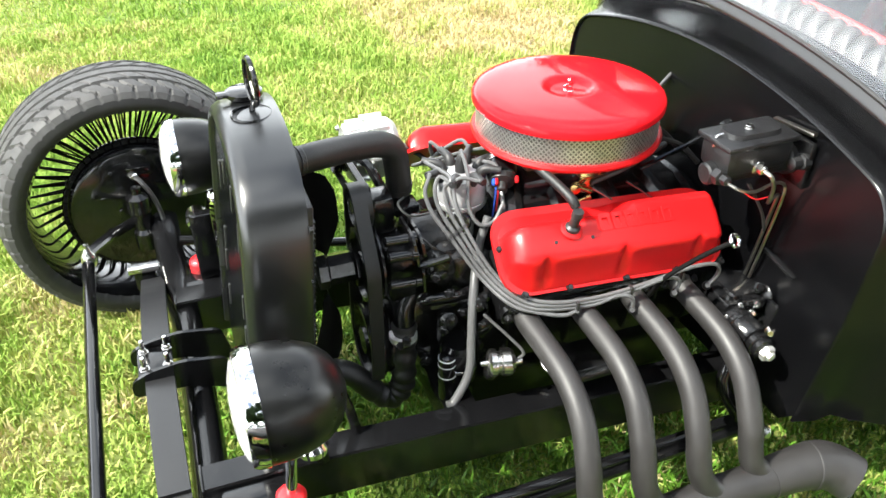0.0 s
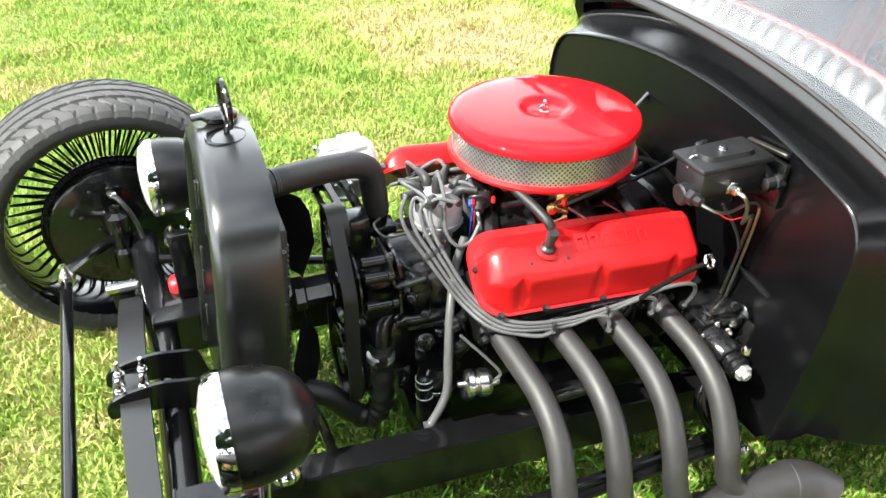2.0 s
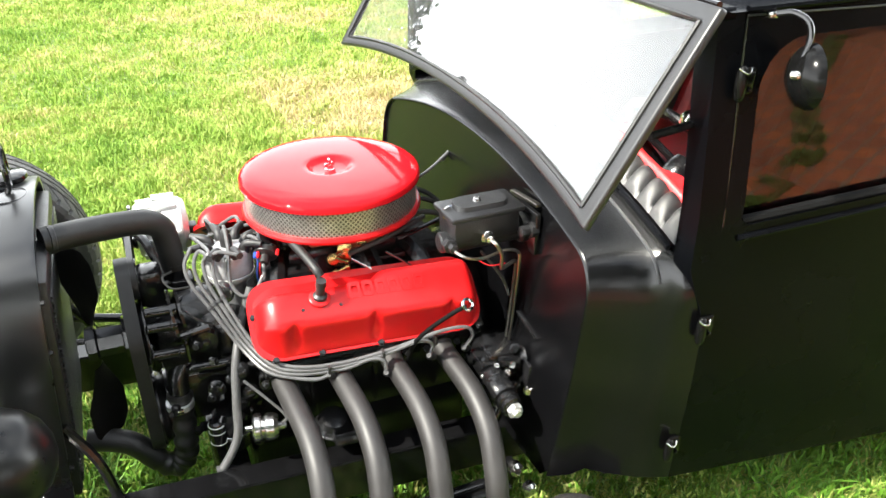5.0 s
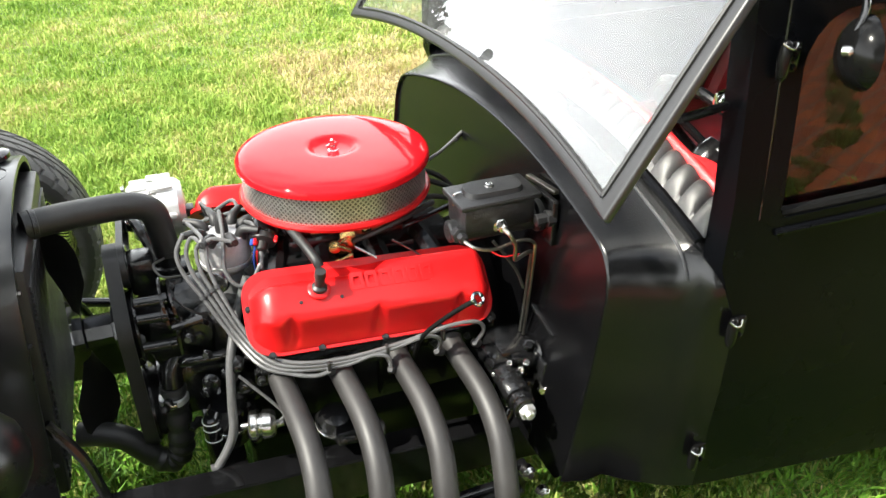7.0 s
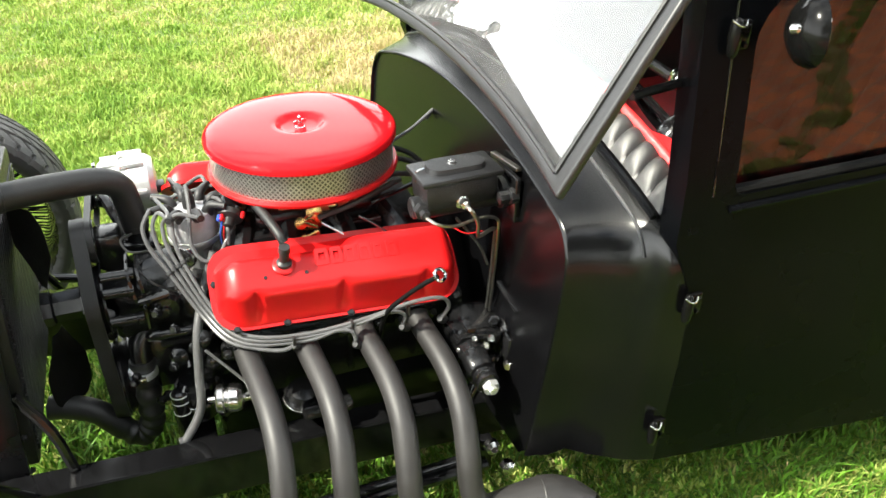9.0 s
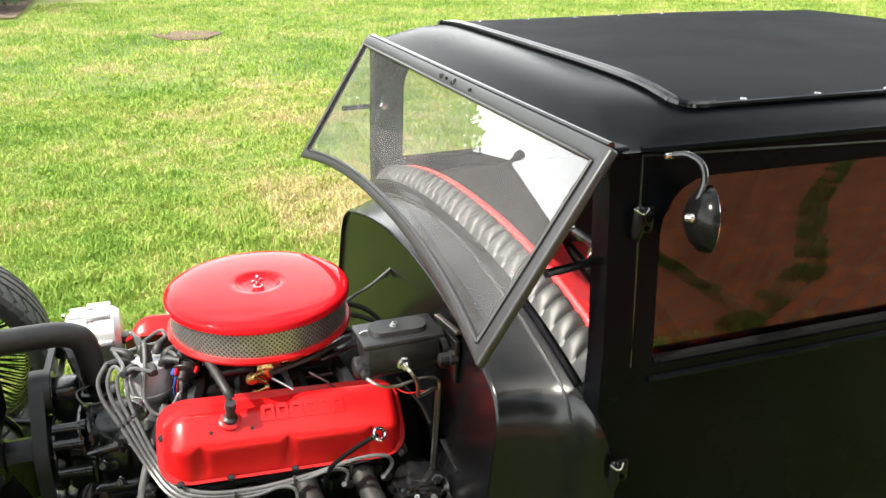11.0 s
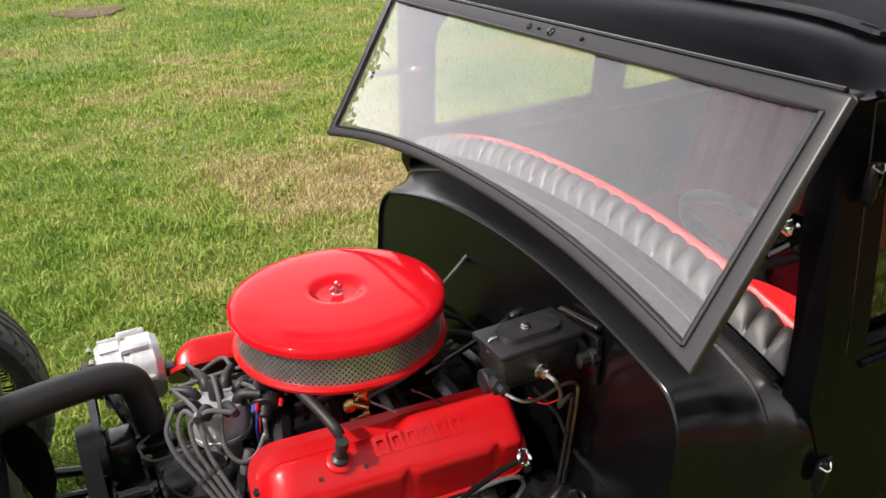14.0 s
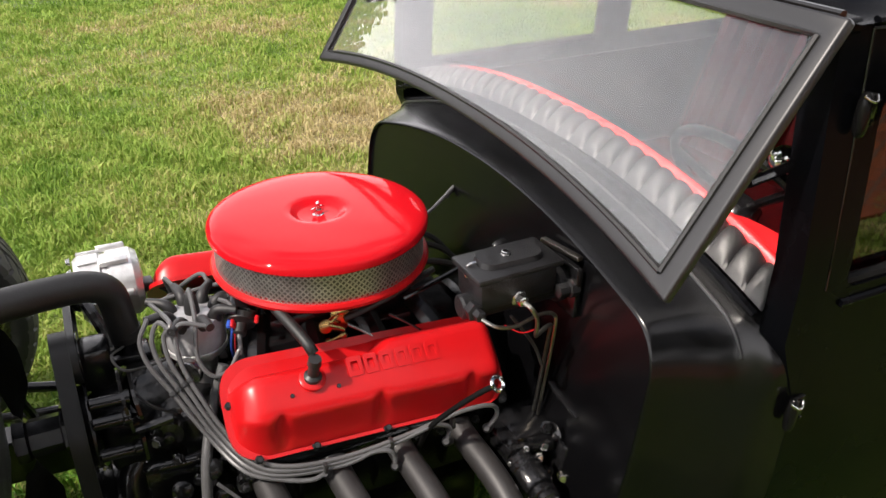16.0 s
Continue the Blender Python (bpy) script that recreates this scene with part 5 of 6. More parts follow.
for x, z0, z1, y0, lean in ((-0.358, 0.578, 0.645, -0.146, 0.006), (-0.342, 0.590, 0.640, -0.138, 0.008), (-0.347, 0.494, 0.572, -0.146, 0.0)):
    ol = rounded([Vector(p) for p in ((y0, z0), (-0.050, z0 - 0.004), (-0.045, z1), (y0 + 0.012, z1))], 0.016, 4)
    part("bracket_plate", plate(ol, lambda u, v, w, x=x, z0=z0, lean=lean: (x + w - lean * (v - z0) / 0.06, u, v), 0.005), GLOSS, front, smooth=False)
part("pump_body", lathe((-0.309, -0.060, 0.556), (0, -1, 0), [(0.026, 0), (0.026, 0.05), (0.030, 0.053), (0.030, 0.072), (0.024, 0.080), (0.010, 0.082), (0.008, 0.090), (0.003, 0.091)], 24), ENGINE, front)
part("water_pipe", tube([(-0.350, -0.142, 0.505), (-0.332, -0.150, 0.511), (-0.274, -0.150, 0.507), (-0.245, -0.135, 0.506)], 0.0105, 12), GLOSS, front)
part("water_pipe", tube([(-0.352, -0.138, 0.583), (-0.330, -0.142, 0.588), (-0.298, -0.140, 0.591)], 0.0075, 10), GLOSS, front)
filt = part("oil_filter", lathe((-0.318, -0.189, 0.400), (0, 0, -1), [(0.008, 0), (0.015, 0.004), (0.017, 0.010), (0.017, 0.11), (0.012, 0.118)], 20), GLOSS, front, "slim black canister with pale rings")
for dz in (0.002, 0.018, 0.045):
    part("ring", lathe((-0.318, -0.189, 0.394 - dz), (0, 0, -1), [(0.0168, 0), (0.0180, 0.0005), (0.0180, 0.002), (0.0168, 0.0025)], 20), ALLOY, filt)
part("mount_bar", tube([(-0.33, -0.125, 0.475), (-0.25, -0.14, 0.48), (-0.21, -0.15, 0.485)], 0.012, 10), ENGINE, front)
for k in range(10):
    random.seed(40 + k)
    c = Vector((-0.30 + 0.11 * random.random(), -0.135 - 0.03 * random.random(), 0.36 + 0.12 * random.random()))
    bm = bmesh.new()
    if k % 2:
        add_lathe(bm, c, (random.random() - 0.3, -1, random.random() - 0.5), [(0.012, 0), (0.016, 0.003), (0.015, 0.03), (0.008, 0.036)], 12)
    else:
        add_box(bm, c, (0.04, 0.03, 0.03), 0.007, rot=(20 * random.random(), 30 * random.random(), 20))
    part("boss", bm, ENGINE, front)


def pulley(name, c, r, w, parent, mat=ENGINE):
    prof = [(0.008, 0), (r * 0.35, 0), (r * 0.38, w * 0.25), (r * 0.84, w * 0.25), (r * 0.9, 0), (r, 0.001), (r, w * 0.12), (r * 0.9, w * 0.32), (r, w * 0.45), (r, w * 0.55), (r * 0.9, w * 0.7), (r, w * 0.88), (r, w), (r * 0.9, w), (r * 0.3, w * 0.8), (0.008, w)]
    return part(name, lathe(c, (1, 0, 0), prof, 36), mat, parent)


PW, PC, PA = (-0.447, -0.045, 0.547), (-0.446, -0.030, 0.343), (-0.445, -0.008, 0.656)
pulley("pump_pulley", PW, 0.074, 0.036, front)
pulley("crank_pulley", PC, 0.082, 0.05, front)
pulley("idler_pulley", PA, 0.040, 0.036, front)
pulley("alternator_pulley", (-0.430, 0.225, 0.640), 0.035, 0.03, front)


def belt(x, circles, w=0.012, t=0.007):
    """A belt round a convex set of pulleys (y, z, r)."""
    pts = []
    for y, z, r in circles:
        pts += [(y + r * math.cos(2 * math.pi * k / 72), z + r * math.sin(2 * math.pi * k / 72)) for k in range(72)]
    pts = sorted(set((round(p[0], 5), round(p[1], 5)) for p in pts))

    def half(ps):
        h = []
        for p in ps:
            while len(h) > 1 and (h[-1][0] - h[-2][0]) * (p[1] - h[-2][1]) - (h[-1][1] - h[-2][1]) * (p[0] - h[-2][0]) <= 0:
                h.pop()
            h.append(p)
        return h[:-1]
    hull = half(pts) + half(pts[::-1])
    cy, cz = sum(p[0] for p in hull) / len(hull), sum(p[1] for p in hull) / len(hull)
    rows = []
    m = len(hull)
    for i, p in enumerate(hull):
        a0, b0 = Vector(hull[i - 1]), Vector(hull[(i + 1) % m])
        d = (b0 - a0).normalized()
        nrm = Vector((d.y, -d.x))
        q = Vector(p) + nrm * t
        rows.append([(x, p[0], p[1]), (x, q.x, q.y), (x + w, q.x, q.y), (x + w, p[0], p[1])])
    return grid(rows, closed_u=True, closed_v=True)


part("fan_belt", belt(-0.449, [(PW[1], PW[2], 0.071), (PC[1], PC[2], 0.079), (PA[1], PA[2], 0.037)], 0.026, 0.008), HOSE, front, "black rubber fan belt")
part("fan_belt", belt(-0.424, [(PA[1], PA[2], 0.036), (0.225, 0.640, 0.034)]), HOSE, front, "black rubber fan belt")
# fan with spacer
bm = bmesh.new()
add_lathe(bm, (-0.530, -0.042, 0.547), (1, 0, 0), [(0.02, 0), (0.036, 0.003), (0.036, 0.02), (0.031, 0.024), (0.031, 0.070), (0.044, 0.073), (0.044, 0.083)], 8)
spacer = part("fan_spacer", bm, GLOSS, front, "black fan spacer")
FC = Vector((-0.517, -0.042, 0.540))
for k in range(2):
    a0 = radians(86 + 180 * k)
    rd = Vector((0, math.cos(a0), math.sin(a0)))
    td = Vector((0, -math.sin(a0), math.cos(a0)))
    ax = Vector((1, 0, 0))
    rows = []
    for i in range(9):
        q = i / 8
        r = 0.045 + 0.168 * q
        half = 0.022 + 0.030 * min(1, q * 2.2) - 0.020 * max(0, (q - 0.85) / 0.15)
        tw = radians(18 + 22 * min(1, q * 2))
        dirv = td * math.cos(tw) + ax * math.sin(tw)
        rows.append([FC + rd * r + dirv * (half * v) + ax * 0.006 * (1 - v * v) for v in (-1, -0.5, 0, 0.5, 1)])
    bm = grid(rows)
    bmesh.ops.solidify(bm, geom=bm.faces[:], thickness=0.0022)
    part("fan_blade", bm, CAST, spacer)

part("sensor_wire", tube([(-0.345, -0.02, 0.662), (-0.365, -0.05, 0.668), (-0.352, -0.075, 0.655), (-0.315, -0.07, 0.648), (-0.28, -0.05, 0.640)], 0.0022, 6), WIREB, front)
part("sensor_wire", tube([(-0.33, -0.03, 0.610), (-0.345, -0.085, 0.625), (-0.325, -0.12, 0.610), (-0.29, -0.12, 0.580)], 0.0022, 6), WIREB, front)
for p in ((-0.355, -0.115, 0.590), (-0.325, -0.150, 0.560), (-0.300, -0.155, 0.520), (-0.345, -0.130, 0.500), (-0.275, -0.160, 0.470), (-0.315, -0.165, 0.440)):
    bm = bmesh.new()
    add_bolt(bm, p, (-0.5, -0.8, 0.3), 0.008, 0.010)
    part("pump_bolt", bm, GLOSS, front)
for p, ax in (((-0.300, -0.150, 0.455), (-0.3, -0.9, 0.2)), ((-0.255, -0.175, 0.50), (-0.2, -0.8, 0.5)), ((-0.245, -0.185, 0.455), (0.1, -1, 0.1))):
    part("boss", lathe(p, ax, [(0.014, -0.02), (0.018, 0.0), (0.018, 0.014), (0.012, 0.018), (0.006, 0.020)], 14), ENGINE, front)

rng = random.Random(71)
for k in range(12):
    c = Vector((rng.uniform(-0.40, -0.22), rng.uniform(-0.165, -0.115), rng.uniform(0.345, 0.62)))
    bm = bmesh.new()
    add_bolt(bm, c, (rng.uniform(-0.6, 0.2), -1, rng.uniform(-0.1, 0.6)), rng.uniform(0.005, 0.009), 0.010)
    part("housing_bolt", bm, GLOSS, front)

# radiator hoses
th = part("top_hose", tube([(-0.556, -0.055, 0.792), (-0.50, -0.035, 0.788), (-0.43, -0.002, 0.775), (-0.380, 0.016, 0.764), (-0.350, 0.026, 0.742), (-0.341, 0.030, 0.70), (-0.337, 0.034, 0.645)], 0.0252, 20, 6), HOSE, car, "black rubber radiator top hose")
for c, ax in (((-0.540, -0.05, 0.791), (1, 0.3, -0.1)), ((-0.337, 0.034, 0.66), (0, 0, 1))):
    part("hose_clamp", lathe(c, ax, [(0.0255, -0.005), (0.0265, -0.004), (0.0265, 0.004), (0.0255, 0.005)], 24), CAST, th)
bm = bmesh.new()
add_tube(bm, [(-0.337, 0.034, 0.65), (-0.335, 0.034, 0.61), (-0.31, 0.02, 0.585), (-0.28, 0.0, 0.58)], 0.022, 14, 5)
add_box(bm, (-0.337, 0.034, 0.612), (0.07, 0.05, 0.018), 0.006)
part("thermostat_housing", bm, ENGINE, front)


def ribbed(t):
    return 0.0245 + 0.0022 * math.sin(t * 2 * math.pi * 13) if t < 0.62 else 0.0245


lh = part("bottom_hose", tube([(-0.376, -0.100, 0.425), (-0.378, -0.102, 0.37), (-0.381, -0.104, 0.30), (-0.388, -0.103, 0.258), (-0.412, -0.100, 0.235), (-0.445, -0.092, 0.258), (-0.485, -0.082, 0.305), (-0.53, -0.070, 0.322), (-0.57, -0.062, 0.326)], ribbed, 18, 14), HOSE, car, "ribbed black radiator bottom hose")
part("hose_clamp", lathe((-0.379, -0.101, 0.395), (0, 0, 1), [(0.0268, -0.007), (0.0285, -0.006), (0.0285, 0.006), (0.0268, 0.007)], 24), ALLOY, lh, "bright steel hose clamp")
part("clamp_screw", box((-0.385, -0.131, 0.397), (0.022, 0.010, 0.010), 0.002), STEEL, lh)
part("pump_inlet", tube([(-0.376, -0.100, 0.415), (-0.372, -0.09, 0.46), (-0.34, -0.07, 0.50)], 0.022, 14, 4), ENGINE, front)

# alternator on the far side
alt = part("alternator", lathe((-0.40, 0.225, 0.645), (1, 0, 0), [(0.02, 0), (0.055, 0.002), (0.064, 0.012), (0.064, 0.045), (0.060, 0.048), (0.060, 0.058), (0.064, 0.061), (0.064, 0.10), (0.055, 0.112), (0.02, 0.116)], 32), ALLOY, car, "cast aluminium alternator")
for k in range(10):
    a0 = 2 * math.pi * k / 10
    part("alternator_rib", box((-0.40 + 0.03, 0.225 + 0.066 * math.cos(a0), 0.645 + 0.066 * math.sin(a0)), (0.04, 0.006, 0.008), 0.002, rot=(math.degrees(a0), 0, 0)), ALLOY, alt)
part("alternator_plug", box((-0.280, 0.19, 0.65), (0.02, 0.03, 0.02), 0.004), WIREB, alt)
part("alternator_wire", tube([(-0.275, 0.19, 0.65), (-0.25, 0.16, 0.645), (-0.22, 0.13, 0.61)], 0.005, 8), WIREB, alt)
part("alternator_bracket", tube([(-0.40, 0.16, 0.675), (-0.385, 0.09, 0.685), (-0.36, 0.04, 0.63)], 0.010, 8), ENGINE, alt)
for k in range(3):
    a0 = radians(60 + 55 * k)
    bm = bmesh.new()
    add_bolt(bm, (-0.402, 0.225 + 0.055 * math.cos(a0), 0.645 + 0.055 * math.sin(a0)), (-1, 0, 0), 0.006, 0.006)
    part("through_bolt", bm, STEEL, alt)
    bm = bmesh.new()
    add_box(bm, (-0.33, 0.225 + 0.068 * math.cos(a0), 0.645 + 0.068 * math.sin(a0)), (0.05, 0.014, 0.012), 0.003, rot=(math.degrees(a0), 0, 0))
    part("alternator_lug", bm, ALLOY, alt)

# near side details: dipstick tubes, fuel pump, sender, filter, wires
part("dipstick_tube", tube([(-0.205, -0.105, 0.640), (-0.232, -0.125, 0.585), (-0.262, -0.178, 0.520), (-0.275, -0.205, 0.44), (-0.285, -0.222, 0.37), (-0.320, -0.236, 0.318), (-0.335, -0.238, 0.314)], 0.0085, 12), WIRE, block, "grey breather drain tube")
sd = part("oil_sender", lathe((-0.254, -0.240, 0.400), (1, -0.20, -0.02), [(0.005, -0.014), (0.007, -0.001), (0.022, 0.001), (0.027, 0.005), (0.027, 0.015), (0.021, 0.018), (0.021, 0.024), (0.027, 0.027), (0.027, 0.042), (0.021, 0.050), (0.009, 0.053), (0.007, 0.066)], 28), STEEL, block, "bright zinc oil pressure sender")
part("sender_wire", tube([(-0.20, -0.253, 0.403), (-0.188, -0.255, 0.42), (-0.21, -0.24, 0.45), (-0.255, -0.215, 0.50)], 0.003, 6), WIRE, sd)
part("sender_mount", tube([(-0.245, -0.24, 0.39), (-0.24, -0.22, 0.35), (-0.22, -0.17, 0.34)], 0.013, 10), ENGINE, sd)
of = part("oil_filter", lathe((-0.285, -0.165, 0.315), (0, -0.05, 1), [(0.02, 0), (0.036, 0.003), (0.038, 0.012), (0.038, 0.085), (0.030, 0.095)], 28), GLOSS, block, "gloss black oil filter")
part("filter_band", lathe((-0.285, -0.167, 0.350), (0, -0.05, 1), [(0.0382, 0), (0.0392, 0.001), (0.0392, 0.008), (0.0382, 0.009)], 28), STEEL, of)
bm = bmesh.new()
add_lathe(bm, (-0.09, -0.215, 0.325), (0.1, -0.3, 1), [(0.02, 0), (0.035, 0.002), (0.037, 0.012), (0.030, 0.02), (0.034, 0.026), (0.028, 0.04), (0.012, 0.046)], 24)
fp = part("fuel_pump", bm, ENGINE, block, "black mechanical fuel pump")
part("pump_clip", lathe((-0.09, -0.219, 0.334), (0.1, -0.3, 1), [(0.0375, 0), (0.0385, 0.001), (0.0385, 0.004), (0.0375, 0.005)], 24), STEEL, fp)
dp = part("dipstick", tube([(0.155, -0.354, 0.655), (0.135, -0.340, 0.636), (0.10, -0.315, 0.595), (0.075, -0.29, 0.55), (0.07, -0.25, 0.47)], 0.0045, 10), SEAL, block, "dipstick with a bright loop handle")
bm = bmesh.new()
rc_ = Vector((0.158, -0.357, 0.660))
ux, uy, uz = basis((0.3, -0.7, 0.6))
add_tube(bm, [rc_ + 0.011 * (math.cos(2 * math.pi * k / 20) * ux + math.sin(2 * math.pi * k / 20) * uy) for k in range(21)], 0.0035, 8, 1, cap=False)
part("dipstick_loop", bm, CHROME, dp)
part("brake_cable", tube([(0.30, 0.115, 0.745), (0.31, 0.118, 0.755), (0.318, 0.118, 0.765)], 0.004, 6), WIREB, car)
part("throttle_cable", tube([(0.17, -0.015, 0.745), (0.20, 0.05, 0.735), (0.26, 0.09, 0.742), (0.318, 0.119, 0.765)], 0.0035, 8), WIRE, carb)
part("kickdown_rod", tube([(0.10, -0.13, 0.70), (0.20, -0.122, 0.725), (0.285, -0.116, 0.752)], 0.005, 8), GLOSS, carb)
part("rod_end", lathe((0.28, -0.117, 0.750), (1, 0.05, 0.3), [(0.007, 0), (0.009, 0.004), (0.009, 0.02), (0.006, 0.025)], 10), ENGINE, carb)
for y in (-0.06, 0.02, 0.08):
    part("vacuum_line", tube([(0.10, y, 0.69), (0.18, y + 0.03, 0.70), (0.25, y + 0.02, 0.68), (0.29, y, 0.64)], 0.006, 8), WIREB, carb)
part("bell_housing", lathe((0.26, 0, 0.42), (1, 0, 0), [(0.05, 0), (0.18, 0.0), (0.19, 0.01), (0.17, 0.04), (0.10, 0.05)], 36), ENGINE, block)

# master cylinder on its bracket
mcr = (0, 0, 2)
mc = part("master_cylinder", box((0.222, -0.262, 0.780), (0.138, 0.078, 0.052), 0.010, rot=mcr, taper=1.03), CAST, car, "cast black brake master cylinder")
part("reservoir_lid", box((0.222, -0.262, 0.811), (0.156, 0.090, 0.012), 0.005, rot=mcr), CAST, mc)
ol = rounded([Vector(p) for p in ((-0.056, -0.028), (0.056, -0.028), (0.056, 0.028), (-0.056, 0.028))], 0.027, 7)
part("lid_dome", plate(ol, lambda u, v, w: (0.222 + u * (1 - w * 5), -0.262 + v * (1 - w * 8), 0.816 + w), 0.010), CAST, mc)
bm = bmesh.new()
add_bolt(bm, (0.216, -0.264, 0.825), (0, 0, 1), 0.007, 0.006)
part("lid_bolt", bm, STEEL, mc)
part("lid_bail", tube([(0.150, -0.262, 0.800), (0.152, -0.262, 0.819), (0.165, -0.262, 0.8215)], 0.003, 6, 3), STEEL, mc)
part("cylinder_bore", lathe((0.135, -0.268, 0.752), (1, 0, 0), [(0.016, 0), (0.020, 0.003), (0.020, 0.02), (0.023, 0.022), (0.023, 0.165), (0.03, 0.17), (0.03, 0.185)], 24), CAST, mc)
for x, z in ((0.148, 0.757), (0.222, 0.765)):
    bm = bmesh.new()
    add_lathe(bm, (x, -0.285, z), (0, -1, 0.05), [(0.014, 0), (0.015, 0.004), (0.015, 0.016), (0.009, 0.018), (0.009, 0.032), (0.005, 0.034)], 6)
    part("union_nut", bm, STEEL if x > 0.2 else CAST, mc, "bright brake union nut")
part("brake_line", tube([(0.148, -0.318, 0.756), (0.165, -0.335, 0.748), (0.20, -0.332, 0.738), (0.25, -0.318, 0.737), (0.287, -0.306, 0.720), (0.291, -0.306, 0.690), (0.292, -0.29, 0.58), (0.293, -0.275, 0.49)], 0.0031, 8), PIPE, mc, "bare steel brake line")
part("brake_line", tube([(0.222, -0.318, 0.766), (0.228, -0.332, 0.760), (0.240, -0.330, 0.735), (0.243, -0.324, 0.705), (0.252, -0.316, 0.698), (0.287, -0.298, 0.695), (0.291, -0.29, 0.66), (0.292, -0.268, 0.52), (0.293, -0.262, 0.49)], 0.0038, 8), PIPE, mc, "bare steel brake line")
part("small_wire", tube([(0.21, -0.30, 0.735), (0.235, -0.30, 0.70), (0.26, -0.30, 0.66), (0.275, -0.30, 0.62)], 0.003, 6), WIREB, mc)
part("small_wire", tube([(0.20, -0.30, 0.72), (0.225, -0.31, 0.705), (0.26, -0.305, 0.70)], 0.0012, 6), REDPLAST, mc)
part("mount_bar", box((0.322, -0.260, 0.809), (0.012, 0.095, 0.008), 0.002, rot=(-4, 0, 6)), PIPE, mc)
part("mount_plate", box((0.322, -0.268, 0.755), (0.012, 0.10, 0.09), 0.003), ENGINE, mc)
for y, z in ((-0.305, 0.762), (-0.232, 0.762)):
    bm = bmesh.new()
    add_lathe(bm, (0.288, y, z), (1, 0, 0), [(0.008, 0), (0.012, 0.002), (0.012, 0.02), (0.016, 0.022), (0.016, 0.036)], 8)
    part("mount_nut", bm, CAST, mc)
part("firewall_bracket", box((0.309, -0.325, 0.553), (0.012, 0.085, 0.008), 0.002, rot=(12, 0, 3)), ENGINE, car)

# steering box low on the firewall
bm = bmesh.new()
add_box(bm, (0.262, -0.270, 0.452), (0.095, 0.09, 0.080), 0.016, rot=(5, 8, 6))
add_box(bm, (0.226, -0.296, 0.470), (0.060, 0.060, 0.030), 0.009, rot=(12, 10, 12))
add_lathe(bm, (0.221, -0.262, 0.448), (0.07, -1, -0.09), [(0.018, 0), (0.030, 0.004), (0.031, 0.020), (0.031, 0.078), (0.034, 0.081), (0.034, 0.088), (0.031, 0.090), (0.031, 0.122), (0.027, 0.128), (0.021, 0.130), (0.021, 0.134), (0.025, 0.137), (0.025, 0.143), (0.020, 0.146), (0.020, 0.150), (0.023, 0.152), (0.023, 0.157), (0.016, 0.160)], 24)
sb = part("steering_box", bm, ENGINE, car, "gloss black steering box with bright studs")
part("output_nut", lathe((0.2325, -0.421, 0.4335), (0.07, -1, -0.09), [(0.012, 0), (0.0165, 0.001), (0.0165, 0.011), (0.014, 0.013), (0.009, 0.013), (0.009, 0.019), (0.006, 0.020)], 6), ALLOY, sb)
part("bearing_cap", lathe((0.320, -0.318, 0.468), (0.08, 0.35, 1), [(0.024, -0.010), (0.027, 0.0), (0.026, 0.010), (0.019, 0.024), (0.006, 0.038), (0.002, 0.039)], 20), ENGINE, sb)
part("clamp_block", box((0.270, -0.318, 0.468), (0.050, 0.026, 0.022), 0.004, rot=(10, 12, -12)), ENGINE, sb)
part("flange", box((0.312, -0.325, 0.428), (0.030, 0.062, 0.10), 0.008, rot=(6, 0, 0)), ENGINE, sb)
for p, ax, r, l, m in (((0.274, -0.329, 0.467), (-0.2, -0.8, 0.6), 0.0065, 0.010, STEEL), ((0.260, -0.336, 0.457), (-0.3, -0.9, 0.3), 0.0055, 0.012, STEEL), ((0.302, -0.355, 0.411), (-0.5, -0.8, 0.2), 0.0085, 0.012, STEEL),
                       ((0.322, -0.362, 0.391), (-0.3, -0.9, 0.1), 0.0080, 0.010, STEEL), ((0.288, -0.312, 0.490), (-0.3, -0.7, 0.6), 0.009, 0.012, GLOSS), ((0.240, -0.326, 0.470), (-0.3, -0.7, 0.6), 0.0045, 0.006, STEEL),
                       ((0.203, -0.336, 0.460), (-0.6, -0.6, 0.5), 0.0035, 0.004, STEEL), ((0.215, -0.312, 0.482), (-0.3, -0.6, 0.7), 0.0045, 0.006, GLOSS)):
    bm = bmesh.new()
    add_bolt(bm, p, ax, r, l)
    part("box_bolt", bm, m, sb)
part("steering_shaft", tube([(0.27, -0.35, 0.44), (0.20, -0.37, 0.33), (0.23, -0.40, 0.25)], 0.014, 12, 4), GLOSS, sb)
part("pitman_arm", box((0.235, -0.40, 0.235), (0.03, 0.02, 0.09), 0.006), GLOSS, sb)
part("drag_link", tube([(0.235, -0.415, 0.215), (-0.2, -0.44, 0.235), (-0.75, -0.50, 0.30)], 0.011, 10, 4), GLOSS, sb)
for p in ((0.235, -0.425, 0.285), (0.27, -0.43, 0.22)):
    part("link_end", lathe(p, (0, -1, 0.2), [(0.010, 0), (0.015, 0.004), (0.015, 0.02), (0.007, 0.026)], 12), STEEL, sb)
part("engine_mount", box((-0.05, -0.245, 0.33), (0.10, 0.10, 0.03), 0.008, rot=(-25, 0, 0)), ENGINE, block)
part("engine_mount", box((-0.05, 0.245, 0.33), (0.10, 0.10, 0.03), 0.008, rot=(25, 0, 0)), ENGINE, block)

# ---- the grounds ----
def grass_material(name, k=1.0):
    m = bpy.data.materials.new(name)
    m.use_nodes = True
    nt = m.node_tree
    b = nt.nodes["Principled BSDF"]
    L = nt.links.new
    tc = nt.nodes.new("ShaderNodeTexCoord")
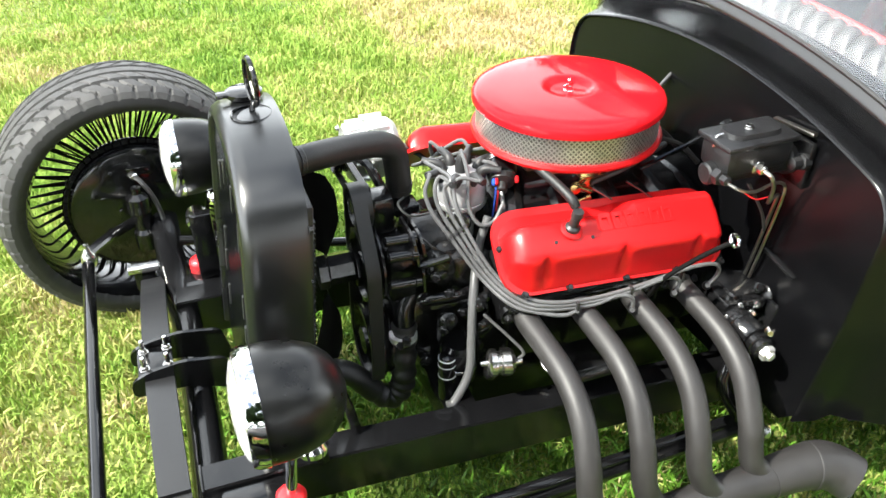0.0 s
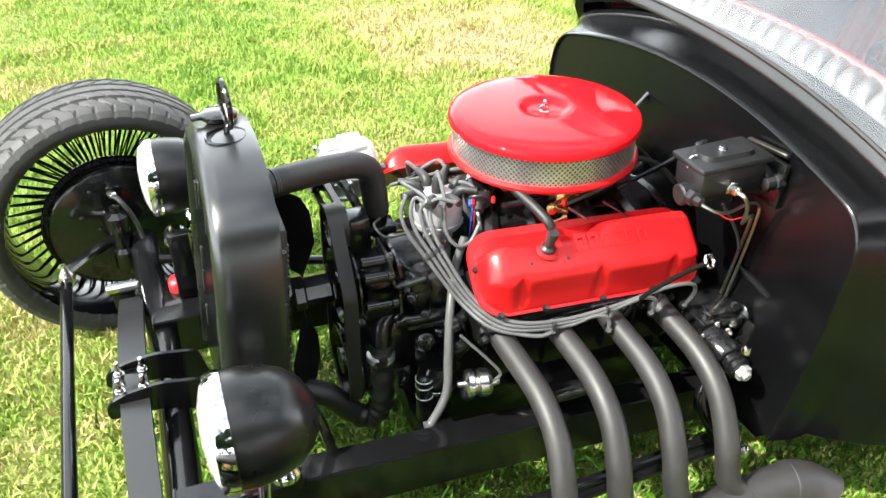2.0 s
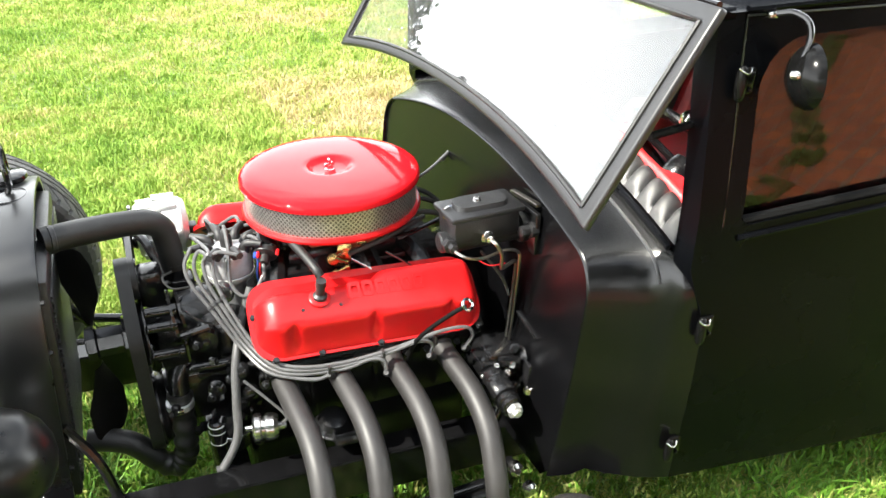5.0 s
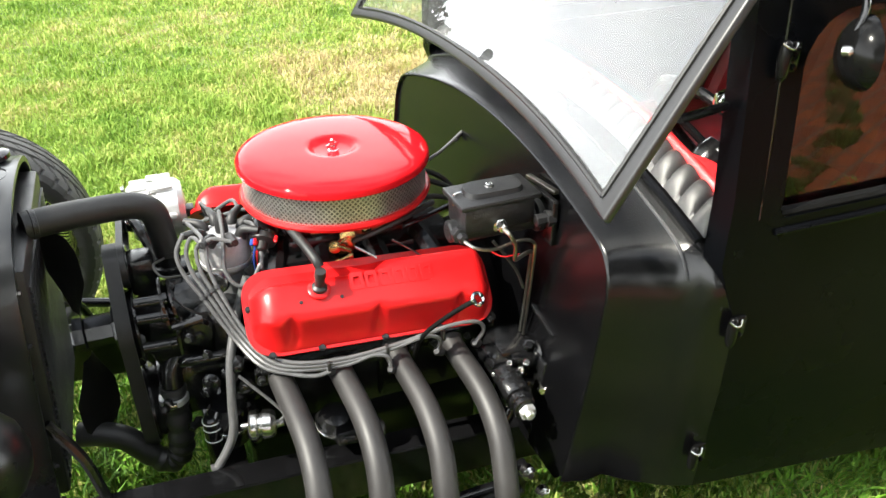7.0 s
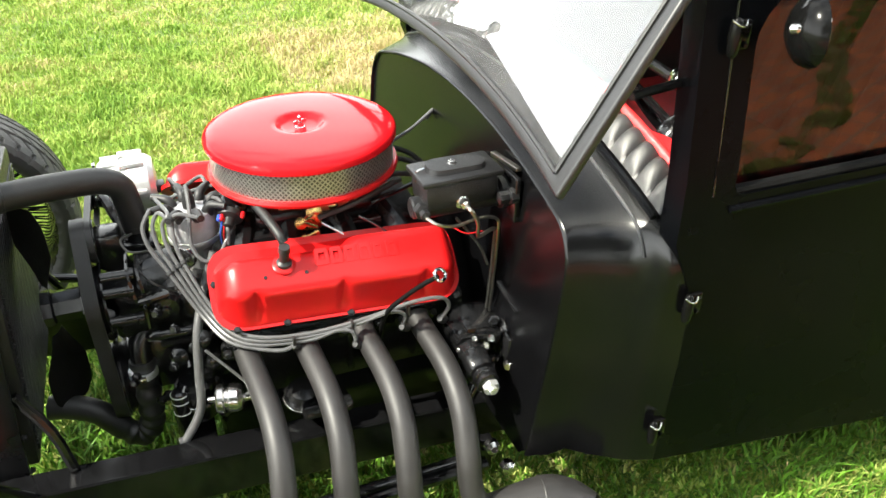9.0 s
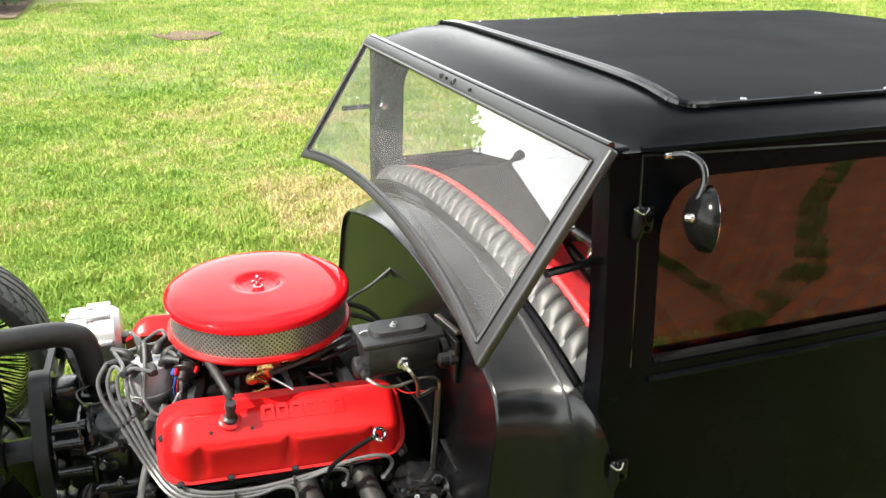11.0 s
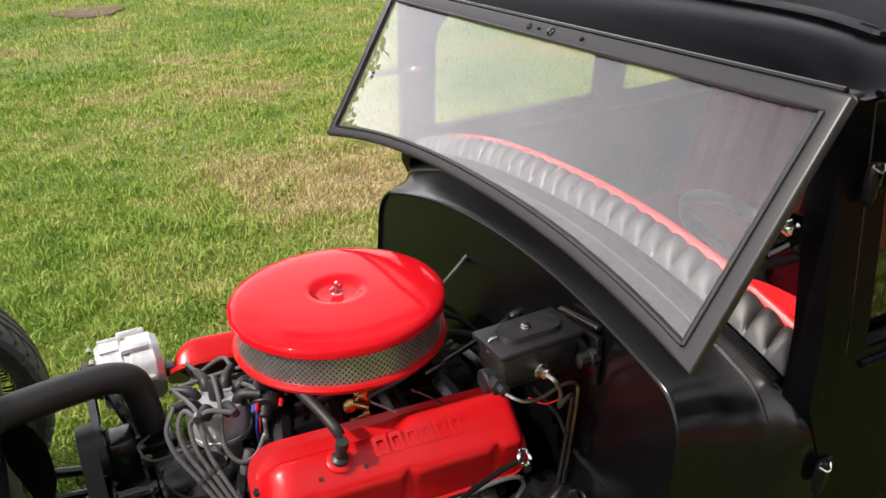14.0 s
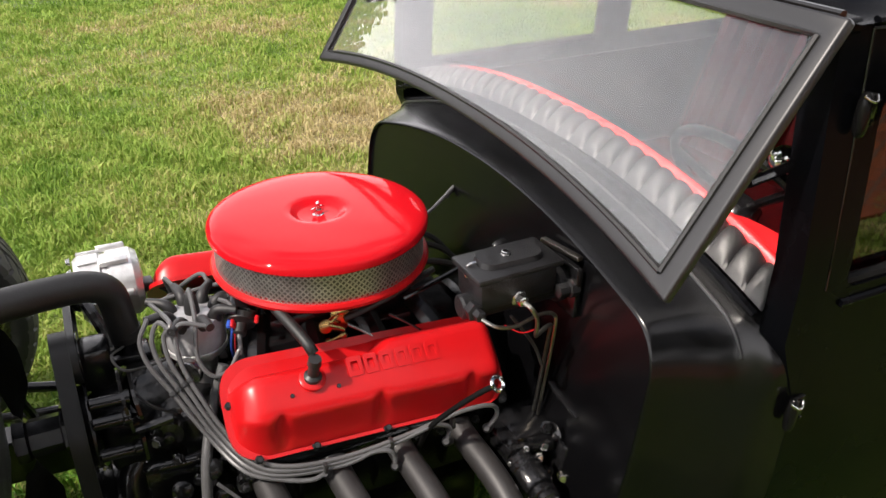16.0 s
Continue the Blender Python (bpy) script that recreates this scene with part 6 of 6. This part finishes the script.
    n1 = nt.nodes.new("ShaderNodeTexNoise")
    n1.inputs["Scale"].default_value = 0.9
    n1.inputs["Detail"].default_value = 4
    n2 = nt.nodes.new("ShaderNodeTexNoise")
    n2.inputs["Scale"].default_value = 5.5
    n2.inputs["Detail"].default_value = 5
    for n in (n1, n2):
        L(tc.outputs["Object"], n.inputs["Vector"])
    g = nt.nodes.new("ShaderNodeNewGeometry")
    s1 = nt.nodes.new("ShaderNodeMath")
    s1.operation = "MULTIPLY_ADD"
    s1.inputs[1].default_value, s1.inputs[2].default_value = 0.65, -0.245
    L(n2.outputs["Fac"], s1.inputs[0])
    s2 = nt.nodes.new("ShaderNodeMath")
    s2.operation = "MULTIPLY_ADD"
    s2.inputs[1].default_value = 1.0
    L(n1.outputs["Fac"], s2.inputs[0])
    L(s1.outputs[0], s2.inputs[2])
    s3 = nt.nodes.new("ShaderNodeMath")
    s3.operation = "MULTIPLY_ADD"
    s3.inputs[1].default_value = 0.30
    L(g.outputs["Random Per Island"], s3.inputs[0])
    L(s2.outputs[0], s3.inputs[2])
    # dry, worn patches in the lawn
    last = s3.outputs[0]
    for centre, size, amount in (((0.85, 2.65, 0), (1.3, 0.85, 0), 0.34), ((0.75, 5.0, 0), (0.9, 0.7, 0), 0.16), ((-3.2, 2.0, 0), (0.8, 1.0, 0), 0.14)):
        mpn = nt.nodes.new("ShaderNodeMapping")
        mpn.inputs["Location"].default_value = (-centre[0] * size[0], -centre[1] * size[1], 0)
        mpn.inputs["Scale"].default_value = size
        L(tc.outputs["Object"], mpn.inputs["Vector"])
        ln = nt.nodes.new("ShaderNodeVectorMath")
        ln.operation = "LENGTH"
        L(mpn.outputs["Vector"], ln.inputs[0])
        mrn = nt.nodes.new("ShaderNodeMapRange")
        mrn.interpolation_type = "SMOOTHSTEP"
        mrn.inputs["From Min"].default_value, mrn.inputs["From Max"].default_value = 1.15, 0.15
        mrn.inputs["To Max"].default_value = amount
        L(ln.outputs["Value"], mrn.inputs["Value"])
        ad = nt.nodes.new("ShaderNodeMath")
        L(last, ad.inputs[0])
        L(mrn.outputs[0], ad.inputs[1])
        last = ad.outputs[0]
    ramp = nt.nodes.new("ShaderNodeValToRGB")
    cr = ramp.color_ramp
    cr.elements[0].position, cr.elements[0].color = 0.50, (0.142, 0.252, 0.038, 1)
    cr.elements[1].position, cr.elements[1].color = 1.10, (0.51, 0.42, 0.22, 1)
    e2 = cr.elements.new(0.72)
    e2.color = (0.266, 0.380, 0.070, 1)
    e3 = cr.elements.new(0.90)
    e3.color = (0.39, 0.41, 0.126, 1)
    L(last, ramp.inputs["Fac"])
    # k scales every tone; below 1 gives a darker copy
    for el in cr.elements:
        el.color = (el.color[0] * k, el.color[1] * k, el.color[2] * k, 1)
    L(ramp.outputs["Color"], b.inputs["Base Color"])
    b.inputs["Roughness"].default_value = 0.6
    b.inputs["Specular IOR Level"].default_value = 0.15
    # light that comes through the thin blades
    tl = nt.nodes.new("ShaderNodeBsdfTranslucent")
    L(ramp.outputs["Color"], tl.inputs["Color"])
    mixs = nt.nodes.new("ShaderNodeMixShader")
    mixs.inputs[0].default_value = 0.18
    L(b.outputs[0], mixs.inputs[1])
    L(tl.outputs[0], mixs.inputs[2])
    L(mixs.outputs[0], nt.nodes["Material Output"].inputs["Surface"])
    return m


GRASS = grass_material("lawn_grass")
# darker copy of the lawn colour, standing for the shade between blades
GROUND = grass_material("lawn_shaded_ground", 0.37)
JOINT = grass_material("joint_grass_blade", 0.38)
LUSH = material("lush_grass_blade", (0.085, 0.185, 0.018), 0.5, vary=0.5, scale=26, island=0.35, spec=0.2)


def lift(x, y):
    return 0.012 * noise.noise((x * 0.7, y * 0.7, 0.3)) + 0.004 * noise.noise((x * 4, y * 4, 1.3))


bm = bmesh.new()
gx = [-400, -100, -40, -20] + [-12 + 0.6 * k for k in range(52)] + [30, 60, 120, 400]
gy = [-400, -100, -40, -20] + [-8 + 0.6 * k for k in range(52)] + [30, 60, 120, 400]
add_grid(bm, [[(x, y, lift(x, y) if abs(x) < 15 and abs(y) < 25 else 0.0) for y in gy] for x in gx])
tagged(part("ground", bm, GROUND), "sunlit lawn ground, green with straw-coloured patches, blade shade in its colour", "lawn", kind="structure")


def blades(name, x0, x1, y0, y1, count, height, width, seed, keep=None, mat=None, label="mown lawn grass with straw-coloured blades"):
    rng = np.random.default_rng(seed)
    px_, py_ = rng.uniform(x0, x1, count), rng.uniform(y0, y1, count)
    if keep is not None:
        k = keep(px_, py_)
        px_, py_ = px_[k], py_[k]
    n = len(px_)
    pz = np.array([lift(a0, b0) for a0, b0 in zip(px_[:n], py_[:n])]) - 0.002
    clump = 0.75 + 0.5 * np.sin(px_ * 9.1 + 2 * np.sin(py_ * 5.3)) * np.sin(py_ * 8.3 + 1.7 * np.sin(px_ * 6.1))
    h = height * rng.uniform(0.45, 1.15, n) * np.clip(clump, 0.5, 1.3)
    w = width * rng.uniform(0.7, 1.3, n)
    ang, lean, la = rng.uniform(0, 2 * np.pi, n), rng.uniform(0.15, 1.0, n), rng.uniform(0, 2 * np.pi, n)
    dx, dy = np.cos(ang) * w / 2, np.sin(ang) * w / 2
    lx, ly = np.cos(la) * lean, np.sin(la) * lean
    co = np.zeros((n, 5, 3))
    co[:, 0] = np.stack([px_ - dx, py_ - dy, pz], 1)
    co[:, 1] = np.stack([px_ + dx, py_ + dy, pz], 1)
    mx, my, mz = px_ + lx * h * 0.35, py_ + ly * h * 0.35, pz + h * 0.6
    co[:, 2] = np.stack([mx + dx * 0.8, my + dy * 0.8, mz], 1)
    co[:, 3] = np.stack([mx - dx * 0.8, my - dy * 0.8, mz], 1)
    co[:, 4] = np.stack([px_ + lx * h, py_ + ly * h, pz + h * (1.05 - 0.35 * lean)], 1)
    me = bpy.data.meshes.new(name)
    me.vertices.add(n * 5)
    me.vertices.foreach_set("co", co.ravel())
    base = np.arange(n)[:, None] * 5
    loops = np.concatenate([base + np.array([[0, 1, 2, 3]]), base + np.array([[3, 2, 4]])], 1).ravel()
    me.loops.add(n * 7)
    me.loops.foreach_set("vertex_index", loops.astype(np.int32))
    me.polygons.add(n * 2)
    starts = (np.arange(n)[:, None] * 7 + np.array([[0, 4]])).ravel()
    me.polygons.foreach_set("loop_start", starts.astype(np.int32))
    me.update()
    me.validate()
    me.materials.append(mat or GRASS)
    return tagged(new(name, me), label, "grass", kind="stuff")


DRIVE = [(-1.75, 15.85), (1.5, 14.75), (1.0, 19.0), (0.55, 24.0), (0.4, 34.0), (-1.75, 34.0)]
blades("grass", -2.0, 2.2, -1.1, 1.6, 190000, 0.058, 0.0065, 1)
def under_car(x, y):
    """Thins the longer grass out towards an uneven edge round the car."""
    far = np.maximum(np.abs(x - 0.75) / 1.75, np.abs(y + 0.15) / 1.05) + 0.10 * np.sin(x * 5.1 + 2 * np.sin(y * 4.3))
    return np.random.default_rng(77).uniform(0, 1, len(x)) > (far - 0.62) / 0.38


blades("grass", -1.1, 2.6, -1.25, 0.95, 92000, 0.085, 0.0075, 21, keep=under_car, mat=LUSH, label="longer lush green grass under the car")
blades("grass", -4.5, 5.5, -2.35, 1.7, 150000, 0.052, 0.010, 11, keep=lambda x, y: ~((x > -2.0) & (x < 2.2) & (y > -1.1) & (y < 1.6)))
blades("grass", -2.6, 3.2, 1.5, 3.2, 90000, 0.055, 0.007, 5)
blades("grass", -4.5, 5.0, 3.1, 6.2, 110000, 0.05, 0.009, 2)
blades("grass", -6.0, 14.0, 5.8, 14.6, 170000, 0.06, 0.012, 3, keep=lambda x, y: (x > -1.9) | (y < 12))
blades("grass", 1.4, 14.0, 14.6, 24.0, 90000, 0.07, 0.02, 6)

# driveway, garden bed with its timber edge
bm = bmesh.new()
add_plate(bm, [Vector(p) for p in DRIVE], lambda u, v, w: (u, v, 0.0 + w), 0.035)
tagged(part("driveway", bm, CONCRETE, smooth=False), "pale concrete driveway with stained patches", "driveway", kind="structure")
bm = bmesh.new()
rows = [[(-16 + 0.35 * i, 12.3 + 0.35 * j - 0.2 * math.sin(i * 0.4), 0.03 + 0.05 * noise.noise((i * 0.5, j * 0.5, 0))) for j in range(16)] for i in range(41)]
tagged(part("garden_bed", grid(rows), DIRT), "dark garden bed of soil and leaf litter", "garden bed", kind="structure")
for k, (p, q) in enumerate((((-1.9, 15.9), (-1.75, 18.6)), ((-1.72, 18.7), (-1.55, 22.0)))):
    a0 = math.atan2(q[1] - p[1], q[0] - p[0])
    ln = math.hypot(q[0] - p[0], q[1] - p[1])
    bm = box(((p[0] + q[0]) / 2, (p[1] + q[1]) / 2, 0.10), (ln, 0.2, 0.2), 0.02, rot=(0, 0, math.degrees(a0)))
    tagged(part("timber_sleeper", bm, TIMBER), "weathered grey timber sleeper edging the garden bed", "sleeper", group="garden edging")
bm = bmesh.new()
rows = [[(9.0 + 0.6 * i, 14.9 - 0.45 * max(0, i - 5) * 0.5 + 0.45 * j, 0.03 + 0.05 * noise.noise((i * 0.5, j * 0.5, 4))) for j in range(14)] for i in range(22)]
tagged(part("garden_bed", grid(rows), DIRT), "mulched garden bed under the trees", "garden bed", kind="structure")
bm = bmesh.new()
add_plate(bm, [Vector((0.33 + 0.40 * math.cos(t) * (1 + 0.2 * math.sin(3 * t)), 9.8 + 0.42 * math.sin(t))) for t in [2 * math.pi * k / 24 for k in range(24)]], lambda u, v, w: (u, v, 0.012 + w), 0.012)
tagged(part("bare_patch", bm, DIRT), "bare sandy patch in the lawn", "bare patch", kind="structure")


def leaves(name, centres, count, size, mat, seed, parent, squash=1.0):
    """Leaves as bent little blades in clumps round the centres (x, y, z, radius)."""
    rng = random.Random(seed)
    verts, faces = [], []
    for _ in range(count):
        cx, cy, cz, r = centres[rng.randrange(len(centres))]
        d = Vector((rng.gauss(0, 1), rng.gauss(0, 1), rng.gauss(0, 1))).normalized() * r * (0.55 + 0.5 * rng.random())
        c = Vector((cx, cy, cz)) + Vector((d.x, d.y, d.z * squash))
        u = Vector((rng.gauss(0, 1), rng.gauss(0, 1), rng.gauss(0, 0.6))).normalized()
        v = u.orthogonal().normalized()
        s0 = size * rng.uniform(0.6, 1.3)
        k = len(verts)
        verts += [tuple(c), tuple(c + u * s0 * 0.5 + v * s0 * 0.28), tuple(c + u * s0 - Vector((0, 0, s0 * 0.2))), tuple(c + u * s0 * 0.5 - v * s0 * 0.28)]
        faces += [(k, k + 1, k + 2), (k, k + 2, k + 3)]
    me = bpy.data.meshes.new(name)
    me.from_pydata(verts, [], faces)
    me.materials.append(mat)
    ob = new(name, me)
    ob.parent = parent
    return ob


def tree(x, y, h, crown, seed, mat=LEAF, label="tall leafy tree with a slender trunk", count=3500, leaf=0.28, kind_="tree"):
    rng = random.Random(seed)
    ob = tagged(new(kind_), label, kind_)
    bm = bmesh.new()
    base = Vector((x, y, -0.05))
    top = Vector((x + rng.uniform(-0.3, 0.3), y + rng.uniform(-0.3, 0.3), h * 0.72))
    add_tube(bm, [base, base.lerp(top, 0.35) + Vector((rng.uniform(-0.1, 0.1), 0, 0)), base.lerp(top, 0.7), top], lambda t: (0.045 * h ** 0.6) * (1.1 - 0.75 * t), 9, 4)
    cs = []
    for k in range(7):
        a0 = rng.uniform(0, 6.28)
        s0 = base.lerp(top, rng.uniform(0.35, 0.95))
        e = s0 + Vector((math.cos(a0) * crown * rng.uniform(0.5, 1), math.sin(a0) * crown * rng.uniform(0.5, 1), h * rng.uniform(0.08, 0.25)))
        add_tube(bm, [s0, s0.lerp(e, 0.5) + Vector((0, 0, 0.1)), e], lambda t: (0.016 * h ** 0.6) * (1.1 - 0.9 * t), 6, 3)
        cs.append((e.x, e.y, e.z, crown * rng.uniform(0.4, 0.7)))
        m_ = s0.lerp(e, 0.6)
        cs.append((m_.x, m_.y, m_.z, crown * rng.uniform(0.3, 0.5)))
    cs.append((top.x, top.y, top.z + 0.1 * h, crown * 0.6))
    part("trunk", bm, BARK, ob)
    leaves("crown", cs, count, leaf, mat, seed, ob, 0.8)
    return ob


def shrub(x, y, r, h, seed, mat=LEAFD, label="dense dark green shrub", count=1500, leaf=0.12):
    rng = random.Random(seed)
    ob = tagged(new("shrub"), label, "shrub")
    bm = bmesh.new()
    cs = []
    for k in range(6):
        a0 = rng.uniform(0, 6.28)
        e = Vector((x + math.cos(a0) * r * 0.6, y + math.sin(a0) * r * 0.6, h * rng.uniform(0.4, 0.85)))
        add_tube(bm, [(x + rng.uniform(-.1, .1), y + rng.uniform(-.1, .1), -0.03), ((x + e.x) / 2, (y + e.y) / 2, e.z * 0.6), e], lambda t: 0.03 * (1.1 - 0.8 * t), 6, 3)
        cs.append((e.x, e.y, e.z, r * rng.uniform(0.45, 0.7)))
        cs.append((x + math.cos(a0) * r * 0.4, y + math.sin(a0) * r * 0.4, h * 0.3, r * 0.5))
    part("stem", bm, BARK, ob)
    leaves("foliage", cs, count, leaf, mat, seed, ob, 0.7)
    return ob


# shrubs by the driveway, then the row of trees along the boundary
for k, (x, y, r, h) in enumerate(((-2.6, 13.6, 0.8, 1.3), (-3.6, 13.2, 0.9, 1.5), (-4.8, 13.4, 1.0, 1.7), (-3.0, 15.2, 0.9, 1.5), (-6.2, 13.6, 1.1, 1.9), (-2.7, 17.2, 0.8, 1.3), (-7.8, 13.8, 1.2, 2.0))):
    shrub(x, y, r, h, 100 + k, LEAFD if k % 2 else LEAF, "dense green shrub overhanging the garden bed")
for k, (x, y, r, h) in enumerate(((9.5, 15.2, 0.5, 1.1), (10.4, 15.4, 0.6, 1.4), (11.4, 15.3, 0.7, 1.6), (12.3, 14.7, 0.6, 1.3), (13.4, 13.6, 0.9, 1.5), (14.3, 12.8, 1.0, 1.7), (15.5, 12.2, 1.0, 1.8))):
    shrub(x, y, r, h, 130 + k, LEAFD, "dark green shrub in the mulched bed")
for k in range(9):
    shrub(11.2 + 1.25 * k, 17.6 - 0.30 * k + 0.4 * math.sin(k * 2.1), 1.25, 2.6 + 0.4 * math.sin(k * 1.3), 150 + k, LEAFD, "tall dark hedge shrub behind the mulched bed", 3200, 0.15)
for k, (x, y, h, c) in enumerate(((9.2, 15.0, 7.5, 1.7), (10.2, 15.1, 8.0, 1.8), (11.7, 15.6, 8.8, 2.1), (12.8, 15.0, 8.2, 2.0), (14.0, 13.9, 8.8, 2.2), (16.0, 13.5, 9.0, 2.5), (18.0, 12.0, 9.0, 2.5))):
    tree(x, y, h, c, 160 + k, count=7000, leaf=0.34)
for k in range(26):
    x = -34 + 2.6 * k
    tree(x, 33 + 3 * math.sin(k * 2.1), 6.0 + 0.5 * math.sin(k * 1.7), 2.2, 200 + k, LEAFD if k % 3 else LEAF, "tall boundary tree beyond the lawn", 9000, 0.50)

tree(-11.6, 31.9, 11.5, 4.3, 190, LEAFD, "tall dark shade tree behind the house", 30000, 0.34)
# house across the lawn, mirrored in the windscreen
house = tagged(new("house"), "dark brick house with a hipped tile roof across the lawn", "house")
hc, hd = Vector((-6.72, 18.22, 0)), Vector((-0.867, -0.498, 0)).normalized()
hn = Vector((-hd.y, hd.x, 0)) * -1


def house3(u, v, z):
    p = hc + hd * u + hn * v
    return (p.x, p.y, z)


bm = bmesh.new()
foot = [(0.5, 0.5), (15.5, 0.5), (15.5, 8.5), (0.5, 8.5)]
add_grid(bm, [[house3(u, v, z) for u, v in foot] for z in (-0.05, 4.0)], closed_v=True)
part("wall", bm, material("dark_brick_wall", (0.11, 0.065, 0.045), 0.85, vary=0.4, scale=8, bump=0.5, bump_scale=40), house, smooth=False)
bm = bmesh.new()
ev = [bm.verts.new(house3(u, v, 3.9)) for u, v in ((0, 0), (16, 0), (16, 9), (0, 9))]
r0, r1 = bm.verts.new(house3(3.2, 4.5, 7.15)), bm.verts.new(house3(12.8, 4.5, 7.15))
for f in ((ev[0], ev[1], r1, r0), (ev[1], ev[2], r1), (ev[2], ev[3], r0, r1), (ev[3], ev[0], r0), (ev[3], ev[2], ev[1], ev[0])):
    bm.faces.new(f)
part("roof", bm, material("dark_roof_tile", (0.045, 0.04, 0.038), 0.8, vary=0.4, scale=5, bump=0.7, bump_scale=25), house, smooth=False)
flue = part("flue", tube([house3(3.3, 4.5, 6.95), house3(3.3, 4.5, 7.37)], 0.09, 12, 1), WIREB, house)
part("cowl_cap", lathe(house3(3.3, 4.5, 7.33), (0, 0, 1), [(0.09, 0.0), (0.17, 0.02), (0.18, 0.16), (0.10, 0.22), (0.02, 0.24)], 14), WIREB, flue)
for k in range(3):
    part("window", box(house3(2.8 + 3.8 * k, 0.46, 2.2), (1.4, 0.08, 1.1), 0.01, rot=(0, 0, math.degrees(math.atan2(hd.y, hd.x)))), TINTED, house)

# white garden swing frame
sw = tagged(new("garden_seat"), "white painted slatted garden seat on a splayed frame", "garden seat")
for p, q in (((7.25, 14.9, 0), (7.65, 14.7, 1.0)), ((7.80, 14.4, 0), (7.95, 14.5, 1.0)), ((8.65, 14.2, 0), (8.35, 14.35, 1.0)), ((8.35, 14.9, 0), (8.25, 14.75, 1.0))):
    part("leg", tube([p, q], 0.03, 8, 1), WHITE, sw)
part("frame_rail", tube([(7.2, 14.8, 0.36), (8.1, 14.45, 0.34)], 0.03, 8, 1), WHITE, sw)
for k in range(7):
    part("slat", box((7.78, 14.35 + 0.085 * k, 0.46), (0.7, 0.06, 0.02), 0.006, rot=(0, 0, -20)), WHITE, sw)
for k in range(6):
    part("slat", box((7.86, 14.95, 0.54 + 0.075 * k), (0.7, 0.02, 0.055), 0.006, rot=(12, 0, -20)), WHITE, sw)

# brick paving beside the lawn, mirrored in the side glass, with grass grown along its joints
def brick_material():
    m = bpy.data.materials.new("brick_paving")
    m.use_nodes = True
    nt = m.node_tree
    b = nt.nodes["Principled BSDF"]
    L = nt.links.new
    tc = nt.nodes.new("ShaderNodeTexCoord")
    mp_ = nt.nodes.new("ShaderNodeMapping")
    mp_.inputs["Rotation"].default_value = (0, 0, radians(28))
    bt = nt.nodes.new("ShaderNodeTexBrick")
    bt.inputs["Scale"].default_value = 1.0
    bt.inputs["Brick Width"].default_value = 0.24
    bt.inputs["Row Height"].default_value = 0.11
    bt.inputs["Mortar Size"].default_value = 0.010
    bt.inputs["Color1"].default_value = (0.36, 0.095, 0.022, 1)
    bt.inputs["Color2"].default_value = (0.20, 0.050, 0.014, 1)
    bt.inputs["Mortar"].default_value = (0.17, 0.10, 0.06, 1)
    n = nt.nodes.new("ShaderNodeTexNoise")
    n.inputs["Scale"].default_value = 30
    hs = nt.nodes.new("ShaderNodeHueSaturation")
    L(tc.outputs["Object"], mp_.inputs["Vector"])
    L(mp_.outputs["Vector"], bt.inputs["Vector"])
    L(tc.outputs["Object"], n.inputs["Vector"])
    L(bt.outputs["Color"], hs.inputs["Color"])
    mr = nt.nodes.new("ShaderNodeMapRange")
    mr.inputs["To Min"].default_value, mr.inputs["To Max"].default_value = 0.45, 1.6
    L(n.outputs["Fac"], mr.inputs["Value"])
    L(mr.outputs[0], hs.inputs["Value"])
    L(hs.outputs["Color"], b.inputs["Base Color"])
    bp = nt.nodes.new("ShaderNodeBump")
    bp.inputs["Strength"].default_value = 0.6
    bp.inputs["Distance"].default_value = 0.006
    bp.invert = True
    L(bt.outputs["Fac"], bp.inputs["Height"])
    L(bp.outputs["Normal"], b.inputs["Normal"])
    b.inputs["Roughness"].default_value = 0.85
    return m


bm = bmesh.new()
add_plate(bm, [Vector(p) for p in ((-3.0, -2.35), (12.0, -1.95), (12.0, -6.6), (-3.0, -6.6))], lambda u, v, w: (u, v, 0.0 + w), 0.015)
tagged(part("pavement", bm, brick_material(), smooth=False), "red brick paving with grass in its joints", "paving", kind="structure")


def near_line(x, y, pts, w):
    keep = np.zeros(len(x), bool)
    for (x0, y0), (x1, y1) in zip(pts, pts[1:]):
        dx, dy = x1 - x0, y1 - y0
        t = np.clip(((x - x0) * dx + (y - y0) * dy) / (dx * dx + dy * dy), 0, 1)
        keep |= np.hypot(x - x0 - t * dx, y - y0 - t * dy) < w
    return keep


blades("joint_grass", 1.5, 7.0, -6.5, -2.3, 330000, 0.06, 0.012, 9,
       keep=lambda x, y: near_line(x, y, [(2.2, -2.35), (3.15, -2.9), (4.3, -4.1), (6.4, -5.8)], 0.085) | near_line(x, y, [(2.35, -2.4), (2.5, -3.3), (2.3, -4.6)], 0.055), mat=JOINT)
for k in range(12):
    shrub(-6.0 + 1.9 * k, -7.4 + 0.3 * math.sin(k * 2.2), 1.1, 2.2 + 0.5 * math.sin(k * 1.3), 330 + k, LEAFD, "tall dark hedge shrub beside the paving", 1500, 0.16)
# out-of-view trees, added to keep low bright sky off the door
for k in range(11):
    tree(-9.0 + 2.3 * k, -9.6 + 0.5 * math.sin(k * 1.9), 8.6 + 0.8 * math.sin(k * 2.3), 2.1, 370 + k, LEAFD, "unseen tall tree added beyond the brick paving to darken reflections", 9000, 0.36)
